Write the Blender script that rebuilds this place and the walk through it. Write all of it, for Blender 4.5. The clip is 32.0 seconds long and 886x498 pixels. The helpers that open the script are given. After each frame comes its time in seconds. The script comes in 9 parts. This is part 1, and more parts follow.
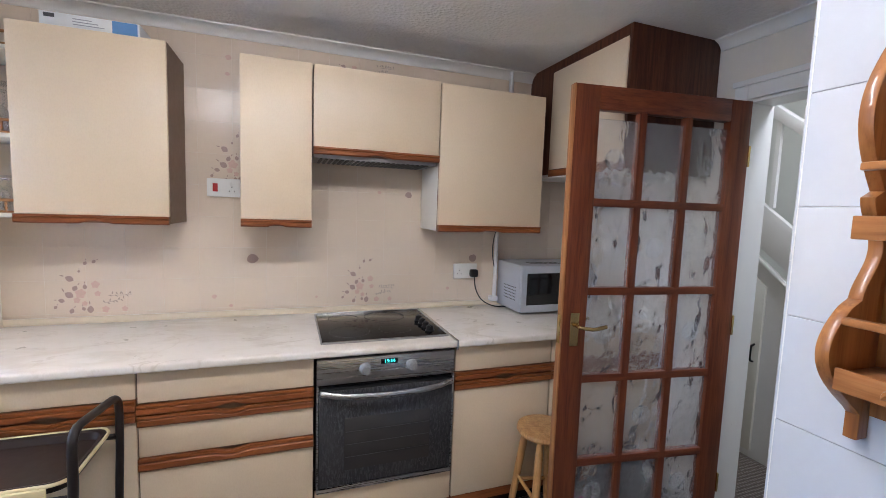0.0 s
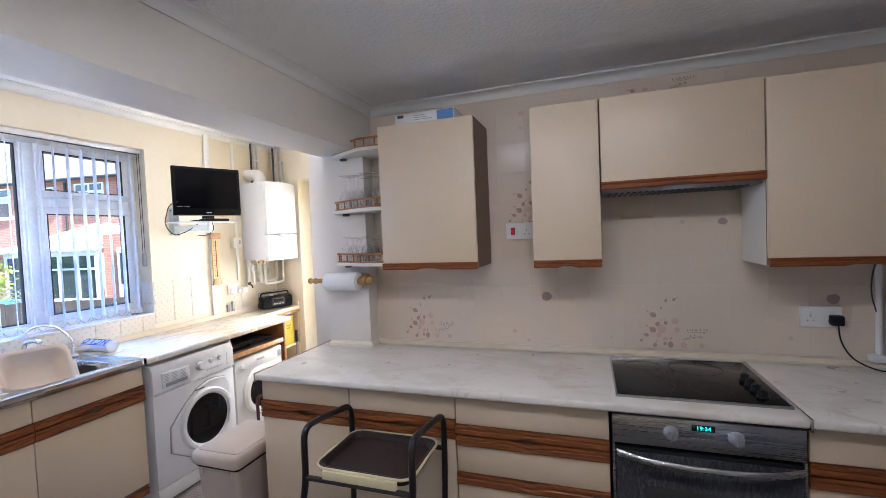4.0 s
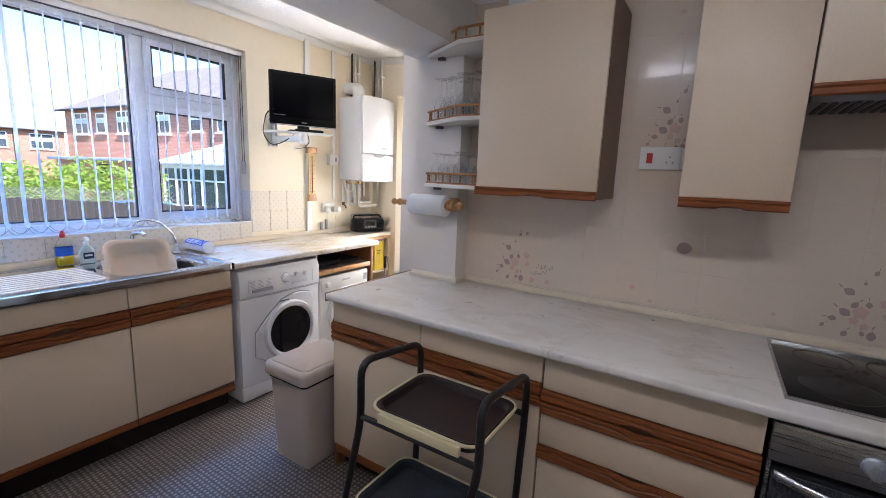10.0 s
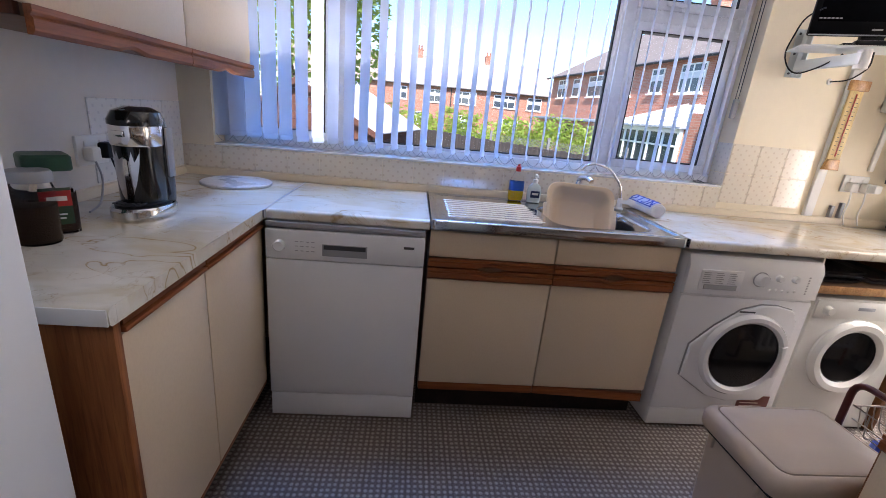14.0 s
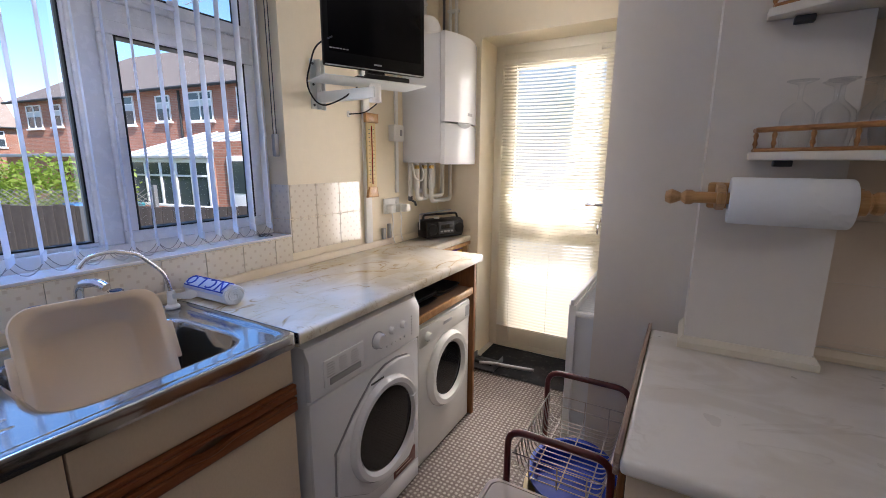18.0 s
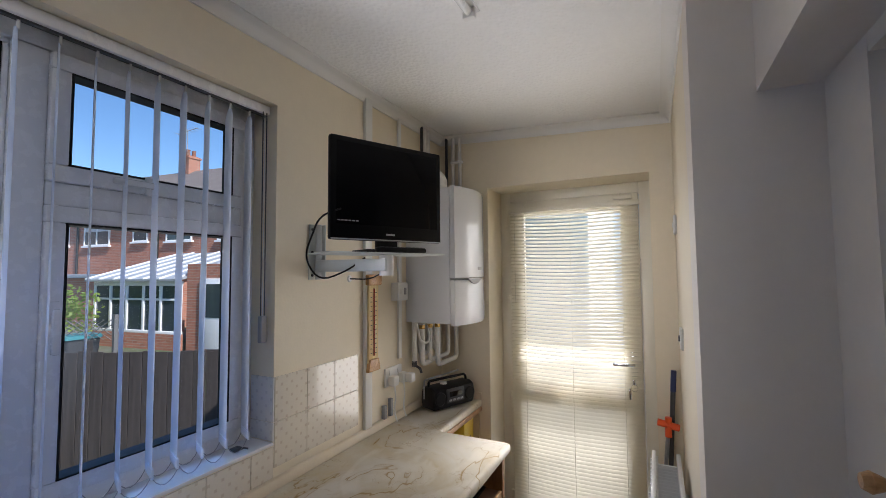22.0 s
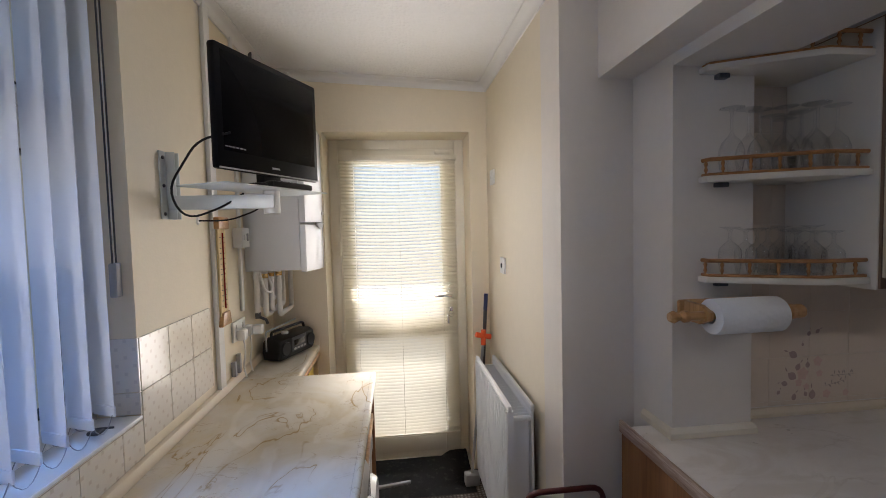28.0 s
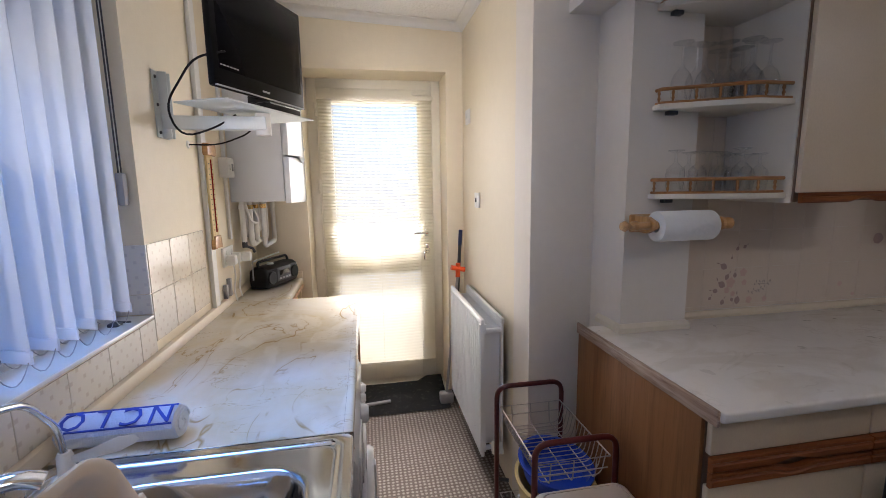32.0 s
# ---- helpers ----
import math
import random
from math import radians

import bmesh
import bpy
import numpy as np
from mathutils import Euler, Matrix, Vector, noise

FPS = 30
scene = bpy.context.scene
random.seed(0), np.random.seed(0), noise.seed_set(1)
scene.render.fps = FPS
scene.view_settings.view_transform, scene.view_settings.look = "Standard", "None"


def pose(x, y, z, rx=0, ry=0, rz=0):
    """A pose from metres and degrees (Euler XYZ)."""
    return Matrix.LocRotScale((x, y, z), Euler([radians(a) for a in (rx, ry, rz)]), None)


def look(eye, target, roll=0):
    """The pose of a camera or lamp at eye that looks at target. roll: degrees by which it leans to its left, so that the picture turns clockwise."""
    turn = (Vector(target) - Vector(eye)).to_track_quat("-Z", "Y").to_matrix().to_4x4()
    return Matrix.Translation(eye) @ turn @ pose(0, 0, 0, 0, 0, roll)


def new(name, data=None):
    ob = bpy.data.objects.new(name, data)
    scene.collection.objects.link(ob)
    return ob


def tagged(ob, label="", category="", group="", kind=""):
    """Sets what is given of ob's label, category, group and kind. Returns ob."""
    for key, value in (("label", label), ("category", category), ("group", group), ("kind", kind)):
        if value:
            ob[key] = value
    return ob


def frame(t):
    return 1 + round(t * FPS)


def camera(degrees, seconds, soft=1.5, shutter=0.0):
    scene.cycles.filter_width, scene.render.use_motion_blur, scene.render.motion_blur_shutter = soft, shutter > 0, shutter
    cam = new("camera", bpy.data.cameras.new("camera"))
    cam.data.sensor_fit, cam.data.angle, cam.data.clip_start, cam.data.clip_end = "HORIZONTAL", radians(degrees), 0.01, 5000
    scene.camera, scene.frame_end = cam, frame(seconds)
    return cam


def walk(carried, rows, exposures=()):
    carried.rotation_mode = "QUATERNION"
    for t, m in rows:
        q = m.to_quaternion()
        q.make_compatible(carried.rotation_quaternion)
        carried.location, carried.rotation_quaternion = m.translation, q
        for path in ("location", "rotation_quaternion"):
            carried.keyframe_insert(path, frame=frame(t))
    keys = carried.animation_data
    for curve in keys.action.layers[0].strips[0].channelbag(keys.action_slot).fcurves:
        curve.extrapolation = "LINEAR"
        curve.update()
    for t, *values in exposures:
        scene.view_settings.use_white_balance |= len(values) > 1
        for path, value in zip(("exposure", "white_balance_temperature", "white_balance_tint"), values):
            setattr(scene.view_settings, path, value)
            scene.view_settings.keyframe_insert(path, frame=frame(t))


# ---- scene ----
cam = camera(92.2, 32.0, 0.4)
PATH = [
    (0, (0.616, 0.247, 1.471), (1.291, 2.121, 1.29), 2.0),
    (0.5, (0.601, 0.231, 1.491), (1.293, 2.102, 1.341), 1.1),
    (1, (0.579, 0.213, 1.482), (1.167, 2.122, 1.375), 0.6),
    (1.5, (0.554, 0.188, 1.492), (0.95, 2.146, 1.399), -0.1),
    (2, (0.532, 0.199, 1.544), (0.707, 2.187, 1.408), -0.2),
    (2.5, (0.595, 0.255, 1.55), (0.436, 2.246, 1.441), -0.5),
    (3, (0.656, 0.292, 1.548), (0.167, 2.23, 1.467), -1.0),
    (3.5, (0.662, 0.305, 1.543), (0.009, 2.194, 1.468), -2.5),
    (5.5, (0.622, 0.293, 1.551), (0.199, 2.247, 1.494), 0.4),
    (6, (0.648, 0.312, 1.526), (0.468, 2.297, 1.357), 0.6),
    (6.5, (0.66, 0.323, 1.51), (0.56, 2.305, 1.261), 0.2),
    (7, (0.657, 0.32, 1.498), (0.59, 2.292, 1.175), -0.2),
    (7.5, (0.643, 0.313, 1.48), (0.603, 2.278, 1.109), 0.1),
    (8, (0.619, 0.308, 1.467), (0.597, 2.257, 1.023), 0.0),
    (8.5, (0.589, 0.314, 1.436), (0.587, 2.247, 0.921), 1.0),
    (9, (0.564, 0.375, 1.44), (0.229, 2.284, 0.946), -0.1),
    (9.5, (0.567, 0.519, 1.44), (-0.239, 2.314, 1.082), 1.3),
    (10, (0.523, 0.655, 1.441), (-0.53, 2.321, 1.104), 2.2),
    (10.5, (0.4, 0.768, 1.447), (-0.852, 2.298, 1.145), 5.4),
    (11, (0.32, 0.893, 1.451), (-1.259, 2.084, 1.153), 3.0),
    (11.5, (0.288, 1.006, 1.435), (-1.563, 1.706, 1.149), 2.8),
    (12, (0.24, 1.003, 1.414), (-1.72, 1.247, 1.104), 2.2),
    (12.5, (0.088, 0.973, 1.397), (-1.878, 1.148, 1.076), 5.1),
    (13, (-0.038, 0.93, 1.392), (-1.995, 1.08, 1.007), 5.1),
    (13.5, (-0.136, 0.916, 1.344), (-2.054, 1.023, 0.789), 5.6),
    (15.5, (-0.365, 0.987, 1.223), (-2.143, 1.6, 0.543), 1.7),
    (16, (-0.446, 1.09, 1.265), (-1.983, 2.298, 0.844), 3.2),
    (16.5, (-0.526, 1.168, 1.321), (-1.914, 2.551, 0.918), 1.7),
    (17, (-0.618, 1.275, 1.361), (-1.88, 2.777, 0.97), 1.3),
    (17.5, (-0.723, 1.313, 1.371), (-1.865, 2.91, 0.984), 1.5),
    (18, (-0.86, 1.259, 1.376), (-1.83, 2.963, 0.981), 0.3),
    (18.5, (-0.95, 1.238, 1.392), (-1.803, 3.0, 0.986), 0.9),
    (19, (-1.071, 1.314, 1.489), (-1.915, 3.116, 1.288), 0.1),
    (19.5, (-1.176, 1.422, 1.595), (-1.969, 3.259, 1.585), 0.6),
    (20, (-1.222, 1.438, 1.648), (-1.993, 3.283, 1.69), 0.0),
    (20.5, (-1.204, 1.439, 1.67), (-1.949, 3.294, 1.75), -0.5),
    (21, (-1.215, 1.403, 1.665), (-1.95, 3.26, 1.77), -0.6),
    (21.5, (-1.224, 1.376, 1.647), (-2.031, 3.202, 1.761), -0.5),
    (22, (-1.186, 1.481, 1.639), (-2.077, 3.268, 1.752), -0.5),
    (22.5, (-1.098, 1.619, 1.61), (-2.105, 3.344, 1.716), -0.5),
    (23, (-1.056, 1.718, 1.585), (-2.162, 3.383, 1.672), 0.5),
    (23.5, (-1.033, 1.759, 1.572), (-2.225, 3.364, 1.629), 1.6),
    (24, (-1.03, 1.763, 1.571), (-2.27, 3.332, 1.597), 1.6),
    (24.5, (-1.051, 1.711, 1.588), (-2.316, 3.26, 1.61), 0.9),
    (26.5, (-1.381, 1.414, 1.536), (-2.265, 3.207, 1.483), 0.5),
    (27, (-1.552, 1.518, 1.529), (-2.023, 3.461, 1.47), -2.2),
    (27.5, (-1.634, 1.435, 1.536), (-1.713, 3.432, 1.454), -1.3),
    (28, (-1.661, 1.293, 1.569), (-1.445, 3.278, 1.47), -1.4),
    (28.5, (-1.645, 1.226, 1.557), (-1.272, 3.188, 1.453), -1.1),
    (29, (-1.653, 1.182, 1.532), (-1.233, 3.134, 1.419), -1.3),
    (29.5, (-1.707, 1.16, 1.479), (-1.233, 3.088, 1.233), -2.6),
    (30, (-1.763, 1.136, 1.432), (-1.303, 3.042, 1.035), -2.5),
    (30.5, (-1.766, 1.131, 1.407), (-1.33, 3.005, 0.862), -1.7),
    (31, (-1.766, 1.126, 1.451), (-1.359, 3.026, 0.98), -1.2),
    (31.5, (-1.766, 1.113, 1.441), (-1.457, 3.072, 1.176), -1.4),
    (32, (-1.725, 1.136, 1.441), (-1.379, 3.085, 1.151), -0.9),
]
EXPOSURE = [(0.0, 2.9, 6000, 14), (1.0, 2.82, 5950, 14), (2.0, 2.55, 5880, 14), (3.0, 2.12, 5720, 14), (3.5, 2.12, 5720, 14), (5.5, 2.4, 5780, 15), (6.0, 2.56, 5850, 15), (7.0, 2.63, 5850, 15),
            (8.0, 2.65, 5850, 15), (9.0, 2.52, 5800, 15), (10.0, 1.7, 5750, 16), (11.0, 1.35, 5800, 18), (12.0, 1.32, 5950, 21), (13.0, 1.28, 6100, 21), (15.5, 1.1, 6300, 21), (17.0, 0.83, 6250, 20),
            (19.0, 0.7, 6150, 17), (20.0, 0.38, 6100, 16), (21.0, 0.3, 6050, 16), (22.5, -0.05, 5950, 14), (24.0, -0.03, 5950, 13), (24.5, -0.03, 5950, 13), (28.0, 0.3, 6150, 16), (30.0, 0.75, 6000, 18), (32.0, 0.75, 6150, 18)]
walk(cam, [(t, look(eye, target, roll)) for t, eye, target, roll in PATH], EXPOSURE)

# ---- world and light ----
world = bpy.data.worlds.new("sky")
scene.world = world
world.use_nodes = True
wn = world.node_tree.nodes
wl = world.node_tree.links
wn.clear()
SUN_DIR = Vector((0.72, -0.14, 0.72)).normalized()      # towards the sun
sky = wn.new("ShaderNodeTexSky")
sky.sky_type = "NISHITA"
sky.sun_disc = False
sky.sun_elevation = math.asin(SUN_DIR.z)
sky.sun_rotation = math.atan2(SUN_DIR.x, SUN_DIR.y)
sky.air_density, sky.dust_density, sky.ozone_density = 1.0, 0.15, 3.0
wbg = wn.new("ShaderNodeBackground")
wbg.inputs["Strength"].default_value = 0.15
wout = wn.new("ShaderNodeOutputWorld")
deep = wn.new("ShaderNodeHueSaturation")
deep.inputs["Saturation"].default_value = 1.12
wl.new(sky.outputs["Color"], deep.inputs["Color"])
wl.new(deep.outputs["Color"], wbg.inputs["Color"])
wl.new(wbg.outputs["Background"], wout.inputs["Surface"])

sun_data = bpy.data.lights.new("sun", "SUN")
sun_data.energy, sun_data.angle, sun_data.color = 5.0, radians(0.53), (1.0, 0.95, 0.87)
sun = new("sun", sun_data)
sun.matrix_world = look(SUN_DIR * 40, (0, 0, 0))


def area_light(name, m, w, h, watts, colour):
    """A rectangular area lamp of the given pose, size, watts and colour."""
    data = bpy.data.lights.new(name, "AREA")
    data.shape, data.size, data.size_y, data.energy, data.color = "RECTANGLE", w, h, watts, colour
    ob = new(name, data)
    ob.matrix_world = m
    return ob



def opening_portal(name, m, w, h):
    """Guides the sky's light through an opening."""
    ob = area_light(name, m, w, h, 1, (1, 1, 1))
    ob.data.cycles.is_portal = True
    return ob


opening_portal("window_portal", look((-2.60, 1.26, 1.65), (-1.0, 1.26, 1.65)), 2.6, 1.2)
opening_portal("door_portal", look((-1.65, 4.24, 1.1), (-1.65, 2.0, 1.1)), 0.8, 2.1)


def aimed_light(name, at, way, w, h, watts, spread, colour):
    """A share of the sky's light that comes in by an opening and goes one way."""
    ob = area_light(name, look(at, Vector(at) + Vector(way)), w, h, watts, colour)
    ob.data.spread = radians(spread)
    return ob


SKYLIGHT, WARMSKY = (0.82, 0.90, 1.0), (1.0, 0.94, 0.84)
aimed_light("window_daylight_down", (-2.385, 1.26, 1.70), (0.36, 0.001, -0.933), 2.4, 0.9, 3.4, 27, (0.16, 0.42, 1.0))
aimed_light("window_daylight_up", (-2.385, 1.26, 1.45), (0.5, 0.001, 0.86), 2.4, 0.7, 3.9, 60, WARMSKY)
aimed_light("window_daylight_north", (-2.385, 0.40, 1.65), (0.22, 0.975, 0.0), 0.6, 1.1, 2.1, 32, WARMSKY)
aimed_light("window_daylight_south", (-2.385, 1.90, 1.65), (0.78, -0.62, 0.0), 0.5, 1.1, 0.6, 40, SKYLIGHT)
aimed_light("window_daylight_east", (-2.385, 1.26, 1.65), (0.97, 0.25, 0.0), 2.2, 1.1, 0.55, 80, (0.66, 0.82, 1.0))
aimed_light("door_daylight_down", (-1.65, 4.07, 1.2), (0.001, -0.5, -0.86), 0.62, 1.6, 5.0, 50, WARMSKY)
aimed_light("door_daylight_up", (-1.65, 4.07, 1.1), (0.001, -0.5, 0.86), 0.62, 1.4, 2.7, 60, WARMSKY)
aimed_light("door_daylight_west", (-1.62, 4.07, 1.3), (-0.55, -0.83, 0.02), 0.62, 1.5, 1.7, 50, WARMSKY)
aimed_light("door_daylight_east", (-1.68, 4.07, 1.3), (0.50, -0.86, 0.0), 0.62, 1.5, 1.5, 60, WARMSKY)
area_light("kitchen_tube_light", look((0.55, 0.95, 2.236), (0.55, 0.951, 0.0)), 1.16, 0.05, 1.75, (1.0, 0.965, 0.93))
# unseen lamp added above the doorway head to brighten the hall
area_light("hall_daylight", look((2.98, 1.0, 2.6), (3.15, 1.95, 1.0)), 0.5, 0.5, 2.2, (0.93, 0.97, 1.0))

# ---- building helpers ----


def thing(name, at, label="", category="", group="", kind=""):
    """An Empty at a thing's base; its parts are built in world coordinates."""
    ob = new(name)
    ob.empty_display_size = 0.05
    ob.matrix_basis = Matrix.Translation(at)
    return tagged(ob, label, category, group, kind)


def finish(bm, m=None, smooth=None):
    if m is not None:
        bm.transform(m)
    bmesh.ops.recalc_face_normals(bm, faces=bm.faces)
    if smooth:
        for f in bm.faces:
            f.smooth = True
        for e in bm.edges:
            if len(e.link_faces) == 2 and e.calc_face_angle(0) > radians(smooth):
                e.smooth = False


def part(name, bm, material, parent, label="", m=None, smooth=35):
    """Links a bmesh as one mesh under a thing or a part; frees the bmesh."""
    finish(bm, m, smooth)
    me = bpy.data.meshes.new(name)
    bm.to_mesh(me)
    bm.free()
    me.materials.append(material)
    ob = new(name, me)
    if parent is not None:
        ob.parent = parent
        if parent.type == "EMPTY":
            ob.matrix_parent_inverse = parent.matrix_basis.inverted()
    if label:
        ob["label"] = label
    return ob


def solo(name, bm, material, label, category, group="", kind="", m=None, smooth=35):
    return tagged(part(name, bm, material, None, "", m, smooth), label, category, group, kind)


def B(*boxes, bevel=0.0, seg=2):
    """A bmesh of boxes (x0, x1, y0, y1, z0, z1), with rounded edges."""
    bm = bmesh.new()
    for x0, x1, y0, y1, z0, z1 in boxes:
        add_box(bm, x0, x1, y0, y1, z0, z1, bevel, seg)
    return bm


def add_box(bm, x0, x1, y0, y1, z0, z1, bevel=0.0, seg=2):
    vs = [bm.verts.new((x, y, z)) for z in (z0, z1) for y in (y0, y1) for x in (x0, x1)]
    fs = [bm.faces.new([vs[i] for i in q]) for q in ((0, 2, 3, 1), (4, 5, 7, 6), (0, 1, 5, 4), (2, 6, 7, 3), (0, 4, 6, 2), (1, 3, 7, 5))]
    if bevel > 0:
        es = list({e for f in fs for e in f.edges})
        bmesh.ops.bevel(bm, geom=es, offset=bevel, segments=seg, profile=0.5, affect="EDGES", clamp_overlap=True)
    return bm


def add_prism(bm, outline, axis, a, b, bevel=0.0, seg=2):
    """An outline of (u, v) pairs extruded from a to b along an axis."""
    def at(u, v, w):
        return {"x": (w, u, v), "y": (u, w, v), "z": (u, v, w)}[axis]
    lo = [bm.verts.new(at(u, v, a)) for u, v in outline]
    hi = [bm.verts.new(at(u, v, b)) for u, v in outline]
    n = len(outline)
    fs = [bm.faces.new(lo), bm.faces.new(hi)]
    fs += [bm.faces.new((lo[i], lo[(i + 1) % n], hi[(i + 1) % n], hi[i])) for i in range(n)]
    bmesh.ops.recalc_face_normals(bm, faces=fs)
    if bevel > 0:
        es = list({e for f in fs[:2] for e in f.edges})
        bmesh.ops.bevel(bm, geom=es, offset=bevel, segments=seg, profile=0.5, affect="EDGES", clamp_overlap=True)
    return bm


def P(outline, axis, a, b, bevel=0.0, seg=2):
    return add_prism(bmesh.new(), outline, axis, a, b, bevel, seg)


def add_lathe(bm, profile, n=24, m=None, axis="z", at=(0, 0, 0)):
    """A profile of (radius, height) turned about an axis through at."""
    rings = []
    turn = {"z": Matrix.Identity(3), "x": Euler((0, radians(90), 0)).to_matrix(), "y": Euler((radians(-90), 0, 0)).to_matrix()}[axis]
    for r, h in profile:
        ring = []
        for i in range(1 if r < 1e-6 else n):
            a = 2 * math.pi * i / n
            p = turn @ Vector((r * math.cos(a), r * math.sin(a), h)) + Vector(at)
            ring.append(bm.verts.new(m @ p if m is not None else p))
        rings.append(ring)
    for p, q in zip(rings, rings[1:]):
        if len(p) == 1 and len(q) == 1:
            continue
        for i in range(n):
            j = (i + 1) % n
            if len(p) == 1:
                bm.faces.new((p[0], q[i], q[j]))
            elif len(q) == 1:
                bm.faces.new((p[i], q[0], p[j]))
            else:
                bm.faces.new((p[i], q[i], q[j], p[j]))
    for ring in (rings[0], rings[-1]):
        if len(ring) > 2 and profile[0] != profile[-1]:
            bm.faces.new(ring)
    return bm


def L(profile, n=24, m=None, axis="z", at=(0, 0, 0)):
    return add_lathe(bmesh.new(), profile, n, m, axis, at)


def rounded(points, r, steps=5):
    """A polyline whose inner corners are rounded by the radius r."""
    pts = [Vector(p) for p in points]
    out = [pts[0]]
    for a, b, c in zip(pts, pts[1:], pts[2:]):
        d = min(r, (a - b).length * 0.49, (c - b).length * 0.49)
        p, q = b + (a - b).normalized() * d, b + (c - b).normalized() * d
        for i in range(steps + 1):
            t = i / steps
            out.append(p * (1 - t) ** 2 + b * 2 * t * (1 - t) + q * t * t)
    out.append(pts[-1])
    return out


def add_tube(bm, points, r, n=10, closed=False):
    """A round bar along a polyline."""
    pts = [Vector(p) for p in points]
    rings, last = [], None
    for i, p in enumerate(pts):
        if closed:
            way = (pts[(i + 1) % len(pts)] - pts[i - 1]).normalized()
        else:
            way = (pts[min(i + 1, len(pts) - 1)] - pts[max(i - 1, 0)]).normalized()
        if last is None:
            u = way.cross(Vector((0, 0, 1)) if abs(way.z) < 0.9 else Vector((1, 0, 0))).normalized()
        else:
            u = (last - way * last.dot(way)).normalized()
        last, v = u, way.cross(u)
        rings.append([bm.verts.new(p + r * (math.cos(2 * math.pi * k / n) * u + math.sin(2 * math.pi * k / n) * v)) for k in range(n)])
    pairs = list(zip(rings, rings[1:])) + ([(rings[-1], rings[0])] if closed else [])
    for a, b in pairs:
        for k in range(n):
            bm.faces.new((a[k], a[(k + 1) % n], b[(k + 1) % n], b[k]))
    if not closed:
        bm.faces.new(rings[0]), bm.faces.new(rings[-1])
    return bm


def T(points, r, n=10, round_by=0.0, closed=False):
    return add_tube(bmesh.new(), rounded(points, round_by) if round_by else points, r, n, closed)


def add_sweep(bm, outline, points, up=(0, 0, 1), flip=1):
    """A closed (across, up) outline swept along a level polyline with mitred corners."""
    pts = [Vector(p) for p in points]
    rings = []
    for i, p in enumerate(pts):
        a = (p - pts[i - 1]).normalized() if i else (pts[1] - p).normalized()
        b = (pts[i + 1] - p).normalized() if i + 1 < len(pts) else a
        n1, n2 = a.cross(Vector(up)), b.cross(Vector(up))
        side = (n1 + n2).normalized()
        side = side / max(0.2, side.dot(n1)) * flip
        rings.append([bm.verts.new(p + side * u + Vector(up) * v) for u, v in outline])
    n = len(outline)
    for r1, r2 in zip(rings, rings[1:]):
        for k in range(n):
            bm.faces.new((r1[k], r1[(k + 1) % n], r2[(k + 1) % n], r2[k]))
    bm.faces.new(rings[0]), bm.faces.new(rings[-1])
    return bm


def add_loft(bm, rings, caps=True):
    rows = [[bm.verts.new(p) for p in ring] for ring in rings]
    n = len(rows[0])
    for a, b in zip(rows, rows[1:]):
        for k in range(n):
            bm.faces.new((a[k], a[(k + 1) % n], b[(k + 1) % n], b[k]))
    if caps:
        bm.faces.new(rows[0]), bm.faces.new(rows[-1])
    return bm


def round_rect(x0, x1, y0, y1, r, steps=5):
    out = []
    for cx, cy, a0 in ((x1 - r, y1 - r, 0), (x0 + r, y1 - r, 90), (x0 + r, y0 + r, 180), (x1 - r, y0 + r, 270)):
        for i in range(steps + 1):
            a = radians(a0 + 90 * i / steps)
            out.append((cx + r * math.cos(a), cy + r * math.sin(a)))
    return out


def lettering(name, text, size, m, material, parent, depth=0.0006, label=""):
    """Raised print in the built-in font."""
    cu = bpy.data.curves.new(name, "FONT")
    cu.body, cu.size, cu.extrude, cu.align_x, cu.align_y = text, size, depth, "CENTER", "CENTER"
    cu.resolution_u = 2
    tmp = bpy.data.objects.new(name, cu)
    scene.collection.objects.link(tmp)
    me = bpy.data.meshes.new_from_object(tmp.evaluated_get(bpy.context.evaluated_depsgraph_get()))
    bpy.data.objects.remove(tmp)
    bpy.data.curves.remove(cu)
    me.transform(m)
    me.materials.clear()
    me.materials.append(material)
    ob = new(name, me)
    if parent is not None:
        ob.parent = parent
        if parent.type == "EMPTY":
            ob.matrix_parent_inverse = parent.matrix_basis.inverted()
    if label:
        ob["label"] = label
    return ob


# ---- materials ----


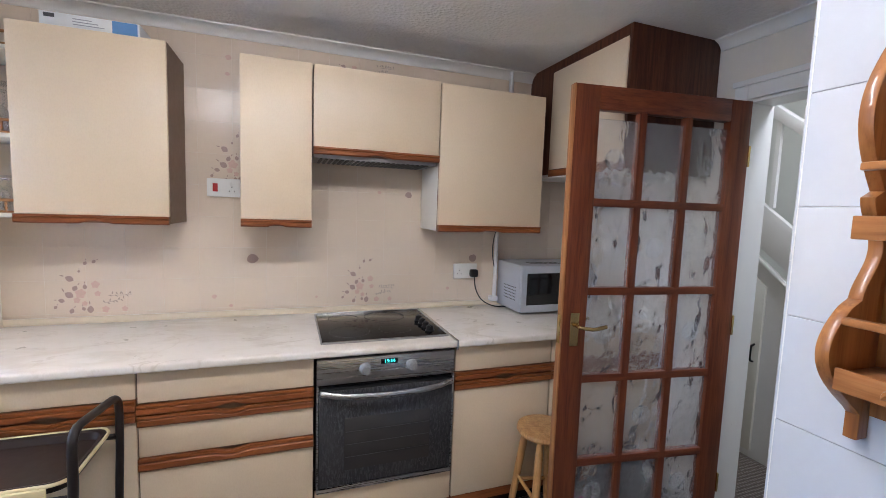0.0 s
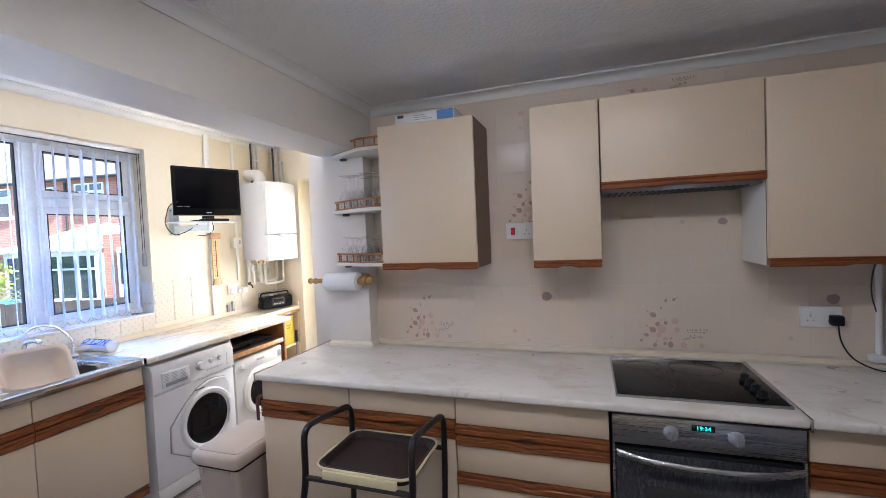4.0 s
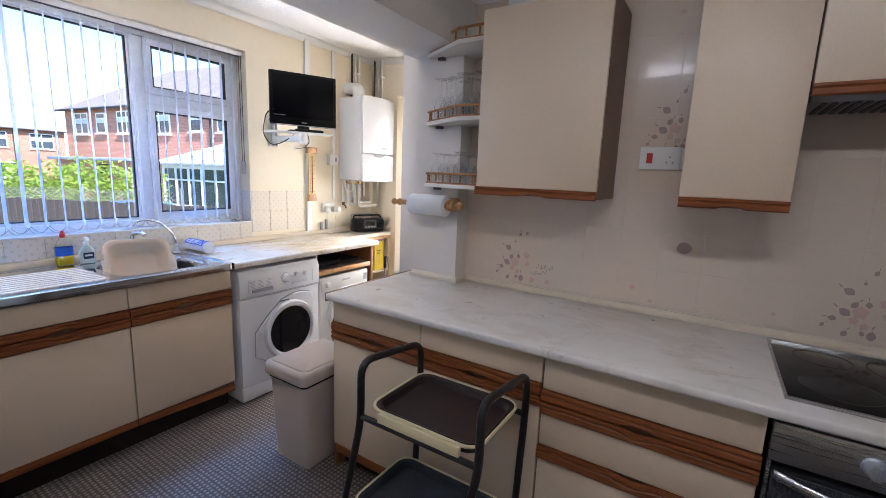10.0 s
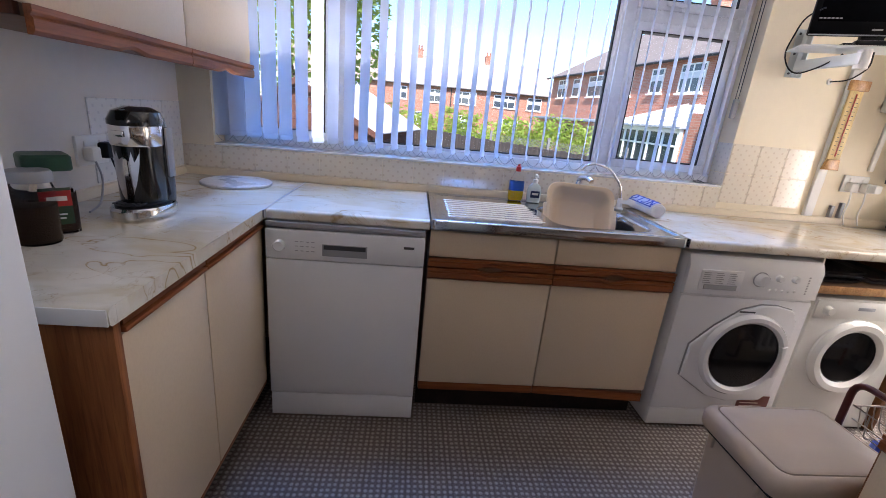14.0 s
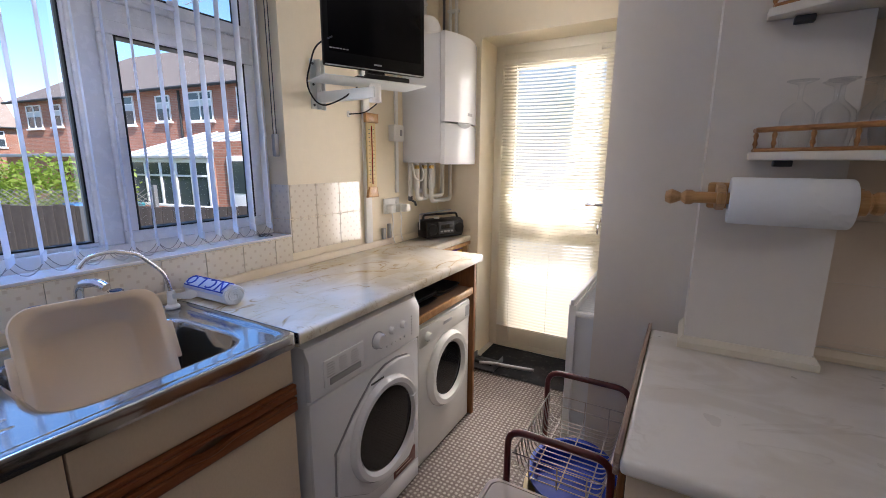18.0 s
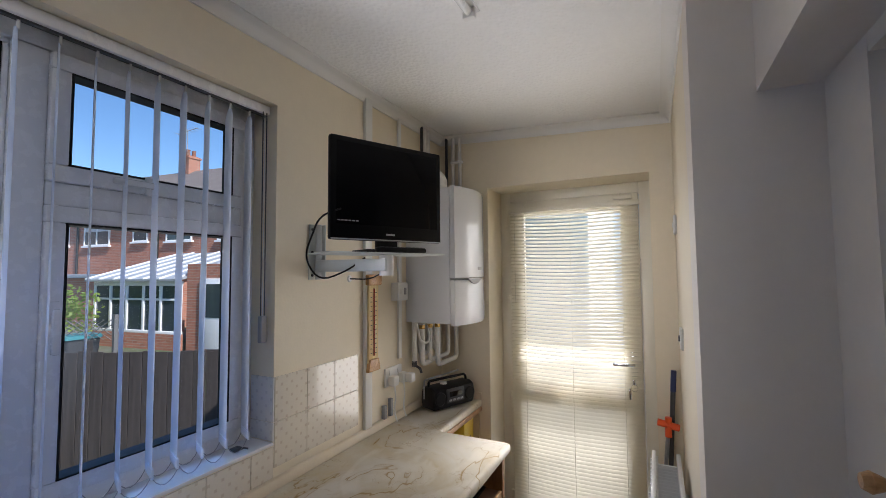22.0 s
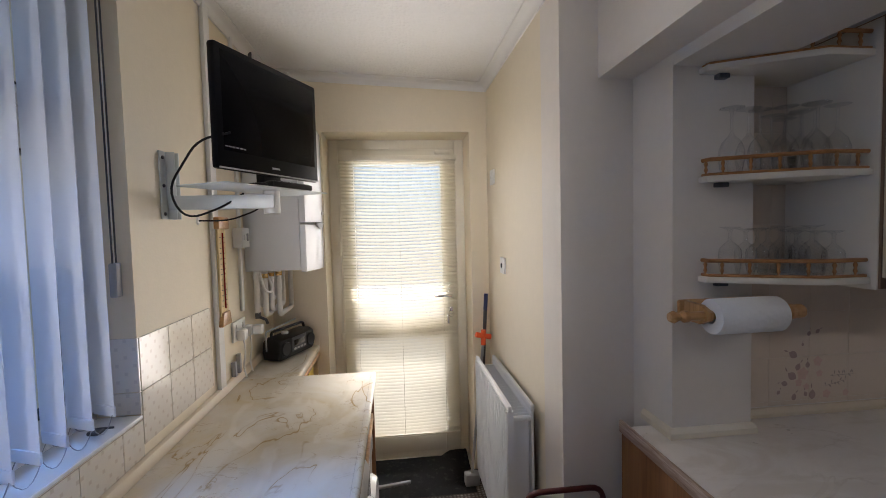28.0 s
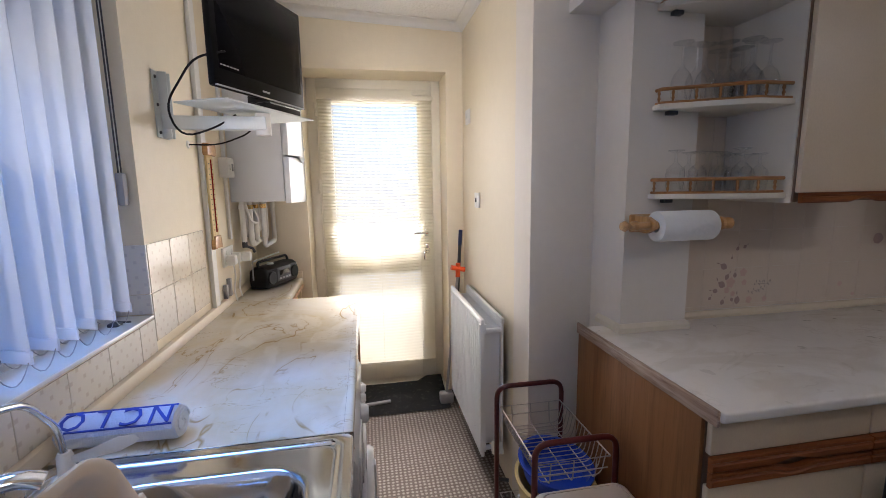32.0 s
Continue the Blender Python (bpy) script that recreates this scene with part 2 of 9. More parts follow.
class Mat:
    """A node material that is put together step by step."""

    def __init__(self, name, colour=(0.5, 0.5, 0.5), rough=0.5, metal=0.0, coat=0.0, spec=0.5):
        self.mat = bpy.data.materials.new(name)
        self.mat.use_nodes = True
        self.n, self.l = self.mat.node_tree.nodes, self.mat.node_tree.links
        self.bsdf = self.n["Principled BSDF"]
        self.colour = None
        self.bsdf.inputs["Base Color"].default_value = (*colour, 1)
        self.bsdf.inputs["Roughness"].default_value = rough
        self.bsdf.inputs["Metallic"].default_value = metal
        self.bsdf.inputs["Coat Weight"].default_value = coat
        self.bsdf.inputs["Coat Roughness"].default_value = 0.08
        self.bsdf.inputs["Specular IOR Level"].default_value = spec
        self.base = (*colour, 1)
        self.height = None

    def node(self, kind, **values):
        nd = self.n.new(kind)
        for k, v in values.items():
            key = k.replace("_", " ")
            if key in nd.inputs:
                nd.inputs[key].default_value = v
        return nd

    def coords(self, scale=(1, 1, 1), rot=(0, 0, 0), source="Object", shift=None):
        tc = self.n.new("ShaderNodeTexCoord")
        mp = self.n.new("ShaderNodeMapping")
        mp.inputs["Scale"].default_value = scale
        mp.inputs["Rotation"].default_value = [radians(a) for a in rot]
        self.l.new(tc.outputs[source], mp.inputs["Vector"])
        if shift is not None:
            self.l.new(shift, mp.inputs["Location"])
        return mp.outputs["Vector"]

    def noise(self, scale, detail=4.0, rough=0.55, stretch=(1, 1, 1), distortion=0.0, rot=(0, 0, 0)):
        nd = self.node("ShaderNodeTexNoise", Scale=scale, Detail=detail, Roughness=rough, Distortion=distortion)
        self.l.new(self.coords(stretch, rot), nd.inputs["Vector"])
        return nd.outputs["Fac"]

    def mask(self, fac, lo, hi):
        nd = self.n.new("ShaderNodeMapRange")
        nd.inputs["From Min"].default_value, nd.inputs["From Max"].default_value = lo, hi
        self.l.new(fac, nd.inputs["Value"])
        return nd.outputs["Result"]

    def math(self, op, a, b=0.0):
        nd = self.n.new("ShaderNodeMath")
        nd.operation = op
        for sock, v in zip(nd.inputs, (a, b)):
            if isinstance(v, (int, float)):
                sock.default_value = v
            else:
                self.l.new(v, sock)
        return nd.outputs[0]

    def blend(self, fac, colour, mode="MIX", amount=1.0):
        """Lays a colour (a value or an output) over what is there."""
        nd = self.n.new("ShaderNodeMix")
        nd.data_type, nd.blend_type = "RGBA", mode
        if isinstance(fac, (int, float)):
            nd.inputs[0].default_value = fac * amount
        else:
            self.l.new(self.math("MULTIPLY", fac, amount), nd.inputs[0])
        if self.colour is None:
            nd.inputs[6].default_value = self.base
        else:
            self.l.new(self.colour, nd.inputs[6])
        if isinstance(colour, tuple):
            nd.inputs[7].default_value = (*colour, 1)
        else:
            self.l.new(colour, nd.inputs[7])
        self.colour = nd.outputs[2]
        self.l.new(self.colour, self.bsdf.inputs["Base Color"])
        return self

    def mottle(self, amount=0.12, scale=6.0, dark=0.75):
        """Uneven tone at a large and a small scale."""
        self.blend(self.mask(self.noise(scale, 5), 0.35, 0.7), tuple(c * dark for c in self.base[:3]), amount=amount)
        self.blend(self.mask(self.noise(scale * 11, 3), 0.4, 0.7), tuple(min(1, c * 1.12) for c in self.base[:3]), amount=amount)
        return self

    def vary(self, amount=0.08):
        """A tone of its own for each object."""
        info = self.n.new("ShaderNodeObjectInfo")
        self.blend(info.outputs["Random"], tuple(c * 0.8 for c in self.base[:3]), amount=amount)
        return self

    def rough(self, fac, lo, hi):
        nd = self.n.new("ShaderNodeMapRange")
        nd.inputs["To Min"].default_value, nd.inputs["To Max"].default_value = lo, hi
        self.l.new(fac, nd.inputs["Value"])
        self.l.new(nd.outputs["Result"], self.bsdf.inputs["Roughness"])
        return self

    def bump(self, fac, strength=0.2, distance=0.002):
        nd = self.n.new("ShaderNodeBump")
        nd.inputs["Strength"].default_value, nd.inputs["Distance"].default_value = strength, distance
        self.l.new(fac, nd.inputs["Height"])
        if self.height is not None:
            self.l.new(self.height, nd.inputs["Normal"])
        self.height = nd.outputs["Normal"]
        self.l.new(self.height, self.bsdf.inputs["Normal"])
        return self


def plain(name, colour, rough=0.45, metal=0.0, coat=0.0, spots=0.06, scale=14.0):
    k = Mat(name, colour, rough, metal, coat)
    k.mottle(spots, scale)
    k.rough(k.noise(scale * 2.3, 4), max(0.02, rough - 0.07), min(1, rough + 0.1))
    return k.mat


def wood(name, light, dark, along="x", scale=1.0, rough=0.42, coat=0.0):
    k = Mat(name, light, rough, coat=coat, spec=0.28)
    stretch = {"x": (0.06, 1, 1), "y": (1, 0.06, 1), "z": (1, 1, 0.06)}[along]
    grain = k.noise(38 * scale, 6, 0.62, stretch, 0.6)
    k.blend(k.mask(grain, 0.36, 0.66), dark)
    k.blend(k.mask(k.noise(160 * scale, 3, 0.6, stretch), 0.5, 0.72), tuple(c * 0.55 for c in dark), amount=0.55)
    k.blend(k.mask(k.noise(5, 3), 0.4, 0.7), tuple(c * 0.75 for c in light), amount=0.25)
    k.bump(grain, 0.12, 0.001)
    k.rough(grain, rough - 0.08, rough + 0.12)
    return k.mat


def glass(name, colour=(1, 1, 1), rough=0.0, ior=1.45):
    k = Mat(name, colour, rough)
    k.bsdf.inputs["Transmission Weight"].default_value = 1.0
    k.bsdf.inputs["IOR"].default_value = ior
    return k


def thin_glass(name, tint=(0.99, 0.99, 0.99), gloss=1.0):
    """Thin clear ware: light passes straight, with a sheen at the rims."""
    k = Mat(name, tint, 0.02)
    clear = k.n.new("ShaderNodeBsdfTransparent")
    clear.inputs["Color"].default_value = (*tint, 1)
    sheen = k.n.new("ShaderNodeBsdfGlossy")
    sheen.inputs["Roughness"].default_value = 0.06
    edge = k.n.new("ShaderNodeLayerWeight")
    edge.inputs["Blend"].default_value = 0.5
    mix = k.n.new("ShaderNodeMixShader")
    rim = k.math("POWER", edge.outputs["Facing"], 3.5)
    k.l.new(k.math("ADD", k.math("MULTIPLY", rim, 0.95 * gloss), 0.07), mix.inputs["Fac"])
    k.l.new(clear.outputs["BSDF"], mix.inputs[1])
    k.l.new(sheen.outputs["BSDF"], mix.inputs[2])
    k.l.new(mix.outputs["Shader"], k.n["Material Output"].inputs["Surface"])
    return k.mat


def glow(name, colour, strength):
    k = Mat(name, colour, 0.4)
    k.bsdf.inputs["Emission Color"].default_value = (*colour, 1)
    k.bsdf.inputs["Emission Strength"].default_value = strength
    return k.mat


def marble(name, base, vein, cloud, scale=3.0, rough=0.22, amount=0.8, detail=4.0, wide=0.013):
    k = Mat(name, base, rough)
    k.blend(k.mask(k.noise(scale * 0.9, 5, 0.6, distortion=1.2), 0.42, 0.68), cloud, amount=0.75)
    k.blend(k.mask(k.noise(scale * 3.1, 4), 0.45, 0.7), tuple(c * 0.9 for c in base), amount=0.4)
    k.blend(k.mask(k.noise(scale * 2.0, 3, 0.5, (1, 0.4, 1), 0.8), 0.54, 0.60), tuple(min(1, c * 1.12) for c in base), amount=0.55)
    v = k.node("ShaderNodeTexNoise", Scale=scale * 0.95, Detail=detail, Roughness=0.55, Distortion=0.9)
    k.l.new(k.coords((1.7, 0.7, 1), (0, 0, 35)), v.inputs["Vector"])
    line = k.math("ABSOLUTE", k.math("SUBTRACT", v.outputs["Fac"], 0.5))
    thin = k.math("SUBTRACT", 1.0, k.mask(line, 0.0, wide))
    halo = k.math("SUBTRACT", 1.0, k.mask(line, 0.0, 0.075))
    fade = k.mask(k.noise(scale * 1.3, 3, 0.6), 0.46, 0.58)
    v2 = k.math("ABSOLUTE", k.math("SUBTRACT", k.noise(scale * 1.6, 5, 0.62, (1, 1.6, 1), 1.0, (0, 0, -40)), 0.5))
    k.blend(k.math("MULTIPLY", k.math("SUBTRACT", 1.0, k.mask(v2, 0.0, 0.010)), k.mask(k.noise(scale * 2.1, 3), 0.46, 0.6)), vein, amount=amount * 0.6)
    k.blend(k.math("MULTIPLY", halo, fade), tuple((a + b) / 2 for a, b in zip(cloud, vein)), amount=0.28)
    k.blend(k.math("MULTIPLY", thin, fade), vein, amount=amount)
    k.blend(k.mask(k.noise(240, 2), 0.55, 0.7), tuple(c * 0.85 for c in base), amount=0.12)
    k.rough(k.noise(9, 5), rough - 0.07, rough + 0.14)
    return k.mat


CREAM = (0.74, 0.595, 0.425)
k = Mat("cream_laminate", CREAM, 0.38)
k.blend(k.mask(k.noise(190, 4, 0.6, (1, 1, 0.5)), 0.42, 0.66), (0.64, 0.495, 0.33), amount=0.3)
k.blend(k.mask(k.noise(2.2, 4), 0.4, 0.7), (0.70, 0.55, 0.38), amount=0.4)
k.bump(k.noise(420, 2), 0.05, 0.0006)
k.rough(k.noise(5, 5), 0.3, 0.48)
M_CREAM = k.mat
M_OAK = wood("stained_oak_x", (0.31, 0.098, 0.029), (0.19, 0.054, 0.016), "x")
M_OAK_Y = wood("stained_oak_y", (0.31, 0.098, 0.029), (0.19, 0.054, 0.016), "y")
M_OAK_Z = wood("stained_oak_z", (0.38, 0.14, 0.045), (0.19, 0.058, 0.018), "z")
M_MAHOG = wood("mahogany_laminate", (0.125, 0.042, 0.02), (0.055, 0.016, 0.009), "z", 1.3, 0.38)
M_CARCASS = plain("brown_carcass", (0.23, 0.135, 0.085), 0.5)
M_OAK_PANEL = wood("oak_veneer_panel", (0.27, 0.115, 0.04), (0.21, 0.085, 0.028), "z", 0.5, 0.45)
M_PINE = wood("varnished_pine", (0.62, 0.36, 0.15), (0.42, 0.2, 0.07), "z", 0.8, 0.35, 0.3)
M_PINE_X = wood("varnished_pine_x", (0.62, 0.36, 0.15), (0.42, 0.2, 0.07), "x", 0.8, 0.35, 0.3)
M_DOORWOOD = wood("red_mahogany_z", (0.205, 0.051, 0.018), (0.105, 0.022, 0.009), "z", 0.9, 0.3, 0.35)
M_DOORWOOD_X = wood("red_mahogany_x", (0.205, 0.051, 0.018), (0.105, 0.022, 0.009), "x", 0.9, 0.3, 0.35)
k = Mat("pale_marbled_worktop", (0.80, 0.75, 0.69), 0.27)
k.mottle(0.14, 4.0, 0.86)
k.blend(k.mask(k.noise(2.2, 2, 0.4), 0.3, 0.75), (0.78, 0.70, 0.62), amount=0.4)
k.blend(k.mask(k.noise(3.0, 5, 0.6, (1, 1.8, 1), 1.0), 0.50, 0.62), (0.64, 0.565, 0.47), amount=0.5)
wisp = k.math("ABSOLUTE", k.math("SUBTRACT", k.noise(2.6, 5, 0.62, (1, 1.5, 1), 0.9, (0, 0, 30)), 0.5))
k.blend(k.math("MULTIPLY", k.math("SUBTRACT", 1.0, k.mask(wisp, 0.0, 0.022)), k.mask(k.noise(4.5, 3), 0.42, 0.62)), (0.50, 0.42, 0.33), amount=0.45)
k.blend(k.mask(k.noise(7.0, 5, 0.65), 0.60, 0.74), (0.52, 0.47, 0.42), amount=0.3)
k.rough(k.noise(10, 5), 0.2, 0.42)
M_TOP = k.mat
M_TOP2 = marble("honey_marbled_worktop", (0.76, 0.715, 0.62), (0.40, 0.26, 0.10), (0.66, 0.54, 0.32), 3.0, 0.12, 0.9, 3.4, 0.009)
k = Mat("cream_wall_paint", (0.80, 0.71, 0.545), 0.6)
k.mottle(0.16, 2.2, 0.9)
k.bump(k.noise(95, 5), 0.3, 0.002)
M_WALL = k.mat
k = Mat("pale_wall_paint", (0.77, 0.71, 0.63), 0.62)
k.mottle(0.16, 2.6, 0.9)
k.bump(k.noise(70, 6), 0.2, 0.002)
M_PALE = k.mat
k = Mat("stippled_ceiling", (0.84, 0.83, 0.81), 0.6)
k.mottle(0.12, 3.0, 0.92)
st = k.node("ShaderNodeTexVoronoi", Scale=62.0)
k.l.new(k.coords(), st.inputs["Vector"])
k.bump(st.outputs["Distance"], 0.6, 0.005)
k.bump(k.noise(34, 6, 0.6, distortion=0.5), 0.4, 0.006)
M_CEIL = k.mat
M_WHITE = plain("white_gloss_paint", (0.80, 0.79, 0.77), 0.3)
M_CORNICE = plain("white_cornice_paint", (0.80, 0.785, 0.75), 0.5)
M_PVC = plain("white_upvc", (0.89, 0.88, 0.88), 0.25, spots=0.03)
M_ENAMEL = plain("white_enamel", (0.83, 0.83, 0.84), 0.13, coat=0.3, spots=0.03)
M_ENAMEL2 = plain("ivory_enamel", (0.80, 0.79, 0.745), 0.22, coat=0.3, spots=0.03)
M_BLACK = plain("black_plastic", (0.010, 0.010, 0.011), 0.35)
M_BLACK.node_tree.nodes["Principled BSDF"].inputs["Specular IOR Level"].default_value = 0.25
M_BLACKGLOSS = plain("gloss_black_plastic", (0.008, 0.008, 0.009), 0.12, coat=0.4)
M_RUBBER = plain("black_rubber", (0.018, 0.018, 0.018), 0.75)
M_DARKGREY = plain("dark_grey_plastic", (0.06, 0.06, 0.065), 0.45)
M_GREY = plain("grey_plastic", (0.35, 0.35, 0.36), 0.45)
M_SILVER = plain("silver_plastic", (0.42, 0.43, 0.455), 0.34, 0.45)
M_WPLASTIC = plain("white_plastic", (0.80, 0.79, 0.76), 0.38)
M_CPLASTIC = plain("cream_plastic", (0.74, 0.635, 0.48), 0.42)
M_BOWL = plain("peach_cream_plastic", (0.70, 0.53, 0.35), 0.45)
k = Mat("brushed_steel", (0.44, 0.44, 0.45), 0.3, 1.0)
k.blend(k.mask(k.noise(300, 2, 0.5, (0.02, 1, 1)), 0.4, 0.6), (0.52, 0.52, 0.525), amount=0.3)
k.rough(k.noise(200, 3, 0.5, (0.02, 1, 1)), 0.2, 0.36)
M_STEEL = k.mat
k = Mat("sink_steel", (0.60, 0.62, 0.65), 0.2, 1.0)
k.rough(k.noise(60, 4), 0.07, 0.15)
k.bump(k.noise(9, 2), 0.03, 0.003)
M_SINK = k.mat
M_CHROME = plain("chrome", (0.75, 0.76, 0.78), 0.08, 1.0, spots=0.0)
M_BRASS = plain("brass", (0.66, 0.48, 0.21), 0.22, 1.0)
M_CLEAR = glass("clear_glass", (1, 1, 1), 0.0, 1.2).mat
M_STEMWARE = thin_glass("thin_clear_glass")
M_OBSCURE = glass("obscured_door_glass", (0.90, 0.92, 0.94), 0.5, 1.2)
cells = M_OBSCURE.node("ShaderNodeTexVoronoi", Scale=24.0, Randomness=1.0)
M_OBSCURE.l.new(M_OBSCURE.coords((1, 1, 0.6)), cells.inputs["Vector"])
M_OBSCURE.bump(cells.outputs["Distance"], 0.55, 0.014)
M_OBSCURE.bump(M_OBSCURE.noise(20, 2, 0.5, (1, 1, 0.6), 0.8), 0.5, 0.008)
M_OBSCURE = M_OBSCURE.mat
M_PANE = glass("window_glass", (0.98, 1.0, 1.0), 0.0, 1.1).mat
M_DARKGLASS = plain("dark_ceramic_glass", (0.006, 0.006, 0.007), 0.08, spots=0.0)
M_DARKGLASS.node_tree.nodes["Principled BSDF"].inputs["Specular IOR Level"].default_value = 0.16
k = Mat("unlit_screen", (0.003, 0.003, 0.004), 0.16, spec=0.08)
k.mottle(0.1, 5)
M_SCREEN = k.mat

# ---- the plan, in metres ----
XW, YD, TW, XE = -2.40, 3.89, 2.60, 2.52          # window wall, back-door wall, tiled wall, hall wall
ZC, ZU = 2.304, 2.50                              # ceilings of the kitchen and of the utility end
XC = -1.095                                       # wall beside the radiator
ZT = 0.90                                         # worktops
WIN = (-0.05, 2.575, 1.045, 2.255)                 # window opening y0 y1 z0 z1
DOOR = (-2.083, -1.203, 2.150)                      # back door opening x0 x1 top


def structure(name, bm, material, label, category, smooth=None):
    return solo(name, bm, material, label, category, kind="structure", smooth=smooth)


# floor: a woven brown carpet
k = Mat("woven_brown_carpet", (0.135, 0.108, 0.094), 0.95, spec=0.15)
c = k.coords((1, 1, 1))
br = k.node("ShaderNodeTexBrick", Scale=1.0, Mortar_Size=0.0035, Brick_Width=0.034, Row_Height=0.017, Bias=0.0, Mortar_Smooth=0.4)
br.inputs["Color1"].default_value = (1, 1, 1, 1)
br.inputs["Color2"].default_value = (0.75, 0.75, 0.75, 1)
br.inputs["Mortar"].default_value = (0, 0, 0, 1)
k.l.new(c, br.inputs["Vector"])
ch = k.node("ShaderNodeTexVoronoi", Scale=46.0, Randomness=0.15)
k.l.new(c, ch.inputs["Vector"])
dots = k.math("SUBTRACT", 1.0, k.mask(ch.outputs["Distance"], 0.2, 0.42))
k.blend(k.mask(k.noise(1.6, 4), 0.35, 0.7), (0.10, 0.082, 0.073), amount=0.6)
k.blend(k.math("SUBTRACT", 1.0, br.outputs["Fac"]), (0.17, 0.14, 0.122), amount=0.55)
k.blend(dots, (0.43, 0.39, 0.35), amount=0.65)
k.blend(k.mask(k.noise(400, 2), 0.45, 0.7), (0.05, 0.038, 0.032), amount=0.5)
k.bump(br.outputs["Fac"], 0.5, -0.004)
k.bump(dots, 0.6, 0.004)
k.bump(k.noise(700, 2), 0.5, 0.002)
M_CARPET = k.mat
structure("floor", B((XW - 0.3, 4.3, -1.5, YD + 0.28, -0.12, 0.0)), M_CARPET, "brown woven loop carpet with pale flecks", "carpet")

# window wall
y0, y1, z0, z1 = WIN
structure("wall_west", B((XW - 0.28, XW, -1.5, y0, -0.12, 2.75), (XW - 0.28, XW, y1, YD + 0.38, -0.12, 2.75),
                         (XW - 0.28, XW, y0, y1, -0.12, z0), (XW - 0.28, XW, y0, y1, z1, 2.75)), M_WALL, "cream painted wall with a wide window opening", "wall")
# back-door wall
d0, d1, dz = DOOR
structure("wall_north", B((XW, d0, YD, YD + 0.38, -0.12, 2.75), (d1, XC + 0.3, YD, YD + 0.38, -0.12, 2.75), (d0, d1, YD, YD + 0.38, dz, 2.75)),
          M_WALL, "cream painted wall round the back door", "wall")
structure("wall_passage", B((XC, XC + 0.15, 2.90, YD, 0.0, 2.75)), M_WALL, "cream painted passage wall", "wall")
# tiled wall with its pier, carried on to the passage
structure("wall_tiled", B((-0.82, XE + 0.12, TW, 2.90, 0.0, 2.75), (XC, -0.82, 2.715, 2.90, 0.0, 2.75)), M_PALE, "plastered wall behind the tiles", "wall")
structure("pier", P([(-0.83, 2.50), (-0.565, 2.50), (-0.565, TW + 0.02), (-0.815, TW + 0.02), (-0.815, 2.76), (-0.83, 2.76)], "z", 0.0, 2.06), M_PALE, "pale painted wall pier over the worktop", "pier")
# beam and south stub between kitchen and utility end
structure("beam", P([(-0.956, 2.068), (-0.83, 2.068), (-0.828, 2.034), (-0.56, 2.03), (-0.56, 2.75), (-0.956, 2.75)], "y", -1.2, 2.76), M_PALE, "pale painted ceiling beam", "beam")
structure("wall_stub", B((-0.855, -0.598, -1.2, 0.34, 0.0, 2.06), bevel=0.004), M_WHITE, "white painted wall end", "wall")
structure("wall_utility_south", B((XW, -0.855, -0.35, -0.20, 0.0, 2.75)), M_PALE, "pale painted wall behind the wall cupboard", "wall")
# walls behind the camera
structure("wall_south", B((-0.598, XE, -1.35, -1.2, 0.0, 2.75)), M_WALL, "cream painted wall", "wall")
# chimney-like projection with white tiles, and the hall wall with its doorway
SX, SY = 1.49, 0.768
structure("wall_projection", B((SX, XE + 0.12, -1.2, SY, 0.0, 2.75)), M_WHITE, "white tiled wall projection", "wall")
structure("wall_hall", B((XE, XE + 0.12, 1.6115, TW, 0.0, 2.75), (XE, XE + 0.12, SY, 1.6115, 2.0, 2.75)), M_PALE, "papered wall with the hall doorway", "wall")
# ceilings
structure("ceiling_kitchen", B((-0.56, XE + 0.12, -1.35, TW, ZC, ZC + 0.1)), M_CEIL, "white stippled ceiling", "ceiling")
ZV = 2.437                                         # the utility ceiling drops towards the kitchen
structure("ceiling_utility", P([(XW, ZU), (-0.956, ZV - 0.007), (-0.956, ZU + 0.1), (XW, ZU + 0.1)], "y", -0.35, YD), M_CEIL, "white stippled ceiling", "ceiling")
structure("roof_slab", B((XW - 0.3, 4.3, -1.6, YD + 0.3, 2.75, 2.85)), M_CEIL, "plain slab over the rooms", "roof")

# cornices: a hollow moulding swept round each ceiling
COVE = [(0, 0), (0.05, 0), (0.05, -0.008), (0.042, -0.010), (0.030, -0.016), (0.017, -0.028), (0.010, -0.040), (0.008, -0.049), (0, -0.049)]


def cornice(name, pts, flip):
    bm = add_sweep(bmesh.new(), COVE, pts, flip=flip)
    return structure(name, bm, M_CORNICE, "white coved cornice", "cornice", 40)


cornice("cornice_1", [(XE, SY, ZC), (XE, 1.77, ZC)], -1)
cornice("cornice_2", [(2.0, TW, ZC), (-0.56, TW, ZC), (-0.56, -1.2, ZC)], -1)
cornice("cornice_3", [(XW, -0.20, ZU), (XW, YD, ZU), (XC, YD, ZV), (XC, 2.72, ZV)], 1)

# ---- window ----
FX0, FX1 = XW - 0.175, XW - 0.115
win = thing("window_1", (FX0, y0, z0), "white plastic double-glazed window with top lights", "window", kind="structure")
F = 0.055
M1, M2 = 0.535, 1.935                               # mullion centres
TR = 1.845                                         # transom height


def bar(name, a, b, c2, d, parent, bevel=0.006):
    return part(name, B((FX0, FX1, a, b, c2, d), bevel=bevel), M_PVC, parent)


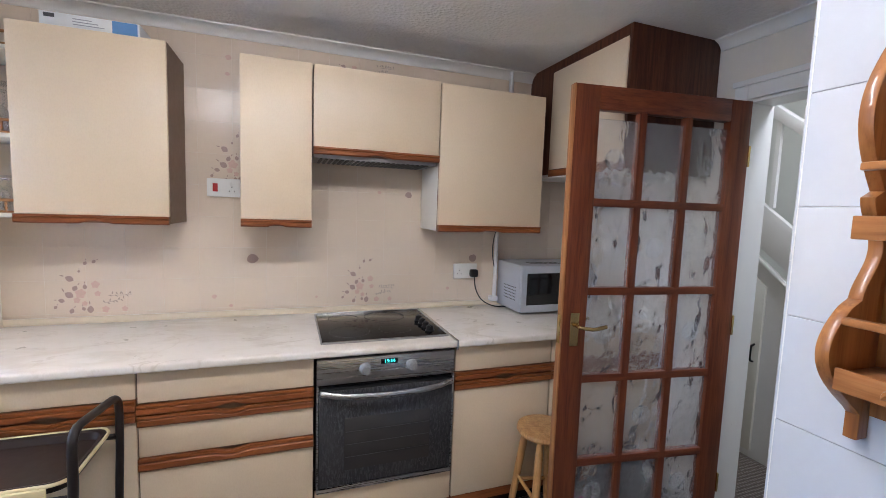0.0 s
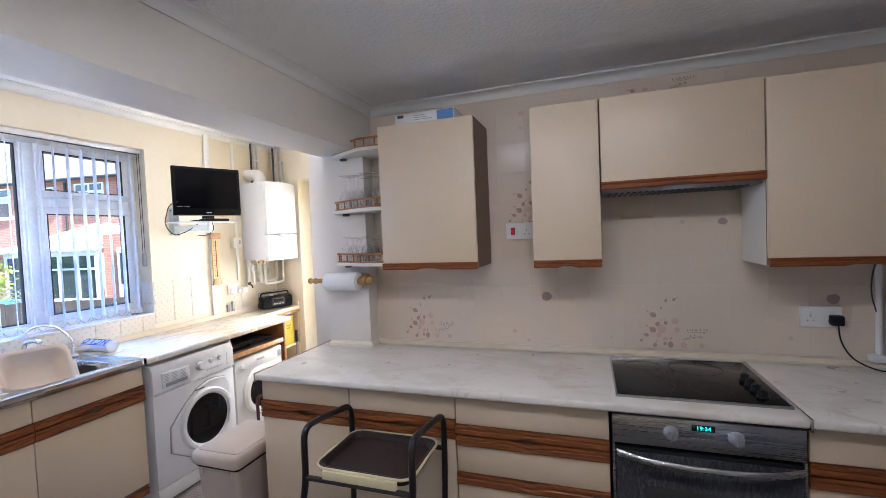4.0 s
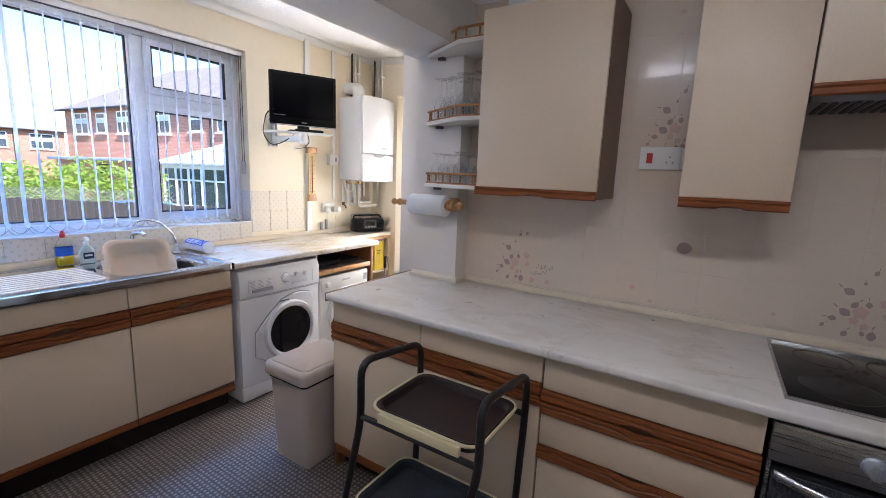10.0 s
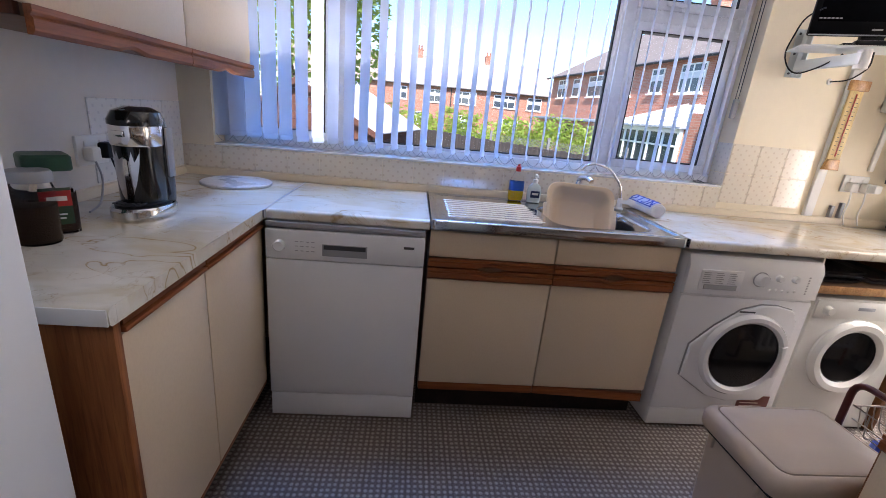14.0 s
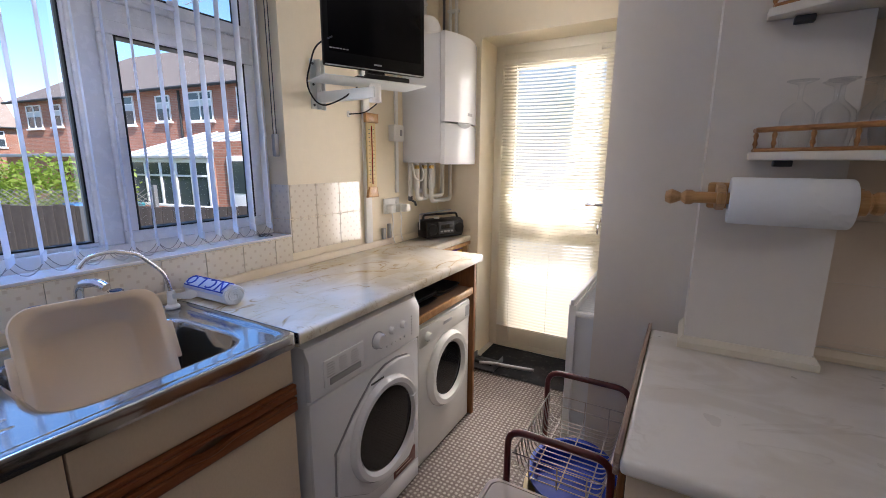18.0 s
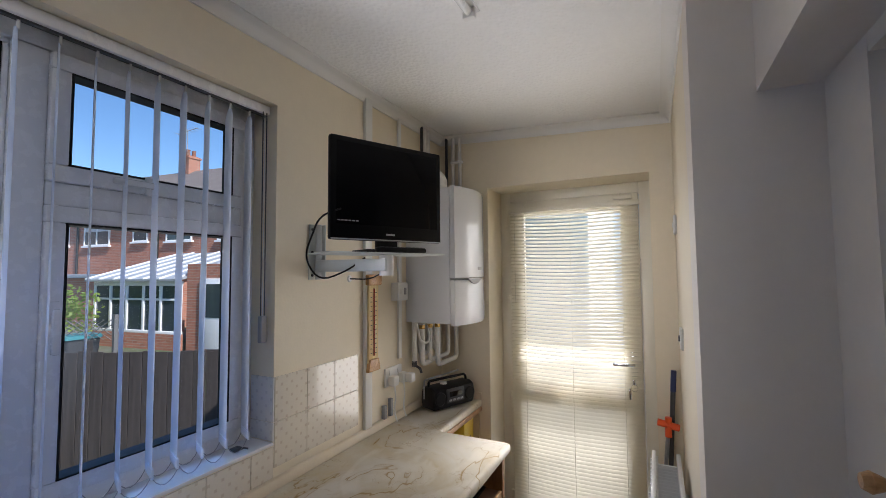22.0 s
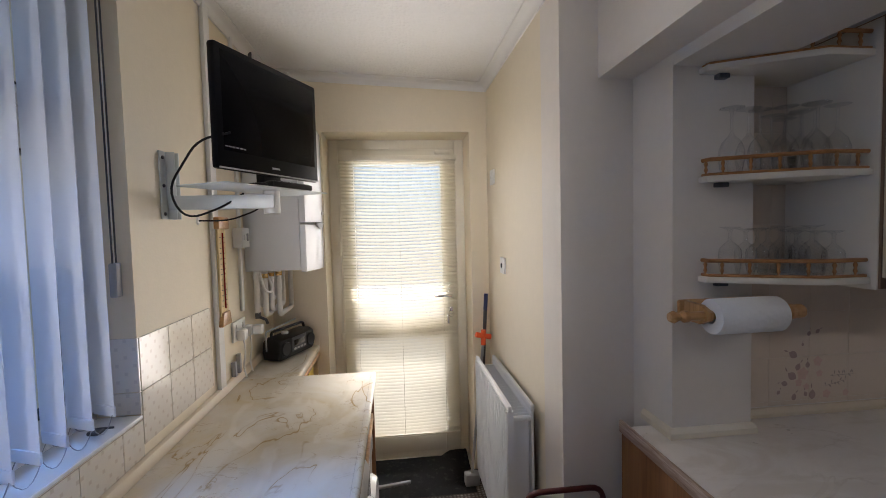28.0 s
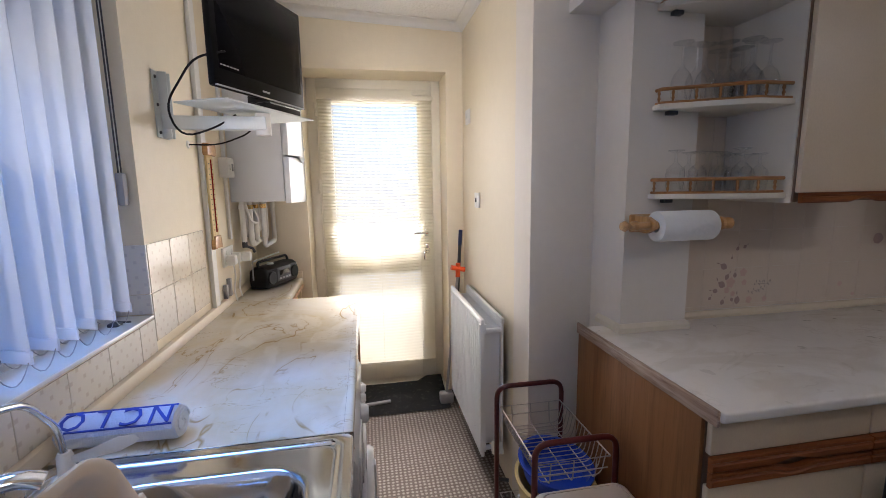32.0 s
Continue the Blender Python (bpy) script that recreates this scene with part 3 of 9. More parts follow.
bar("window_frame", y0, y1, z0, z0 + F, win)
bar("window_frame", y0, y1, z1 - F, z1, win)
bar("window_frame", y0, y0 + F, z0 + F, z1 - F, win)
bar("window_frame", y1 - F, y1, z0 + F, z1 - F, win)
bar("mullion", M1 - 0.035, M1 + 0.035, z0 + F, z1 - F, win)
bar("mullion", M2 - 0.035, M2 + 0.035, z0 + F, z1 - F, win)
bar("transom", y0 + F, M1 - 0.035, TR - 0.03, TR + 0.03, win)
bar("transom", M2 + 0.035, y1 - F, TR - 0.03, TR + 0.03, win)


def sash(a, b, c2, d, opening=True):
    s = 0.042 if opening else 0.014
    sx = FX1 + (0.012 if opening else -0.012)
    fr = B((FX0 + 0.01, sx, a, b, c2, c2 + s), (FX0 + 0.01, sx, a, b, d - s, d), (FX0 + 0.01, sx, a, a + s, c2 + s, d - s), (FX0 + 0.01, sx, b - s, b, c2 + s, d - s), bevel=0.005)
    so = part("sash", fr, M_PVC, win)
    g = B((FX0 + 0.018, sx - 0.001, a + s, b - s, c2 + s, c2 + s + 0.005), (FX0 + 0.018, sx - 0.001, a + s, b - s, d - s - 0.005, d - s),
          (FX0 + 0.018, sx - 0.001, a + s, a + s + 0.005, c2 + s, d - s), (FX0 + 0.018, sx - 0.001, b - s - 0.005, b - s, c2 + s, d - s))
    part("gasket", g, M_RUBBER, so, "black rubber gasket")
    p = part("pane", B((FX0 + 0.028, FX0 + 0.034, a + s, b - s, c2 + s, d - s)), M_PANE, so)
    p.visible_shadow = False
    return so


sash(M1 + 0.035, M2 - 0.035, z0 + F, z1 - F, False)
sash(y0 + F, M1 - 0.035, z0 + F, TR - 0.03)
top_l = sash(y0 + F, M1 - 0.035, TR + 0.03, z1 - F)
sash(M2 + 0.035, y1 - F, z0 + F, TR - 0.03)
top_r = sash(M2 + 0.035, y1 - F, TR + 0.03, z1 - F)


def window_handle(y, z, upright):
    hb = B((FX1 + 0.012, FX1 + 0.024, y - 0.012, y + 0.012, z - 0.028, z + 0.028), bevel=0.004)
    if upright:
        add_box(hb, FX1 + 0.024, FX1 + 0.04, y - 0.009, y + 0.009, z - 0.10, z + 0.01, 0.006)
    else:
        add_box(hb, FX1 + 0.024, FX1 + 0.04, y - 0.10, y + 0.01, z - 0.009, z + 0.009, 0.006)
    part("handle", hb, M_PVC, win, "white plastic handle")


window_handle(2.20, TR + 0.052, False)
window_handle(0.22, TR + 0.052, False)
window_handle(M2 + 0.056, 1.55, True)

# reveal lining: painted board sill inside
sill = structure("window_sill", B((XW - 0.115, XW + 0.006, y0 + 0.002, y1 - 0.002, z0 + 0.001, z0 + 0.012), bevel=0.003), plain("sill_tile_glaze", (0.78, 0.78, 0.77), 0.14, coat=0.4),
                 "white glazed tiled window sill", "window sill")

# ---- back door with its venetian blind ----
DY0, DY1 = 4.13, 4.19
M_YPVC = plain("yellowed_white_upvc", (0.80, 0.755, 0.63), 0.3, spots=0.05)
door = thing("door_1", (d0, DY0, 0), "white plastic back door with glazing and closed slatted blind", "door", kind="structure")
part("door_frame", B((d0, d0 + 0.06, DY0, DY1, 0, dz), (d1 - 0.06, d1, DY0, DY1, 0, dz), (d0 + 0.06, d1 - 0.06, DY0, DY1, dz - 0.06, dz), (d0 + 0.06, d1 - 0.06, DY0, DY1, 0.0, 0.055), bevel=0.004), M_YPVC, door)
la, lb, lt, lo = d0 + 0.062, d1 - 0.062, dz - 0.062, 0.058
ST = 0.095
leaf = part("door_leaf", B((la, la + ST, DY0 - 0.012, DY1 - 0.01, lo, lt), (lb - ST, lb, DY0 - 0.012, DY1 - 0.01, lo, lt),
                           (la + ST, lb - ST, DY0 - 0.012, DY1 - 0.01, lt - ST, lt), (la + ST, lb - ST, DY0 - 0.012, DY1 - 0.01, lo, lo + 0.15),
                           (la + ST, lb - ST, DY0 - 0.012, DY1 - 0.01, 0.845, 0.976), bevel=0.005), M_YPVC, door)
for c2, d in ((lo + 0.15, 0.845), (0.976, lt - ST)):
    p = part("pane", B((la + ST, lb - ST, DY0 + 0.02, DY0 + 0.026, c2, d)), M_OBSCURE, leaf)
    p.visible_shadow = False
for hz in (0.25, 0.85, 1.45, 1.95):
    part("hinge", L([(0.0, -0.045), (0.011, -0.045), (0.011, -0.016), (0.009, -0.014), (0.011, -0.012), (0.011, 0.045), (0, 0.045)], 12, at=(la - 0.004, DY0 - 0.016, hz)), M_YPVC, door)
hp = part("handle_plate", B((lb - 0.062, lb - 0.032, DY0 - 0.022, DY0 - 0.012, 0.98, 1.20), bevel=0.004), M_CHROME, leaf, "chrome handle plate")
part("lever", add_box(add_box(bmesh.new(), lb - 0.055, lb - 0.039, DY0 - 0.062, DY0 - 0.022, 1.115, 1.131, 0.004), lb - 0.155, lb - 0.039, DY0 - 0.072, DY0 - 0.058, 1.114, 1.132, 0.006), M_CHROME, hp, "chrome lever")
kb = T([(lb - 0.047, DY0 - 0.022, 1.035), (lb - 0.047, DY0 - 0.05, 1.035)], 0.004, 8)
add_box(kb, lb - 0.056, lb - 0.038, DY0 - 0.056, DY0 - 0.05, 1.015, 1.045, 0.002)
add_tube(kb, [(lb - 0.047 + 0.017 * math.cos(a * 0.5236), DY0 - 0.054, 1.0 + 0.02 * math.sin(a * 0.5236)) for a in range(12)], 0.0016, 6, True)
add_box(kb, lb - 0.075, lb - 0.062, DY0 - 0.057, DY0 - 0.053, 0.935, 0.995, 0.002)
part("keys", kb, M_CHROME, hp, "bunch of keys in the lock")
part("door_closer", B((lb - 0.13, lb - 0.03, DY0 - 0.035, DY0 - 0.012, lt - 0.035, lt - 0.012), bevel=0.004), M_YPVC, door)
part("threshold", B((d0, d1, YD, DY0, 0.0, 0.02), bevel=0.004), M_YPVC, door)

k = Mat("translucent_cream_slat", (0.84, 0.80, 0.68), 0.45)
k.mottle(0.08, 9)
tr = k.n.new("ShaderNodeBsdfTranslucent")
tr.inputs["Color"].default_value = (0.92, 0.88, 0.76, 1)
mx = k.n.new("ShaderNodeMixShader")
mx.inputs["Fac"].default_value = 0.52
k.l.new(k.bsdf.outputs["BSDF"], mx.inputs[1])
k.l.new(tr.outputs["BSDF"], mx.inputs[2])
k.l.new(mx.outputs["Shader"], k.n["Material Output"].inputs["Surface"])
M_SLAT = k.mat
bx0, bx1, by = la + 0.016, lb - 0.004, DY0 - 0.044
bt, bb = lt - 0.075, 0.19
blind = thing("venetian_blind", (bx0, by, bb), "cream venetian blind with thin tilted slats on the back door", "blind")
part("headrail", B((bx0 - 0.01, bx1 + 0.01, by - 0.012, by + 0.014, bt, bt + 0.028), bevel=0.003), M_YPVC, blind)
part("bottom_rail", B((bx0, bx1, by - 0.009, by + 0.009, bb, bb + 0.012), bevel=0.003), M_YPVC, blind)
slat = None
count = 84
for i in range(count):
    z = bb + 0.02 + (bt - bb - 0.03) * i / (count - 1)
    if slat is None:
        bm = bmesh.new()
        w = bx1 - bx0
        rows = []
        for s in range(13):
            u = s / 12
            bow = 0.011 * math.sin(math.pi * u)
            rows.append([bm.verts.new((bx0 + w * u, by + 0.0132 * math.cos(radians(34)) * q, 0.0132 * math.sin(radians(34)) * q + 0.0025 * (1 - q * q) - bow)) for q in (-1, 0, 1)])
        for ra, rb in zip(rows, rows[1:]):
            for q in range(2):
                bm.faces.new((ra[q], rb[q], rb[q + 1], ra[q + 1]))
        slat = part("slat", bm, M_SLAT, blind)
        slat.location.z = z
    else:
        ob = new("slat", slat.data)
        ob.parent = blind
        ob.matrix_parent_inverse = blind.matrix_basis.inverted()
        ob.location.z = z
for cx in (bx0 + 0.09, (bx0 + bx1) / 2, bx1 - 0.09):
    part("cord", T([(cx, by - 0.013, bb), (cx, by - 0.013, bt)], 0.0008, 5), M_YPVC, blind)
part("wand", T([(bx0 + 0.035, by - 0.022, bt), (bx0 + 0.035, by - 0.024, 1.45)], 0.003, 8), M_CLEAR, blind, "clear plastic tilt wand")

# ---- kitchen units ----
OAK_RAIL = [(0, 0), (-0.010, 0.0), (-0.016, 0.006), (-0.016, 0.022), (-0.011, 0.026), (-0.016, 0.031), (-0.016, 0.040), (0, 0.040)]


def rail_along_x(x0, x1, y, z, notch=True, tall=0.040, down=False):
    """An oak finger-pull strip on a front that faces -y, with a scooped notch in the middle."""
    bm = bmesh.new()
    n = 14
    rings = []
    mid, half = (x0 + x1) / 2, min(0.075, (x1 - x0) * 0.16)
    xs = sorted({x0, x1, *[mid + half * s / 6 for s in range(-7, 8)]})
    for x in xs:
        u = abs(x - mid) / half
        dip = 0.011 * 0.5 * (1 + math.cos(math.pi * min(1, u))) if notch else 0
        ring = []
        for a, b in OAK_RAIL:
            v = b / 0.040 * tall
            if down and b < 0.02:
                v += dip
            if not down and b > 0.02:
                v -= dip
            ring.append((x, y + a, z + v))
        rings.append(ring)
    return add_loft(bm, rings)


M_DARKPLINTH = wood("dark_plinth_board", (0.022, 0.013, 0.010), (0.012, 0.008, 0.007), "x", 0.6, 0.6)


def base_unit(name, x0, x1, fronts, label, y=1.985):
    u = thing(name, ((x0 + x1) / 2, y + 0.28, 0), label, "base cabinet", "kitchen base units")
    part("carcass", B((x0 + 0.001, x1 - 0.001, y + 0.02, TW - 0.004, 0.100, ZT - 0.034)), M_CARCASS, u)
    for kind, a, b in fronts:
        if kind == "front":
            part("drawer_front" if b - a < 0.3 or a > 0.6 else "door", B((x0 + 0.002, x1 - 0.002, y, y + 0.018, a, b), bevel=0.003), M_CREAM, u)
        elif kind == "rail":
            part("oak_rail", rail_along_x(x0 + 0.001, x1 - 0.001, y + 0.004, a, True, b - a), M_OAK, u, "stained oak finger-pull strip")
        elif kind == "rail_down":
            part("oak_rail", rail_along_x(x0 + 0.001, x1 - 0.001, y + 0.004, a, True, b - a, True), M_OAK, u, "stained oak finger-pull strip")
    part("base_strip", B((x0 + 0.001, x1 - 0.001, y + 0.004, y + 0.019, 0.095, 0.140), bevel=0.003), M_OAK, u, "stained oak bottom strip")
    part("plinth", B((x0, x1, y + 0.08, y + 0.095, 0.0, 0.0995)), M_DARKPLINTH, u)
    return u


STD = [("front", 0.745, 0.866), ("rail_down", 0.702, 0.741), ("rail", 0.657, 0.699), ("front", 0.143, 0.655)]
HIGH = [("front", 0.762, 0.866), ("rail_down", 0.719, 0.758), ("rail", 0.677, 0.716), ("front", 0.143, 0.675)]
DRW = [("front", 0.745, 0.866), ("rail_down", 0.702, 0.741), ("rail", 0.657, 0.699), ("front", 0.541, 0.655), ("rail", 0.490, 0.539), ("front", 0.143, 0.488)]
base_unit("base_cabinet", -0.905, -0.410, HIGH, "cream base cabinet with drawer and oak finger rails")
base_unit("base_cabinet", -0.408, 0.100, HIGH, "cream base cabinet with drawer and oak finger rails")
base_unit("base_cabinet", 0.102, 0.708, DRW, "cream three-drawer base cabinet with oak finger rails")
base_unit("base_cabinet", 1.319, 1.826, STD, "cream base cabinet with drawer beside the oven")
base_unit("base_cabinet", 1.830, XE - 0.004, STD, "cream corner base cabinet behind the glazed door")
solo("end_panel", B((-0.918, -0.9055, 2.004, 2.64, 0.0, ZT - 0.033), bevel=0.002), M_OAK_PANEL, "oak veneered end panel of the peninsula cabinets", "end panel")

# worktop in two lengths with a metal joint strip


def worktop(name, x0, x1, y0_, y1_, material, label, hole=None):
    z0_, z1_ = ZT - 0.032, ZT
    ob = thing(name, ((x0 + x1) / 2, (y0_ + y1_) / 2, z0_), label, "worktop")
    if hole is None:
        part("top", B((x0, x1, y0_, y1_, z0_, z1_), bevel=0.009, seg=3), material, ob)
    else:
        a, b, c_, d_ = hole
        bm = B((x0, x1, y0_, c_, z0_, z1_), (x0, x1, d_, y1_, z0_, z1_), (x0, a, c_, d_, z0_, z1_), (b, x1, c_, d_, z0_, z1_), bevel=0.0)
        part("top", bm, material, ob)
    return ob


wt = worktop("worktop", -0.912, 1.311, 1.945, 2.598, M_TOP, "pale marbled laminate worktop with rounded front edge")
part("oak_lipping", B((-0.923, -0.913, 1.953, 2.648, ZT - 0.041, ZT + 0.001), bevel=0.003), wood("worn_pale_oak", (0.55, 0.42, 0.33), (0.25, 0.14, 0.09), "y", 1.3, 0.5), wt, "worn oak edge strip")
wt2 = worktop("worktop", 1.317, XE - 0.002, 1.945, 2.598, M_TOP, "pale marbled laminate worktop beside the oven")
part("joint_strip", B((1.3112, 1.3168, 1.944, 2.598, ZT - 0.041, ZT + 0.003), bevel=0.001), M_CHROME, wt, "metal joint strip")
# tile upstand along the wall
up = add_sweep(bmesh.new(), [(0, 0), (0.016, 0), (0.016, 0.012), (0.006, 0.026), (0, 0.028)], [(XE, TW - 0.006, ZT + 0.001), (-0.56, TW - 0.006, ZT + 0.001)], flip=-1)
solo("upstand_strip", up, M_CPLASTIC, "cream plastic sealing strip along the tiled wall", "sealing strip")
pk = bmesh.new()
add_sweep(pk, [(0, 0), (0.014, 0), (0.014, 0.018), (0.004, 0.032), (0, 0.032)], [(-0.565, TW - 0.006, ZT + 0.001), (-0.565, 2.50, ZT + 0.001), (-0.83, 2.50, ZT + 0.001), (-0.83, 2.648, ZT + 0.001)], flip=-1)
solo("pier_skirting", pk, plain("yellowed_gloss_paint", (0.76, 0.68, 0.54), 0.35), "cream moulded strip round the pier foot", "sealing strip")


def wall_unit(name, x0, x1, z0_, z1_, label, y=2.29, sides=("l", "r"), rail=True):
    u = thing(name, ((x0 + x1) / 2, 2.45, z0_), label, "wall cabinet", "kitchen wall units")
    lip = 0.034 if rail else 0.0
    part("carcass", B((x0, x1, y + 0.019, TW - 0.006, z0_ + 0.004, z1_)), M_CARCASS, u)
    part("door", B((x0 + 0.001, x1 - 0.001, y, y + 0.018, z0_ + lip, z1_), bevel=0.003), M_CREAM, u)
    if rail:
        part("oak_rail", rail_along_x(x0 + 0.001, x1 - 0.001, y + 0.004, z0_, True, lip, True), M_OAK, u, "stained oak finger-pull strip")
    return u


wall_unit("wall_cabinet", -0.357, 0.147, 1.37, 2.105, "cream wall cabinet with brown side and oak bottom rail")
wall_unit("wall_cabinet", 0.413, 0.709, 1.37, 2.10, "narrow cream wall cabinet with oak bottom rail")
hood = wall_unit("cooker_hood", 0.713, 1.315, 1.705, 2.10, "cream fronted cooker hood with grille below")
tagged(hood, category="cooker hood")
big = wall_unit("wall_cabinet", 1.319, 1.915, 1.362, 2.095, "large cream wall cabinet with oak bottom rail")
part("side_panel", B((1.3185, 1.3225, 2.312, TW - 0.008, 1.365, 2.09)), plain("white_melamine", (0.78, 0.74, 0.66), 0.4), big, "white inner side panel")
gr = bmesh.new()
add_box(gr, 0.718, 1.31, 2.315, 2.575, 1.692, 1.708)
part("underside", gr, M_GREY, hood)
gb = bmesh.new()
for i in range(22):
    add_box(gb, 0.745 + i * 0.0245, 0.745 + i * 0.0245 + 0.012, 2.33, 2.55, 1.687, 1.6925)
part("filter_grille", gb, M_DARKGREY, hood)

# ---- hob and oven ----
hob = thing("hob", (1.015, 2.27, ZT), "black ceramic hob with four control knobs", "hob")
part("glass_top", B((0.741, 1.291, 2.026, 2.528, ZT + 0.003, ZT + 0.009), bevel=0.002), M_DARKGLASS, hob)
fr = B((0.735, 0.742, 2.020, 2.534, ZT, ZT + 0.010), (1.290, 1.297, 2.020, 2.534, ZT, ZT + 0.010), (0.742, 1.290, 2.020, 2.027, ZT, ZT + 0.010), (0.742, 1.290, 2.527, 2.534, ZT, ZT + 0.010), bevel=0.002)
part("trim", fr, M_STEEL, hob, "steel edge trim")
M_RING = plain("hob_ring_print", (0.05, 0.05, 0.052), 0.12)
for cx, cy, r in ((0.87, 2.16, 0.09), (0.87, 2.41, 0.075), (1.08, 2.16, 0.075), (1.08, 2.41, 0.105)):
    part("heating_zone", L([(r - 0.002, 0.0), (r, 0.0), (r, 0.0004), (r - 0.002, 0.0004), (r - 0.002, 0.0)], 40, at=(cx, cy, ZT + 0.0092)), M_RING, hob)
for i in range(4):
    kx, ky = 1.232, 2.10 + i * 0.062
    kn = part("knob", L([(0, 0), (0.021, 0), (0.021, 0.004), (0.018, 0.006), (0.016, 0.022), (0.012, 0.025), (0, 0.025)], 20, at=(kx, ky, ZT + 0.009)), M_BLACK, hob)
    part("pointer", B((kx - 0.003, kx + 0.003, ky - 0.019, ky + 0.019, ZT + 0.031, ZT + 0.038), bevel=0.002), M_BLACK, kn)

k = Mat("oven_door_glass", (0.050, 0.050, 0.056), 0.16, 0.25)
weave = k.noise(180, 3, 0.6, (1, 1, 0.25))
k.blend(k.mask(weave, 0.48, 0.62), (0.11, 0.11, 0.12), amount=0.7)
k.blend(k.mask(k.noise(320, 2, 0.5), 0.66, 0.72), (0.26, 0.25, 0.25), amount=0.7)
k.blend(k.mask(k.noise(6, 3), 0.45, 0.7), (0.085, 0.082, 0.085), amount=0.5)
M_OVENGLASS = k.mat
oven = thing("oven", (1.0145, 2.25, 0.147), "stainless steel built-in oven with dark glass door", "oven")
OX0, OX1, OY = 0.714, 1.315, 1.972
part("body", B((OX0 + 0.003, OX1 - 0.003, OY + 0.02, TW - 0.05, 0.29, 0.855)), M_BLACK, oven)
part("control_panel", B((OX0 + 0.004, OX1 - 0.004, OY, OY + 0.03, 0.745, 0.853), bevel=0.003), M_STEEL, oven)
od = part("door", B((OX0 + 0.012, OX1 - 0.012, OY - 0.004, OY + 0.03, 0.306, 0.733), bevel=0.004), M_BLACK, oven)
part("glass", B((OX0 + 0.014, OX1 - 0.014, OY - 0.0075, OY + 0.0, 0.310, 0.722), bevel=0.002), M_OVENGLASS, od, "dark speckled glass")
part("inner_window", B((OX0 + 0.115, OX1 - 0.115, OY - 0.0080, OY - 0.006, 0.375, 0.60), bevel=0.0004), plain("smoked_window", (0.045, 0.042, 0.042), 0.14), od)
for i in range(3):
    part("shelf_line", B((OX0 + 0.12, OX1 - 0.12, OY - 0.0086, OY - 0.0078, 0.43 + i * 0.055, 0.4315 + i * 0.055)), M_DARKGREY, od)
sweep = bmesh.new()
for i in range(13):
    u = -1 + i / 6
    hx, hy, hz = 1.0145 + 0.283 * u, OY - 0.012 - 0.036 * (1 - u ** 4), 0.717 - 0.016 * (1 - u * u)
    ring = [sweep.verts.new((hx, hy + 0.008 * math.cos(a * math.pi / 4), hz + 0.0125 * math.sin(a * math.pi / 4))) for a in range(8)]
    if i:
        for a in range(8):
            sweep.faces.new((last[a], last[(a + 1) % 8], ring[(a + 1) % 8], ring[a]))
    else:
        sweep.faces.new(ring)
    last = ring
sweep.faces.new(list(reversed(last)))
part("handle", sweep, M_STEEL, od, "bowed steel bar handle", smooth=60)
for hx in (OX0 + 0.035, OX1 - 0.035):
    part("handle_foot", B((hx - 0.012, hx + 0.012, OY - 0.026, OY - 0.004, 0.705, 0.721), bevel=0.003), M_STEEL, od)
for hx in (OX0 + 0.003, OX1 - 0.011):
    part("side_trim", B((hx, hx + 0.008, OY - 0.001, OY + 0.028, 0.304, 0.744), bevel=0.002), M_STEEL, oven)
part("bottom_trim", B((OX0 + 0.004, OX1 - 0.004, OY - 0.004, OY + 0.028, 0.282, 0.3035), bevel=0.004), M_STEEL, oven)
for kx in (0.912, 1.112):
    kn = part("knob", L([(0.0, 0.028), (0.017, 0.028), (0.020, 0.022), (0.022, 0.004), (0.026, 0.0), (0, 0.0)], 22, axis="y", m=Matrix.Translation((0, 2 * OY, 0)) @ Matrix.Scale(-1, 4, (0, 1, 0)), at=(kx, OY, 0.803)), M_SILVER, oven, "silver control knob")
    part("pointer", B((kx - 0.0035, kx + 0.0035, OY - 0.034, OY - 0.026, 0.786, 0.820), bevel=0.002), M_SILVER, kn)
part("clock_display", B((0.978, 1.050, OY - 0.003, OY + 0.001, 0.817, 0.839), bevel=0.001), M_BLACKGLOSS, oven, "black clock display")
lettering("clock_digits", "19:34", 0.021, pose(1.0145, OY - 0.0036, 0.828, 90), glow("cyan_digits", (0.05, 0.9, 0.75), 0.5), oven, 0.0003)
for i in range(5):
    part("button", L([(0, 0.004), (0.0045, 0.004), (0.005, 0), (0, 0)], 10, axis="y", m=Matrix.Translation((0, 2 * OY, 0)) @ Matrix.Scale(-1, 4, (0, 1, 0)), at=(0.982 + i * 0.016, OY, 0.787)), M_SILVER, oven)
base_strip = solo("oven_filler", B((OX0, OX1, 1.985, 2.003, 0.143, 0.281), bevel=0.002), M_CREAM, "cream filler panel below the oven", "panel")
solo("oven_base_strip", B((OX0, OX1, 1.989, 2.004, 0.095, 0.140), bevel=0.003), M_OAK, "stained oak strip below the oven", "trim")
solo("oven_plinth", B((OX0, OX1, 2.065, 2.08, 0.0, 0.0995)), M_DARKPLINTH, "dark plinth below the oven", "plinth")

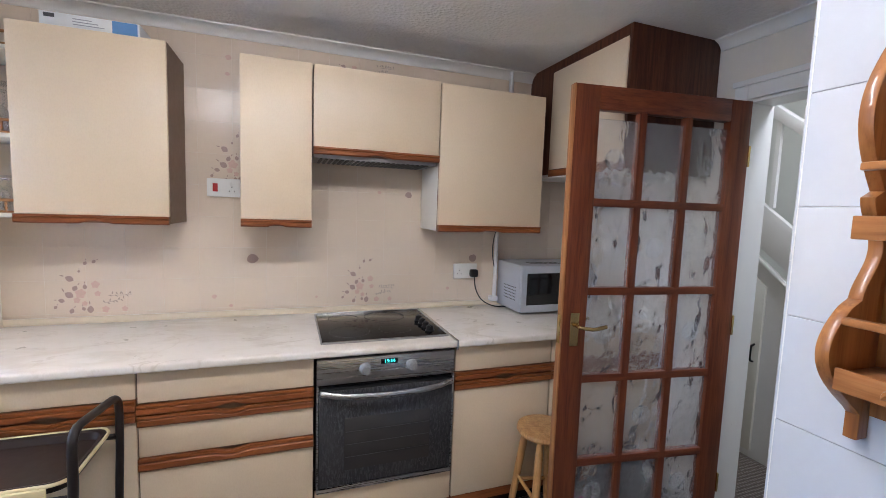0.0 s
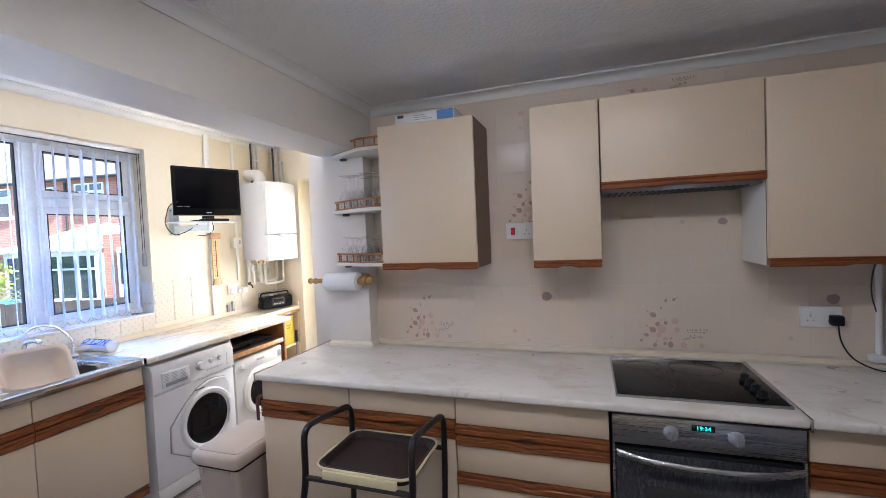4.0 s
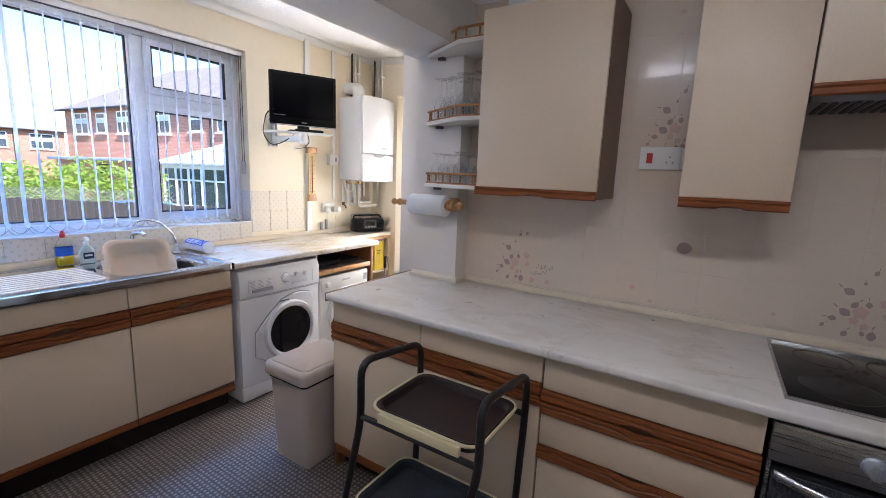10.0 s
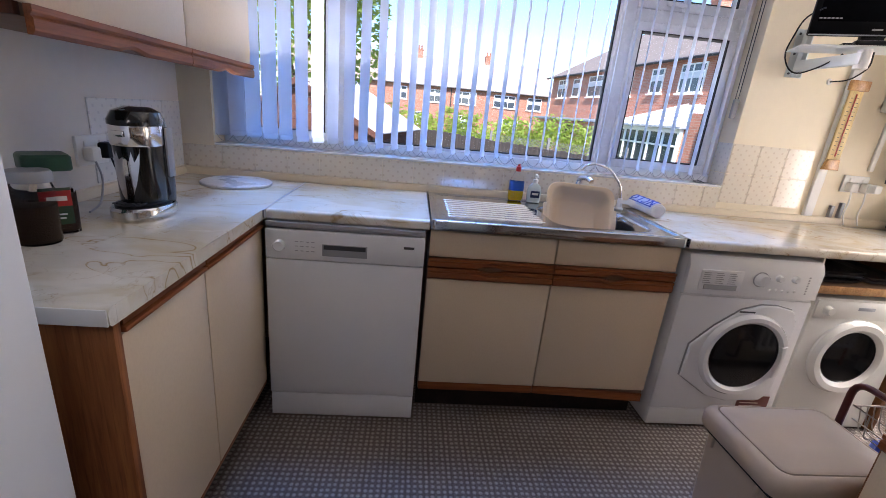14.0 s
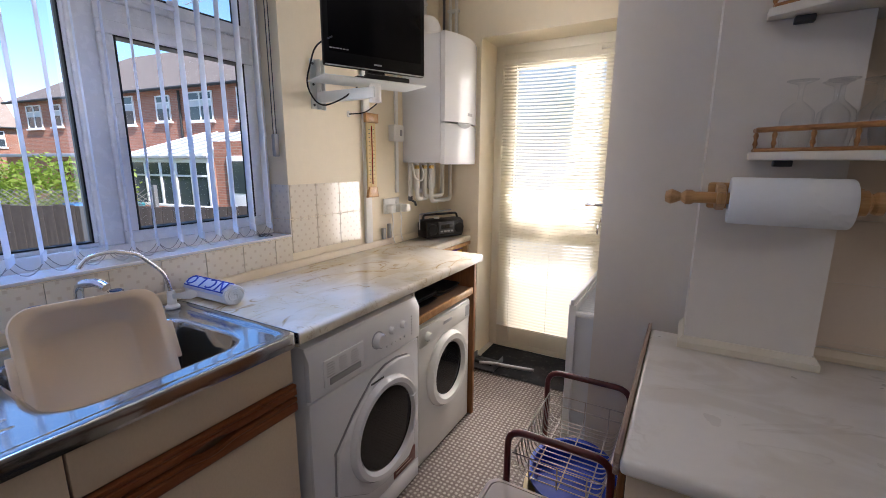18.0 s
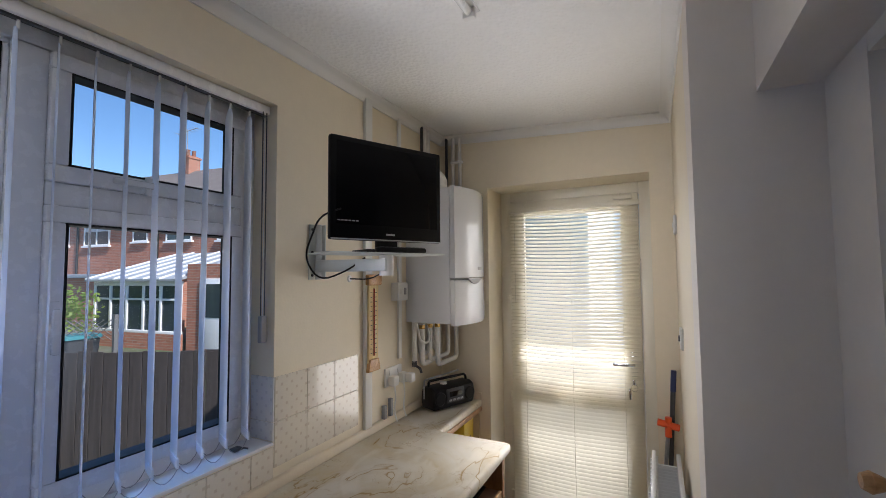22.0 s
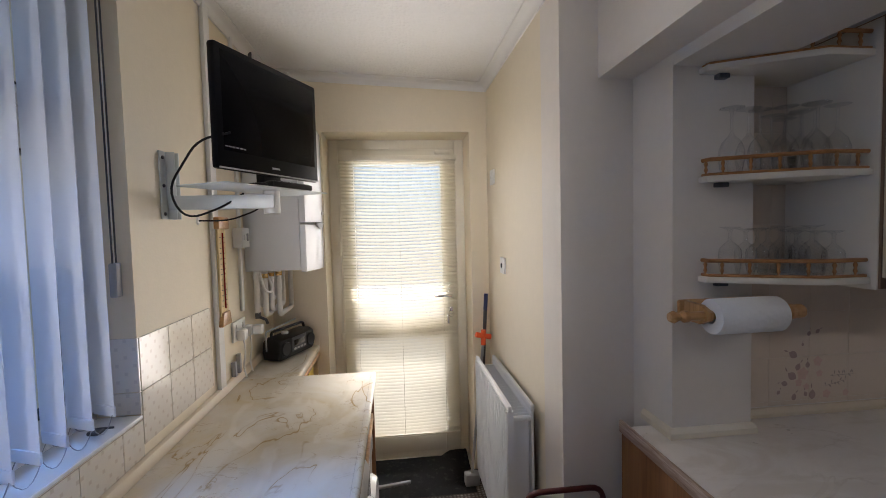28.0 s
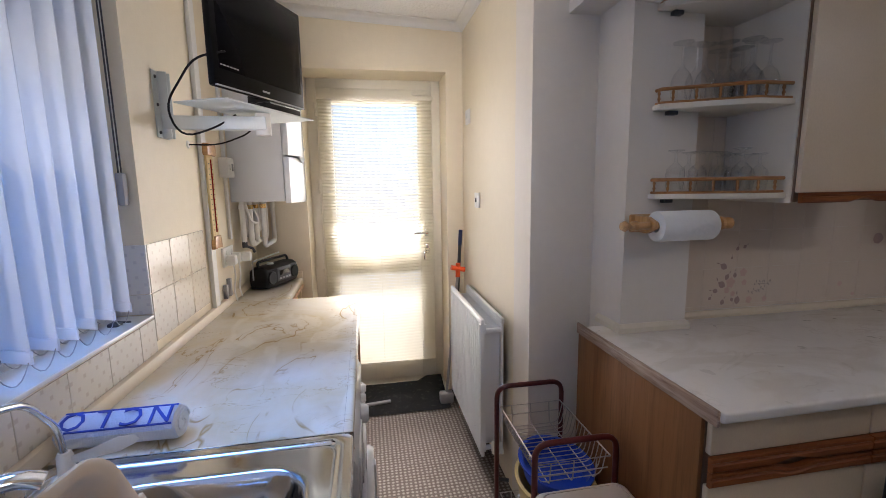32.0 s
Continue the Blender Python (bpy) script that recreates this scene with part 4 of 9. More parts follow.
# ---- kitchen things ----
# light fitting over the kitchen, lit
tube = thing("tube_light", (0.55, 0.95, ZC), "white fluorescent batten light on the ceiling, lit", "ceiling light")
part("batten", B((-0.08, 1.18, 0.925, 0.975, ZC - 0.035, ZC - 0.001), bevel=0.004), M_ENAMEL, tube)
part("tube", L([(0, 0), (0.0125, 0), (0.0125, 1.18), (0, 1.18)], 12, axis="x", at=(-0.04, 0.95, ZC - 0.048)), glow("lit_tube", (1.0, 0.98, 0.95), 9.0), tube)
for ex in (-0.06, 1.14):
    part("end_cap", B((ex, ex + 0.02, 0.93, 0.97, ZC - 0.066, ZC - 0.036), bevel=0.003), M_WPLASTIC, tube)


def socket(name, plane, u, v, w, h, label, switches=2, red=False, parent_cat="socket"):
    """A wall plate. plane: ('y', value, sign) or ('x', value, sign), with sign for the side it faces."""
    ax, at, sg = plane
    ob = thing(name, (u, at, v) if ax == "y" else (at, u, v), label, parent_cat)

    def box(a0, a1, b0, b1, d0, d1, bev=0.002):
        lo, hi = sorted((at + sg * d0, at + sg * d1))
        return B((a0, a1, lo, hi, b0, b1), bevel=bev) if ax == "y" else B((lo, hi, a0, a1, b0, b1), bevel=bev)
    part("plate", box(u - w / 2, u + w / 2, v - h / 2, v + h / 2, 0.0005, 0.012, 0.003), M_WPLASTIC, ob)
    n = switches
    for i in range(n):
        cx = u - w / 2 + w * (i + 0.5) / n
        rw_, rh_, rv_ = (0.011, 0.020, v) if red and i == 0 else (0.006, 0.010, v + h * 0.22)
        part("switch", box(cx - rw_, cx + rw_, rv_ - rh_, rv_ + rh_, 0.012, 0.0155, 0.0015), plain("red_switch", (0.55, 0.02, 0.02), 0.3) if red and i == 0 else M_WPLASTIC, ob)
        if not (red and i == 0):
            for q, zz in ((0, 0.004), (-0.011, -0.016), (0.011, -0.016)):
                part("pin_hole", box(cx + q - 0.002, cx + q + 0.002, v + zz - 0.003, v + zz + 0.003, 0.0118, 0.0123, 0.0), M_DARKGREY, ob)
    return ob, box


sp, bx = socket("cooker_switch", ("y", TW - 0.006, -1), 0.310, 1.543, 0.146, 0.088, "white cooker switch plate with red rocker and socket", 2, True, "switch")
part("second_plate", bx(0.3845, 0.411, 1.503, 1.583, 0.0, 0.010), M_WPLASTIC, sp)
sk, _ = socket("double_socket", ("y", TW - 0.006, -1), 1.604, 1.113, 0.150, 0.090, "white double socket with a black plug")
pg = part("plug", B((1.628, 1.674, TW - 0.056, TW - 0.018, 1.080, 1.125), bevel=0.008), M_BLACK, sk, "black plug")
part("cable", T([(1.651, TW - 0.05, 1.085), (1.652, TW - 0.06, 1.02), (1.68, TW - 0.08, 0.95), (1.76, TW - 0.10, 0.907), (1.87, TW - 0.09, 0.905)], 0.0033, 8, 0.06), M_BLACK, sk, "black cable")
cd = thing("cable_conduit", (1.80, TW - 0.02, ZT), "white plastic cable conduit on the tiled wall", "conduit")
part("tube", T([(1.80, TW - 0.022, ZT + 0.03), (1.80, TW - 0.022, 1.362)], 0.012, 12), M_WPLASTIC, cd)
part("foot", B((1.765, 1.815, TW - 0.05, TW - 0.008, ZT + 0.029, ZT + 0.06), bevel=0.006), M_WPLASTIC, cd)
part("flex", T([(1.79, TW - 0.03, 1.36), (1.775, TW - 0.03, 1.30), (1.77, TW - 0.03, 1.22), (1.79, TW - 0.026, 1.14)], 0.0028, 6, 0.04), M_DARKGREY, cd)
cp = thing("ceiling_conduit", (1.845, TW - 0.03, 2.095), "white painted pipe above the wall cabinet", "pipe")
part("pipe", T([(1.845, TW - 0.035, 2.094), (1.845, TW - 0.035, ZC - 0.002)], 0.014, 12), M_WHITE, cp)

# box on the wall cabinet
bx = thing("carton", (-0.10, 2.40, 2.105), "flat white and blue printed carton on the cabinet top", "box")
part("box", B((-0.262, 0.055, 2.31, 2.55, 2.106, 2.158), bevel=0.001), plain("white_card", (0.78, 0.78, 0.77), 0.5), bx)
part("blue_print", B((-0.035, 0.048, 2.3088, 2.3098, 2.108, 2.156)), plain("blue_card_print", (0.10, 0.24, 0.50), 0.45), bx, "blue printed panel")
for i in range(3):
    part("text_bar", B((-0.16, -0.06 - 0.02 * i, 2.3088, 2.3098, 2.121 + i * 0.010, 2.124 + i * 0.010)), M_GREY, bx)
part("text_bar", B((-0.248, -0.215, 2.3088, 2.3098, 2.138, 2.152)), M_DARKGREY, bx)

# microwave oven
M_MWSILVER = plain("bright_silver_paint", (0.54, 0.565, 0.61), 0.32, 0.35)
mw = thing("microwave_oven", (2.05, 2.44, ZT), "silver microwave oven with black door glass", "microwave")
mx0, mx1, my0, my1, mz0, mz1 = 1.822, 2.29, 2.305, 2.585, ZT + 0.012, ZT + 0.282
part("casing", B((mx0, mx1, my0 + 0.012, my1, mz0, mz1), bevel=0.006), M_MWSILVER, mw)
md = part("door", B((mx0 + 0.002, mx1 - 0.11, my0 - 0.012, my0 + 0.014, mz0 + 0.002, mz1 - 0.002), bevel=0.005), M_MWSILVER, mw)
part("door_glass", B((mx0 + 0.035, mx1 - 0.135, my0 - 0.0145, my0 - 0.010, mz0 + 0.045, mz1 - 0.045), bevel=0.001), M_BLACKGLOSS, md, "black door glass")
part("control_panel", B((mx1 - 0.107, mx1 - 0.002, my0 - 0.010, my0 + 0.014, mz0 + 0.002, mz1 - 0.002), bevel=0.004), M_MWSILVER, mw)
for zz in (mz0 + 0.09, mz0 + 0.18):
    part("dial", L([(0, 0.02), (0.024, 0.02), (0.026, 0), (0, 0)], 20, axis="y", m=Matrix.Translation((0, 2 * (my0 - 0.01), 0)) @ Matrix.Scale(-1, 4, (0, 1, 0)), at=(mx1 - 0.055, my0 - 0.01, zz)), M_MWSILVER, mw)
vb = bmesh.new()
for r in range(5):
    for q in range(9):
        add_box(vb, mx0 - 0.0008, mx0 + 0.0004, my0 + 0.05 + q * 0.016, my0 + 0.060 + q * 0.016, mz0 + 0.06 + r * 0.018, mz0 + 0.066 + r * 0.018)
part("side_vents", vb, M_DARKGREY, mw)
vt = bmesh.new()
for q in range(7):
    add_box(vt, mx0 + 0.10 + q * 0.03, mx0 + 0.118 + q * 0.03, my0 + 0.05, my0 + 0.14, mz1 - 0.0004, mz1 + 0.0008)
part("top_vents", vt, M_DARKGREY, mw)
for fx in (mx0 + 0.04, mx1 - 0.04):
    for fy in (my0 + 0.05, my1 - 0.04):
        part("foot", L([(0, 0), (0.012, 0), (0.014, 0.013), (0, 0.013)], 12, at=(fx, fy, ZT + 0.0004)), M_RUBBER, mw)

# ---- corner shelves with upturned glasses ----
SHELF = [(-0.362, 2.33), (-0.50, 2.33), (-0.748, 2.462), (-0.748, 2.498), (-0.563, 2.498), (-0.563, 2.592), (-0.362, 2.592)]
M_WOODRAIL = wood("pale_turned_wood", (0.50, 0.24, 0.085), (0.34, 0.145, 0.05), "x", 1.0, 0.4)
M_SHELF = plain("cream_shelf_paint", (0.76, 0.69, 0.58), 0.45)
su = thing("corner_shelf_unit", (-0.55, 2.45, 1.395), "cream corner shelf unit with turned wood gallery rails", "shelf unit")
part("side_panel", B((-0.3615, -0.3575, 2.315, 2.594, 1.37, 2.10)), M_SHELF, su)
for z, rail in ((1.386, True), (1.685, True), (2.006, True)):
    sh = part("shelf", P(SHELF, "z", z, z + 0.018, 0.002), M_SHELF, su)
    pts = [(-0.368, 2.338, 0), (-0.497, 2.338, 0), (-0.738, 2.466, 0), (-0.738, 2.494, 0)]
    for zz, r in ((z + 0.022, 0.0045), (z + 0.066, 0.006)):
        part("gallery_rail", T([(x, y, zz) for x, y, _ in pts], r, 8), M_WOODRAIL, su, "turned wood rail")
    for a, b in zip(pts, pts[1:]):
        n = max(1, round((Vector(b) - Vector(a)).length / 0.062))
        for i in range(n):
            p = Vector(a).lerp(Vector(b), (i + 0.5) / n)
            part("spindle", L([(0.0, 0.0), (0.003, 0.0), (0.003, 0.006), (0.0055, 0.012), (0.003, 0.020), (0.0055, 0.030), (0.003, 0.037), (0.003, 0.042), (0, 0.042)], 8, at=(p.x, p.y, z + 0.024)), M_WOODRAIL, su)
    part("bracket", B((-0.70, -0.665, 2.475, 2.498, z - 0.014, z - 0.0002), bevel=0.002), M_DARKGREY, su)

GLASS_A = [(0.024, 0.0), (0.029, 0.022), (0.033, 0.050), (0.032, 0.070), (0.024, 0.094), (0.010, 0.110), (0.0045, 0.120), (0.0038, 0.135), (0.0038, 0.176), (0.006, 0.183), (0.018, 0.187), (0.031, 0.1895), (0.031, 0.191), (0, 0.1912)]
GLASS_B = [(0.022, 0.0), (0.027, 0.03), (0.0285, 0.058), (0.0265, 0.078), (0.014, 0.092), (0.005, 0.100), (0.0045, 0.125), (0.008, 0.132), (0.0255, 0.1385), (0.0255, 0.140), (0, 0.1402)]


protos = {}


def put_glass(kind, x, y, z, scale=1.0):
    if kind not in protos:
        bm = L(GLASS_A if kind == "wine_glass" else GLASS_B, 20)
        ob = solo(kind, bm, M_STEMWARE, "clear stemmed wine glass standing upside down" if kind == "wine_glass" else "small clear stemmed glass standing upside down", "glass", "glasses on the corner shelf", smooth=60)
        protos[kind] = ob
        ob.matrix_basis = Matrix.Translation((x, y, z)) @ Matrix.Scale(scale, 4)
    else:
        ob = protos[kind].copy()
        scene.collection.objects.link(ob)
        ob.matrix_basis = Matrix.Translation((x, y, z)) @ Matrix.Scale(scale, 4)


random.seed(11)
for zi, kind in ((1.4045, "sherry_glass"), (1.7035, "wine_glass")):
    spots = [(-0.672, 2.462), (-0.612, 2.432), (-0.608, 2.474), (-0.548, 2.405), (-0.543, 2.462), (-0.487, 2.372), (-0.482, 2.436), (-0.424, 2.372), (-0.422, 2.430), (-0.470, 2.500), (-0.412, 2.492), (-0.405, 2.552)]
    for x, y in spots:
        put_glass(kind, x + random.uniform(-0.006, 0.006), y + random.uniform(-0.006, 0.006), zi, random.uniform(0.92, 1.06))

# ---- kitchen roll holder under the shelves ----
rh = thing("kitchen_roll_holder", (-0.71, 2.41, 1.30), "turned pine kitchen roll holder on the pier", "roll holder")
RZ, RY = 1.302, 2.405
part("rod", L([(0.0, -0.220), (0.012, -0.218), (0.018, -0.206), (0.012, -0.192), (0.009, -0.186), (0.017, -0.176), (0.017, -0.165), (0.013, -0.158), (0.013, 0.118), (0.024, 0.121), (0.026, 0.135), (0.018, 0.142), (0.023, 0.149), (0.023, 0.160), (0.012, 0.166), (0.020, 0.178), (0.020, 0.192), (0.010, 0.203), (0, 0.205)], 18, axis="x", at=(-0.687, RY, RZ)), M_PINE_X, rh)
part("back_board", B((-0.818, -0.550, 2.484, 2.499, RZ - 0.03, RZ + 0.032), bevel=0.006), M_PINE_X, rh)
for ax_ in (-0.803, -0.571):
    part("arm", P([(2.49, RZ - 0.028), (2.42, RZ - 0.028), (2.385, RZ - 0.012), (2.382, RZ + 0.012), (2.42, RZ + 0.028), (2.49, RZ + 0.03)], "x", ax_, ax_ + 0.018, 0.003), M_PINE, rh)
k = Mat("quilted_paper", (0.83, 0.83, 0.82), 0.9, spec=0.1)
qv = k.node("ShaderNodeTexVoronoi", Scale=70.0)
k.l.new(k.coords(), qv.inputs["Vector"])
k.bump(qv.outputs["Distance"], 0.35, 0.003)
kr = solo("kitchen_roll", L([(0.020, -0.103), (0.049, -0.103), (0.051, -0.100), (0.051, 0.100), (0.049, 0.103), (0.020, 0.103), (0.020, -0.103)], 36, axis="x", at=(-0.676, RY, RZ - 0.004)), k.mat, "white quilted kitchen paper roll on its holder", "kitchen roll")

# ---- tea trolley ----
tt = thing("tea_trolley", (-0.17, 1.75, 0), "dark brown tubular trolley with two brown trays", "trolley")
M_BROWNTUBE = plain("brown_coated_steel", (0.014, 0.010, 0.010), 0.34)
M_TRAY1 = plain("dark_brown_tray", (0.026, 0.014, 0.012), 0.4)
k = Mat("ribbed_dark_mat", (0.022, 0.026, 0.034), 0.5)
wv = k.node("ShaderNodeTexWave", Scale=60.0)
k.l.new(k.coords(), wv.inputs["Vector"])
k.bump(wv.outputs["Fac"], 0.5, 0.002)
k.blend(wv.outputs["Fac"], (0.05, 0.06, 0.075), amount=0.4)
M_TRAY2 = k.mat
M_TRIM = plain("cream_plastic_trim", (0.70, 0.60, 0.36), 0.4)
TX0, TX1, TY0, TY1 = -0.375, 0.062, 1.61, 1.945
for x, s in ((TX0, -1), (TX1, 1)):
    part("frame_tube", T([(x - 0.085, TY0 - 0.015, 0.107), (x - 0.075, TY0, 0.30), (x - 0.03, TY0, 0.50), (x, TY0, 0.64), (x, TY0, 0.845), (x, TY1, 0.80), (x, TY1, 0.64), (x - 0.012, TY1, 0.30), (x - 0.012, TY1, 0.108)], 0.0125, 12, 0.06), M_BROWNTUBE, tt)
    for y, dx in ((TY0 - 0.015, -0.085), (TY1, -0.012)):
        fk = part("caster", B((x + dx - 0.016, x + dx - 0.013, y - 0.016, y + 0.03, 0.035, 0.10), (x + dx + 0.013, x + dx + 0.016, y - 0.016, y + 0.03, 0.035, 0.10), (x + dx - 0.016, x + dx + 0.016, y - 0.02, y + 0.03, 0.097, 0.107), bevel=0.002), M_CHROME, tt, "chrome swivel fork")
        part("wheel", L([(0.012, -0.011), (0.040, -0.011), (0.045, -0.005), (0.045, 0.005), (0.040, 0.011), (0.012, 0.011), (0.012, -0.011)], 22, axis="x", at=(x + dx, y + 0.018, 0.0455)), M_RUBBER, fk)
        part("hub", L([(0, -0.012), (0.02, -0.012), (0.02, 0.012), (0, 0.012)], 16, axis="x", at=(x + dx, y + 0.018, 0.0455)), M_GREY, fk)
for zc, a, b, c_, d_, m_ in ((0.668, TX0 + 0.028, TX1 - 0.016, TY0 + 0.01, TY1 - 0.016, M_TRAY1), (0.275, TX0 - 0.055, TX1 - 0.03, TY0 + 0.012, TY1 - 0.016, M_TRAY2)):
    rings = [[(x, y, z_) for x, y in round_rect(a + i_, b - i_, c_ + i_, d_ - i_, 0.05 - i_ * 0.5)] for i_, z_ in ((0.006, zc), (0.0, zc + 0.028), (0.006, zc + 0.030), (0.016, zc + 0.026), (0.024, zc + 0.006), (0.03, zc + 0.005))]
    tr_ = part("tray", add_loft(bmesh.new(), rings), m_, tt)
    rim = [(x, y, zc + 0.026) for x, y in round_rect(a - 0.003, b + 0.003, c_ - 0.003, d_ + 0.003, 0.052)]
    part("rim", T(rim, 0.0055, 8, closed=True), M_TRIM, tr_, "cream plastic rim")
    part("front_grip", B((a + 0.045, b - 0.045, c_ - 0.016, c_ - 0.002, zc - 0.016, zc + 0.024), bevel=0.005), M_TRIM, tr_, "cream plastic front grip")
for x0_, y_, z_ in ((TX0 - 0.012, TY1, 0.27), (TX0, TY1, 0.654), (TX0, TY0, 0.654), (TX0 - 0.075, TY0, 0.265)):
    part("cross_bar", T([(x0_, y_, z_), (x0_ + TX1 - TX0, y_, z_)], 0.010, 10), M_BROWNTUBE, tt)

# ---- stool ----
stl = thing("wooden_stool", (1.725, 1.855, 0), "small round varnished pine stool beside the cabinet", "stool")
SCX, SCY = 1.725, 1.855
part("seat", L([(0, 0.464), (0.11, 0.464), (0.124, 0.470), (0.128, 0.480), (0.124, 0.491), (0.108, 0.496), (0, 0.493)], 36, at=(SCX, SCY, 0)), M_PINE, stl)
for a in (45, 135, 225, 315):
    c_, s_ = math.cos(radians(a)), math.sin(radians(a))
    top, bot = Vector((SCX + 0.085 * c_, SCY + 0.085 * s_, 0.467)), Vector((SCX + 0.15 * c_, SCY + 0.15 * s_, 0.0))
    turn = (top - bot).to_track_quat("Z", "Y").to_matrix().to_4x4()
    ln = (top - bot).length
    part("leg", L([(0, 0), (0.012, 0), (0.016, 0.10), (0.018, 0.25), (0.018, 0.40), (0.013, ln), (0, ln)], 12, Matrix.Translation(bot) @ turn), M_PINE, stl)
for zz, rr, pr in ((0.17, 0.126, 0), (0.20, 0.122, 1)):
    cs = [(SCX + rr * math.cos(radians(a)), SCY + rr * math.sin(radians(a)), zz + (0.03 if i % 2 else 0)) for i, a in enumerate((45, 135, 225, 315))]
    for i in ((0, 2) if pr == 0 else (1, 3)):
        part("stretcher", T([cs[i], cs[(i + 1) % 4]], 0.0085, 8), M_PINE_X, stl)

# bags left behind the door
bag2 = bmesh.new()
bmesh.ops.create_icosphere(bag2, subdivisions=4, radius=1)
for v in bag2.verts:
    d = 1 + 0.22 * noise.noise(v.co * 1.9) + 0.08 * noise.noise(v.co * 6)
    v.co = Vector((2.17 + v.co.x * 0.15 * d, 1.845 + v.co.y * 0.085 * d, 0.14 + max(v.co.z, -0.75) * 0.18 * d))
solo("black_bag", bag2, plain("dull_black_fabric", (0.012, 0.012, 0.016), 0.7), "slumped black fabric bag behind the glazed door", "bag", smooth=60)
rag = bmesh.new()
bmesh.ops.create_icosphere(rag, subdivisions=4, radius=1)
for v in rag.verts:
    d = 1 + 0.3 * noise.noise(v.co * 2.4) + 0.12 * noise.noise(v.co * 7)
    v.co = Vector((1.945 + v.co.x * 0.062 * d, 1.80 + v.co.y * 0.055 * d, 0.052 + max(v.co.z, -0.7) * 0.072 * d))
solo("pink_cloth", rag, plain("pink_cotton", (0.55, 0.16, 0.34), 0.85), "crumpled pink cloth on the carpet behind the door", "cloth", smooth=60)

# ---- glazed door standing open ----
k = glass("rippled_glass", (0.95, 0.97, 1.0), 0.16, 1.5)
k.bsdf.inputs["Transmission Weight"].default_value = 0.92
lump = k.node("ShaderNodeTexVoronoi", Scale=11.0, Randomness=1.0)
lump.feature = "SMOOTH_F1"
warp = k.node("ShaderNodeTexNoise", Scale=9.0, Detail=2.0)
k.l.new(k.coords(), warp.inputs["Vector"])
mixv = k.n.new("ShaderNodeMix")
mixv.data_type = "VECTOR"
mixv.inputs[0].default_value = 0.12
k.l.new(k.coords((1.25, 1.25, 0.5)), mixv.inputs[4])
k.l.new(warp.outputs["Color"], mixv.inputs[5])
k.l.new(mixv.outputs[1], lump.inputs["Vector"])
k.bump(lump.outputs["Distance"], 1.0, 0.05)
k.bump(k.noise(22, 1, 0.5, (1.2, 1.2, 0.45), 1.2), 0.6, 0.004)
M_RIPPLE = k.mat
HINGE, FREE = Vector((2.497, 1.600, 0)), Vector((1.670, 1.708, 0))
DW = (FREE - HINGE).length
DM = Matrix.Translation(HINGE) @ Matrix.Rotation(math.atan2((FREE - HINGE).y, (FREE - HINGE).x), 4, "Z")
gd = thing("door_2", (2.1, 1.65, 0), "open red mahogany door with fifteen rippled glass panes", "door", kind="structure")
ST_, TH = 0.105, 0.019
M_LIPPING = wood("orange_pine_lipping", (0.46, 0.20, 0.075), (0.30, 0.115, 0.04), "z", 0.8, 0.4)
rows_z = [0.115, 0.412, 0.784, 1.158, 1.524, 1.876]
pw = (DW - 2 * ST_ - 2 * 0.032) / 3
xs_ = [ST_ + i * (pw + 0.032) for i in range(3)]
part("stile", B((0.0, ST_, -TH, TH, 0.012, 1.985), bevel=0.003), M_DOORWOOD, gd, m=DM)
part("stile", B((DW - ST_, DW, -TH, TH, 0.012, 1.985), bevel=0.003), M_DOORWOOD, gd, m=DM)
part("top_rail", B((ST_, DW - ST_, -TH, TH, rows_z[5] + 0.016, 1.985), bevel=0.002), M_DOORWOOD_X, gd, m=DM)
part("bottom_rail", B((ST_, DW - ST_, -TH, TH, 0.012, rows_z[0] - 0.016), bevel=0.002), M_DOORWOOD_X, gd, m=DM)
for z in rows_z[1:5]:
    part("glazing_bar", P([(-TH + 0.002, z - 0.016), (-0.004, z - 0.016), (TH - 0.002, z - 0.016), (TH, z - 0.008), (TH, z + 0.008), (TH - 0.002, z + 0.016), (-TH + 0.002, z + 0.016), (-TH, z + 0.008), (-TH, z - 0.008)], "x", ST_, DW - ST_), M_DOORWOOD_X, gd, m=DM)
for i in (1, 2):
    cx = xs_[i] - 0.016
    part("glazing_bar", P([(cx - 0.016, -TH + 0.003), (cx, -TH), (cx + 0.016, -TH + 0.003), (cx + 0.016, TH - 0.003), (cx, TH), (cx - 0.016, TH - 0.003)], "z", rows_z[0] - 0.016, rows_z[5] + 0.016), M_DOORWOOD, gd, m=DM)
for i in range(3):
    for r in range(5):
        a, b = xs_[i] + 0.001, xs_[i] + pw - 0.001
        p = part("pane", B((a, b, -0.003, 0.003, rows_z[r] + 0.0165, rows_z[r + 1] - 0.0165)), M_RIPPLE, gd, m=DM)
        p.visible_shadow = False
        part("bullseye", L([(0.0, 0.0035), (0.016, 0.0055), (0.027, 0.0032), (0.036, 0.0052), (0.045, 0.0031)], 20, Matrix.Translation(((a + b) / 2, 0, (rows_z[r] + rows_z[r + 1]) / 2)) @ Matrix.Rotation(radians(90), 4, "X")), M_RIPPLE, gd, m=DM) if (i + r) % 2 == 0 else None
hx = DW - 0.052
pl = part("handle_plate", B((hx - 0.02, hx + 0.02, TH, TH + 0.004, 0.93, 1.07), bevel=0.002), M_BRASS, gd, "brass handle plate", m=DM)
hm = bmesh.new()
add_tube(hm, rounded([(hx, TH + 0.003, 1.02), (hx, TH + 0.05, 1.02), (hx - 0.06, TH + 0.055, 1.012), (hx - 0.115, TH + 0.052, 1.022)], 0.015), 0.008, 12)
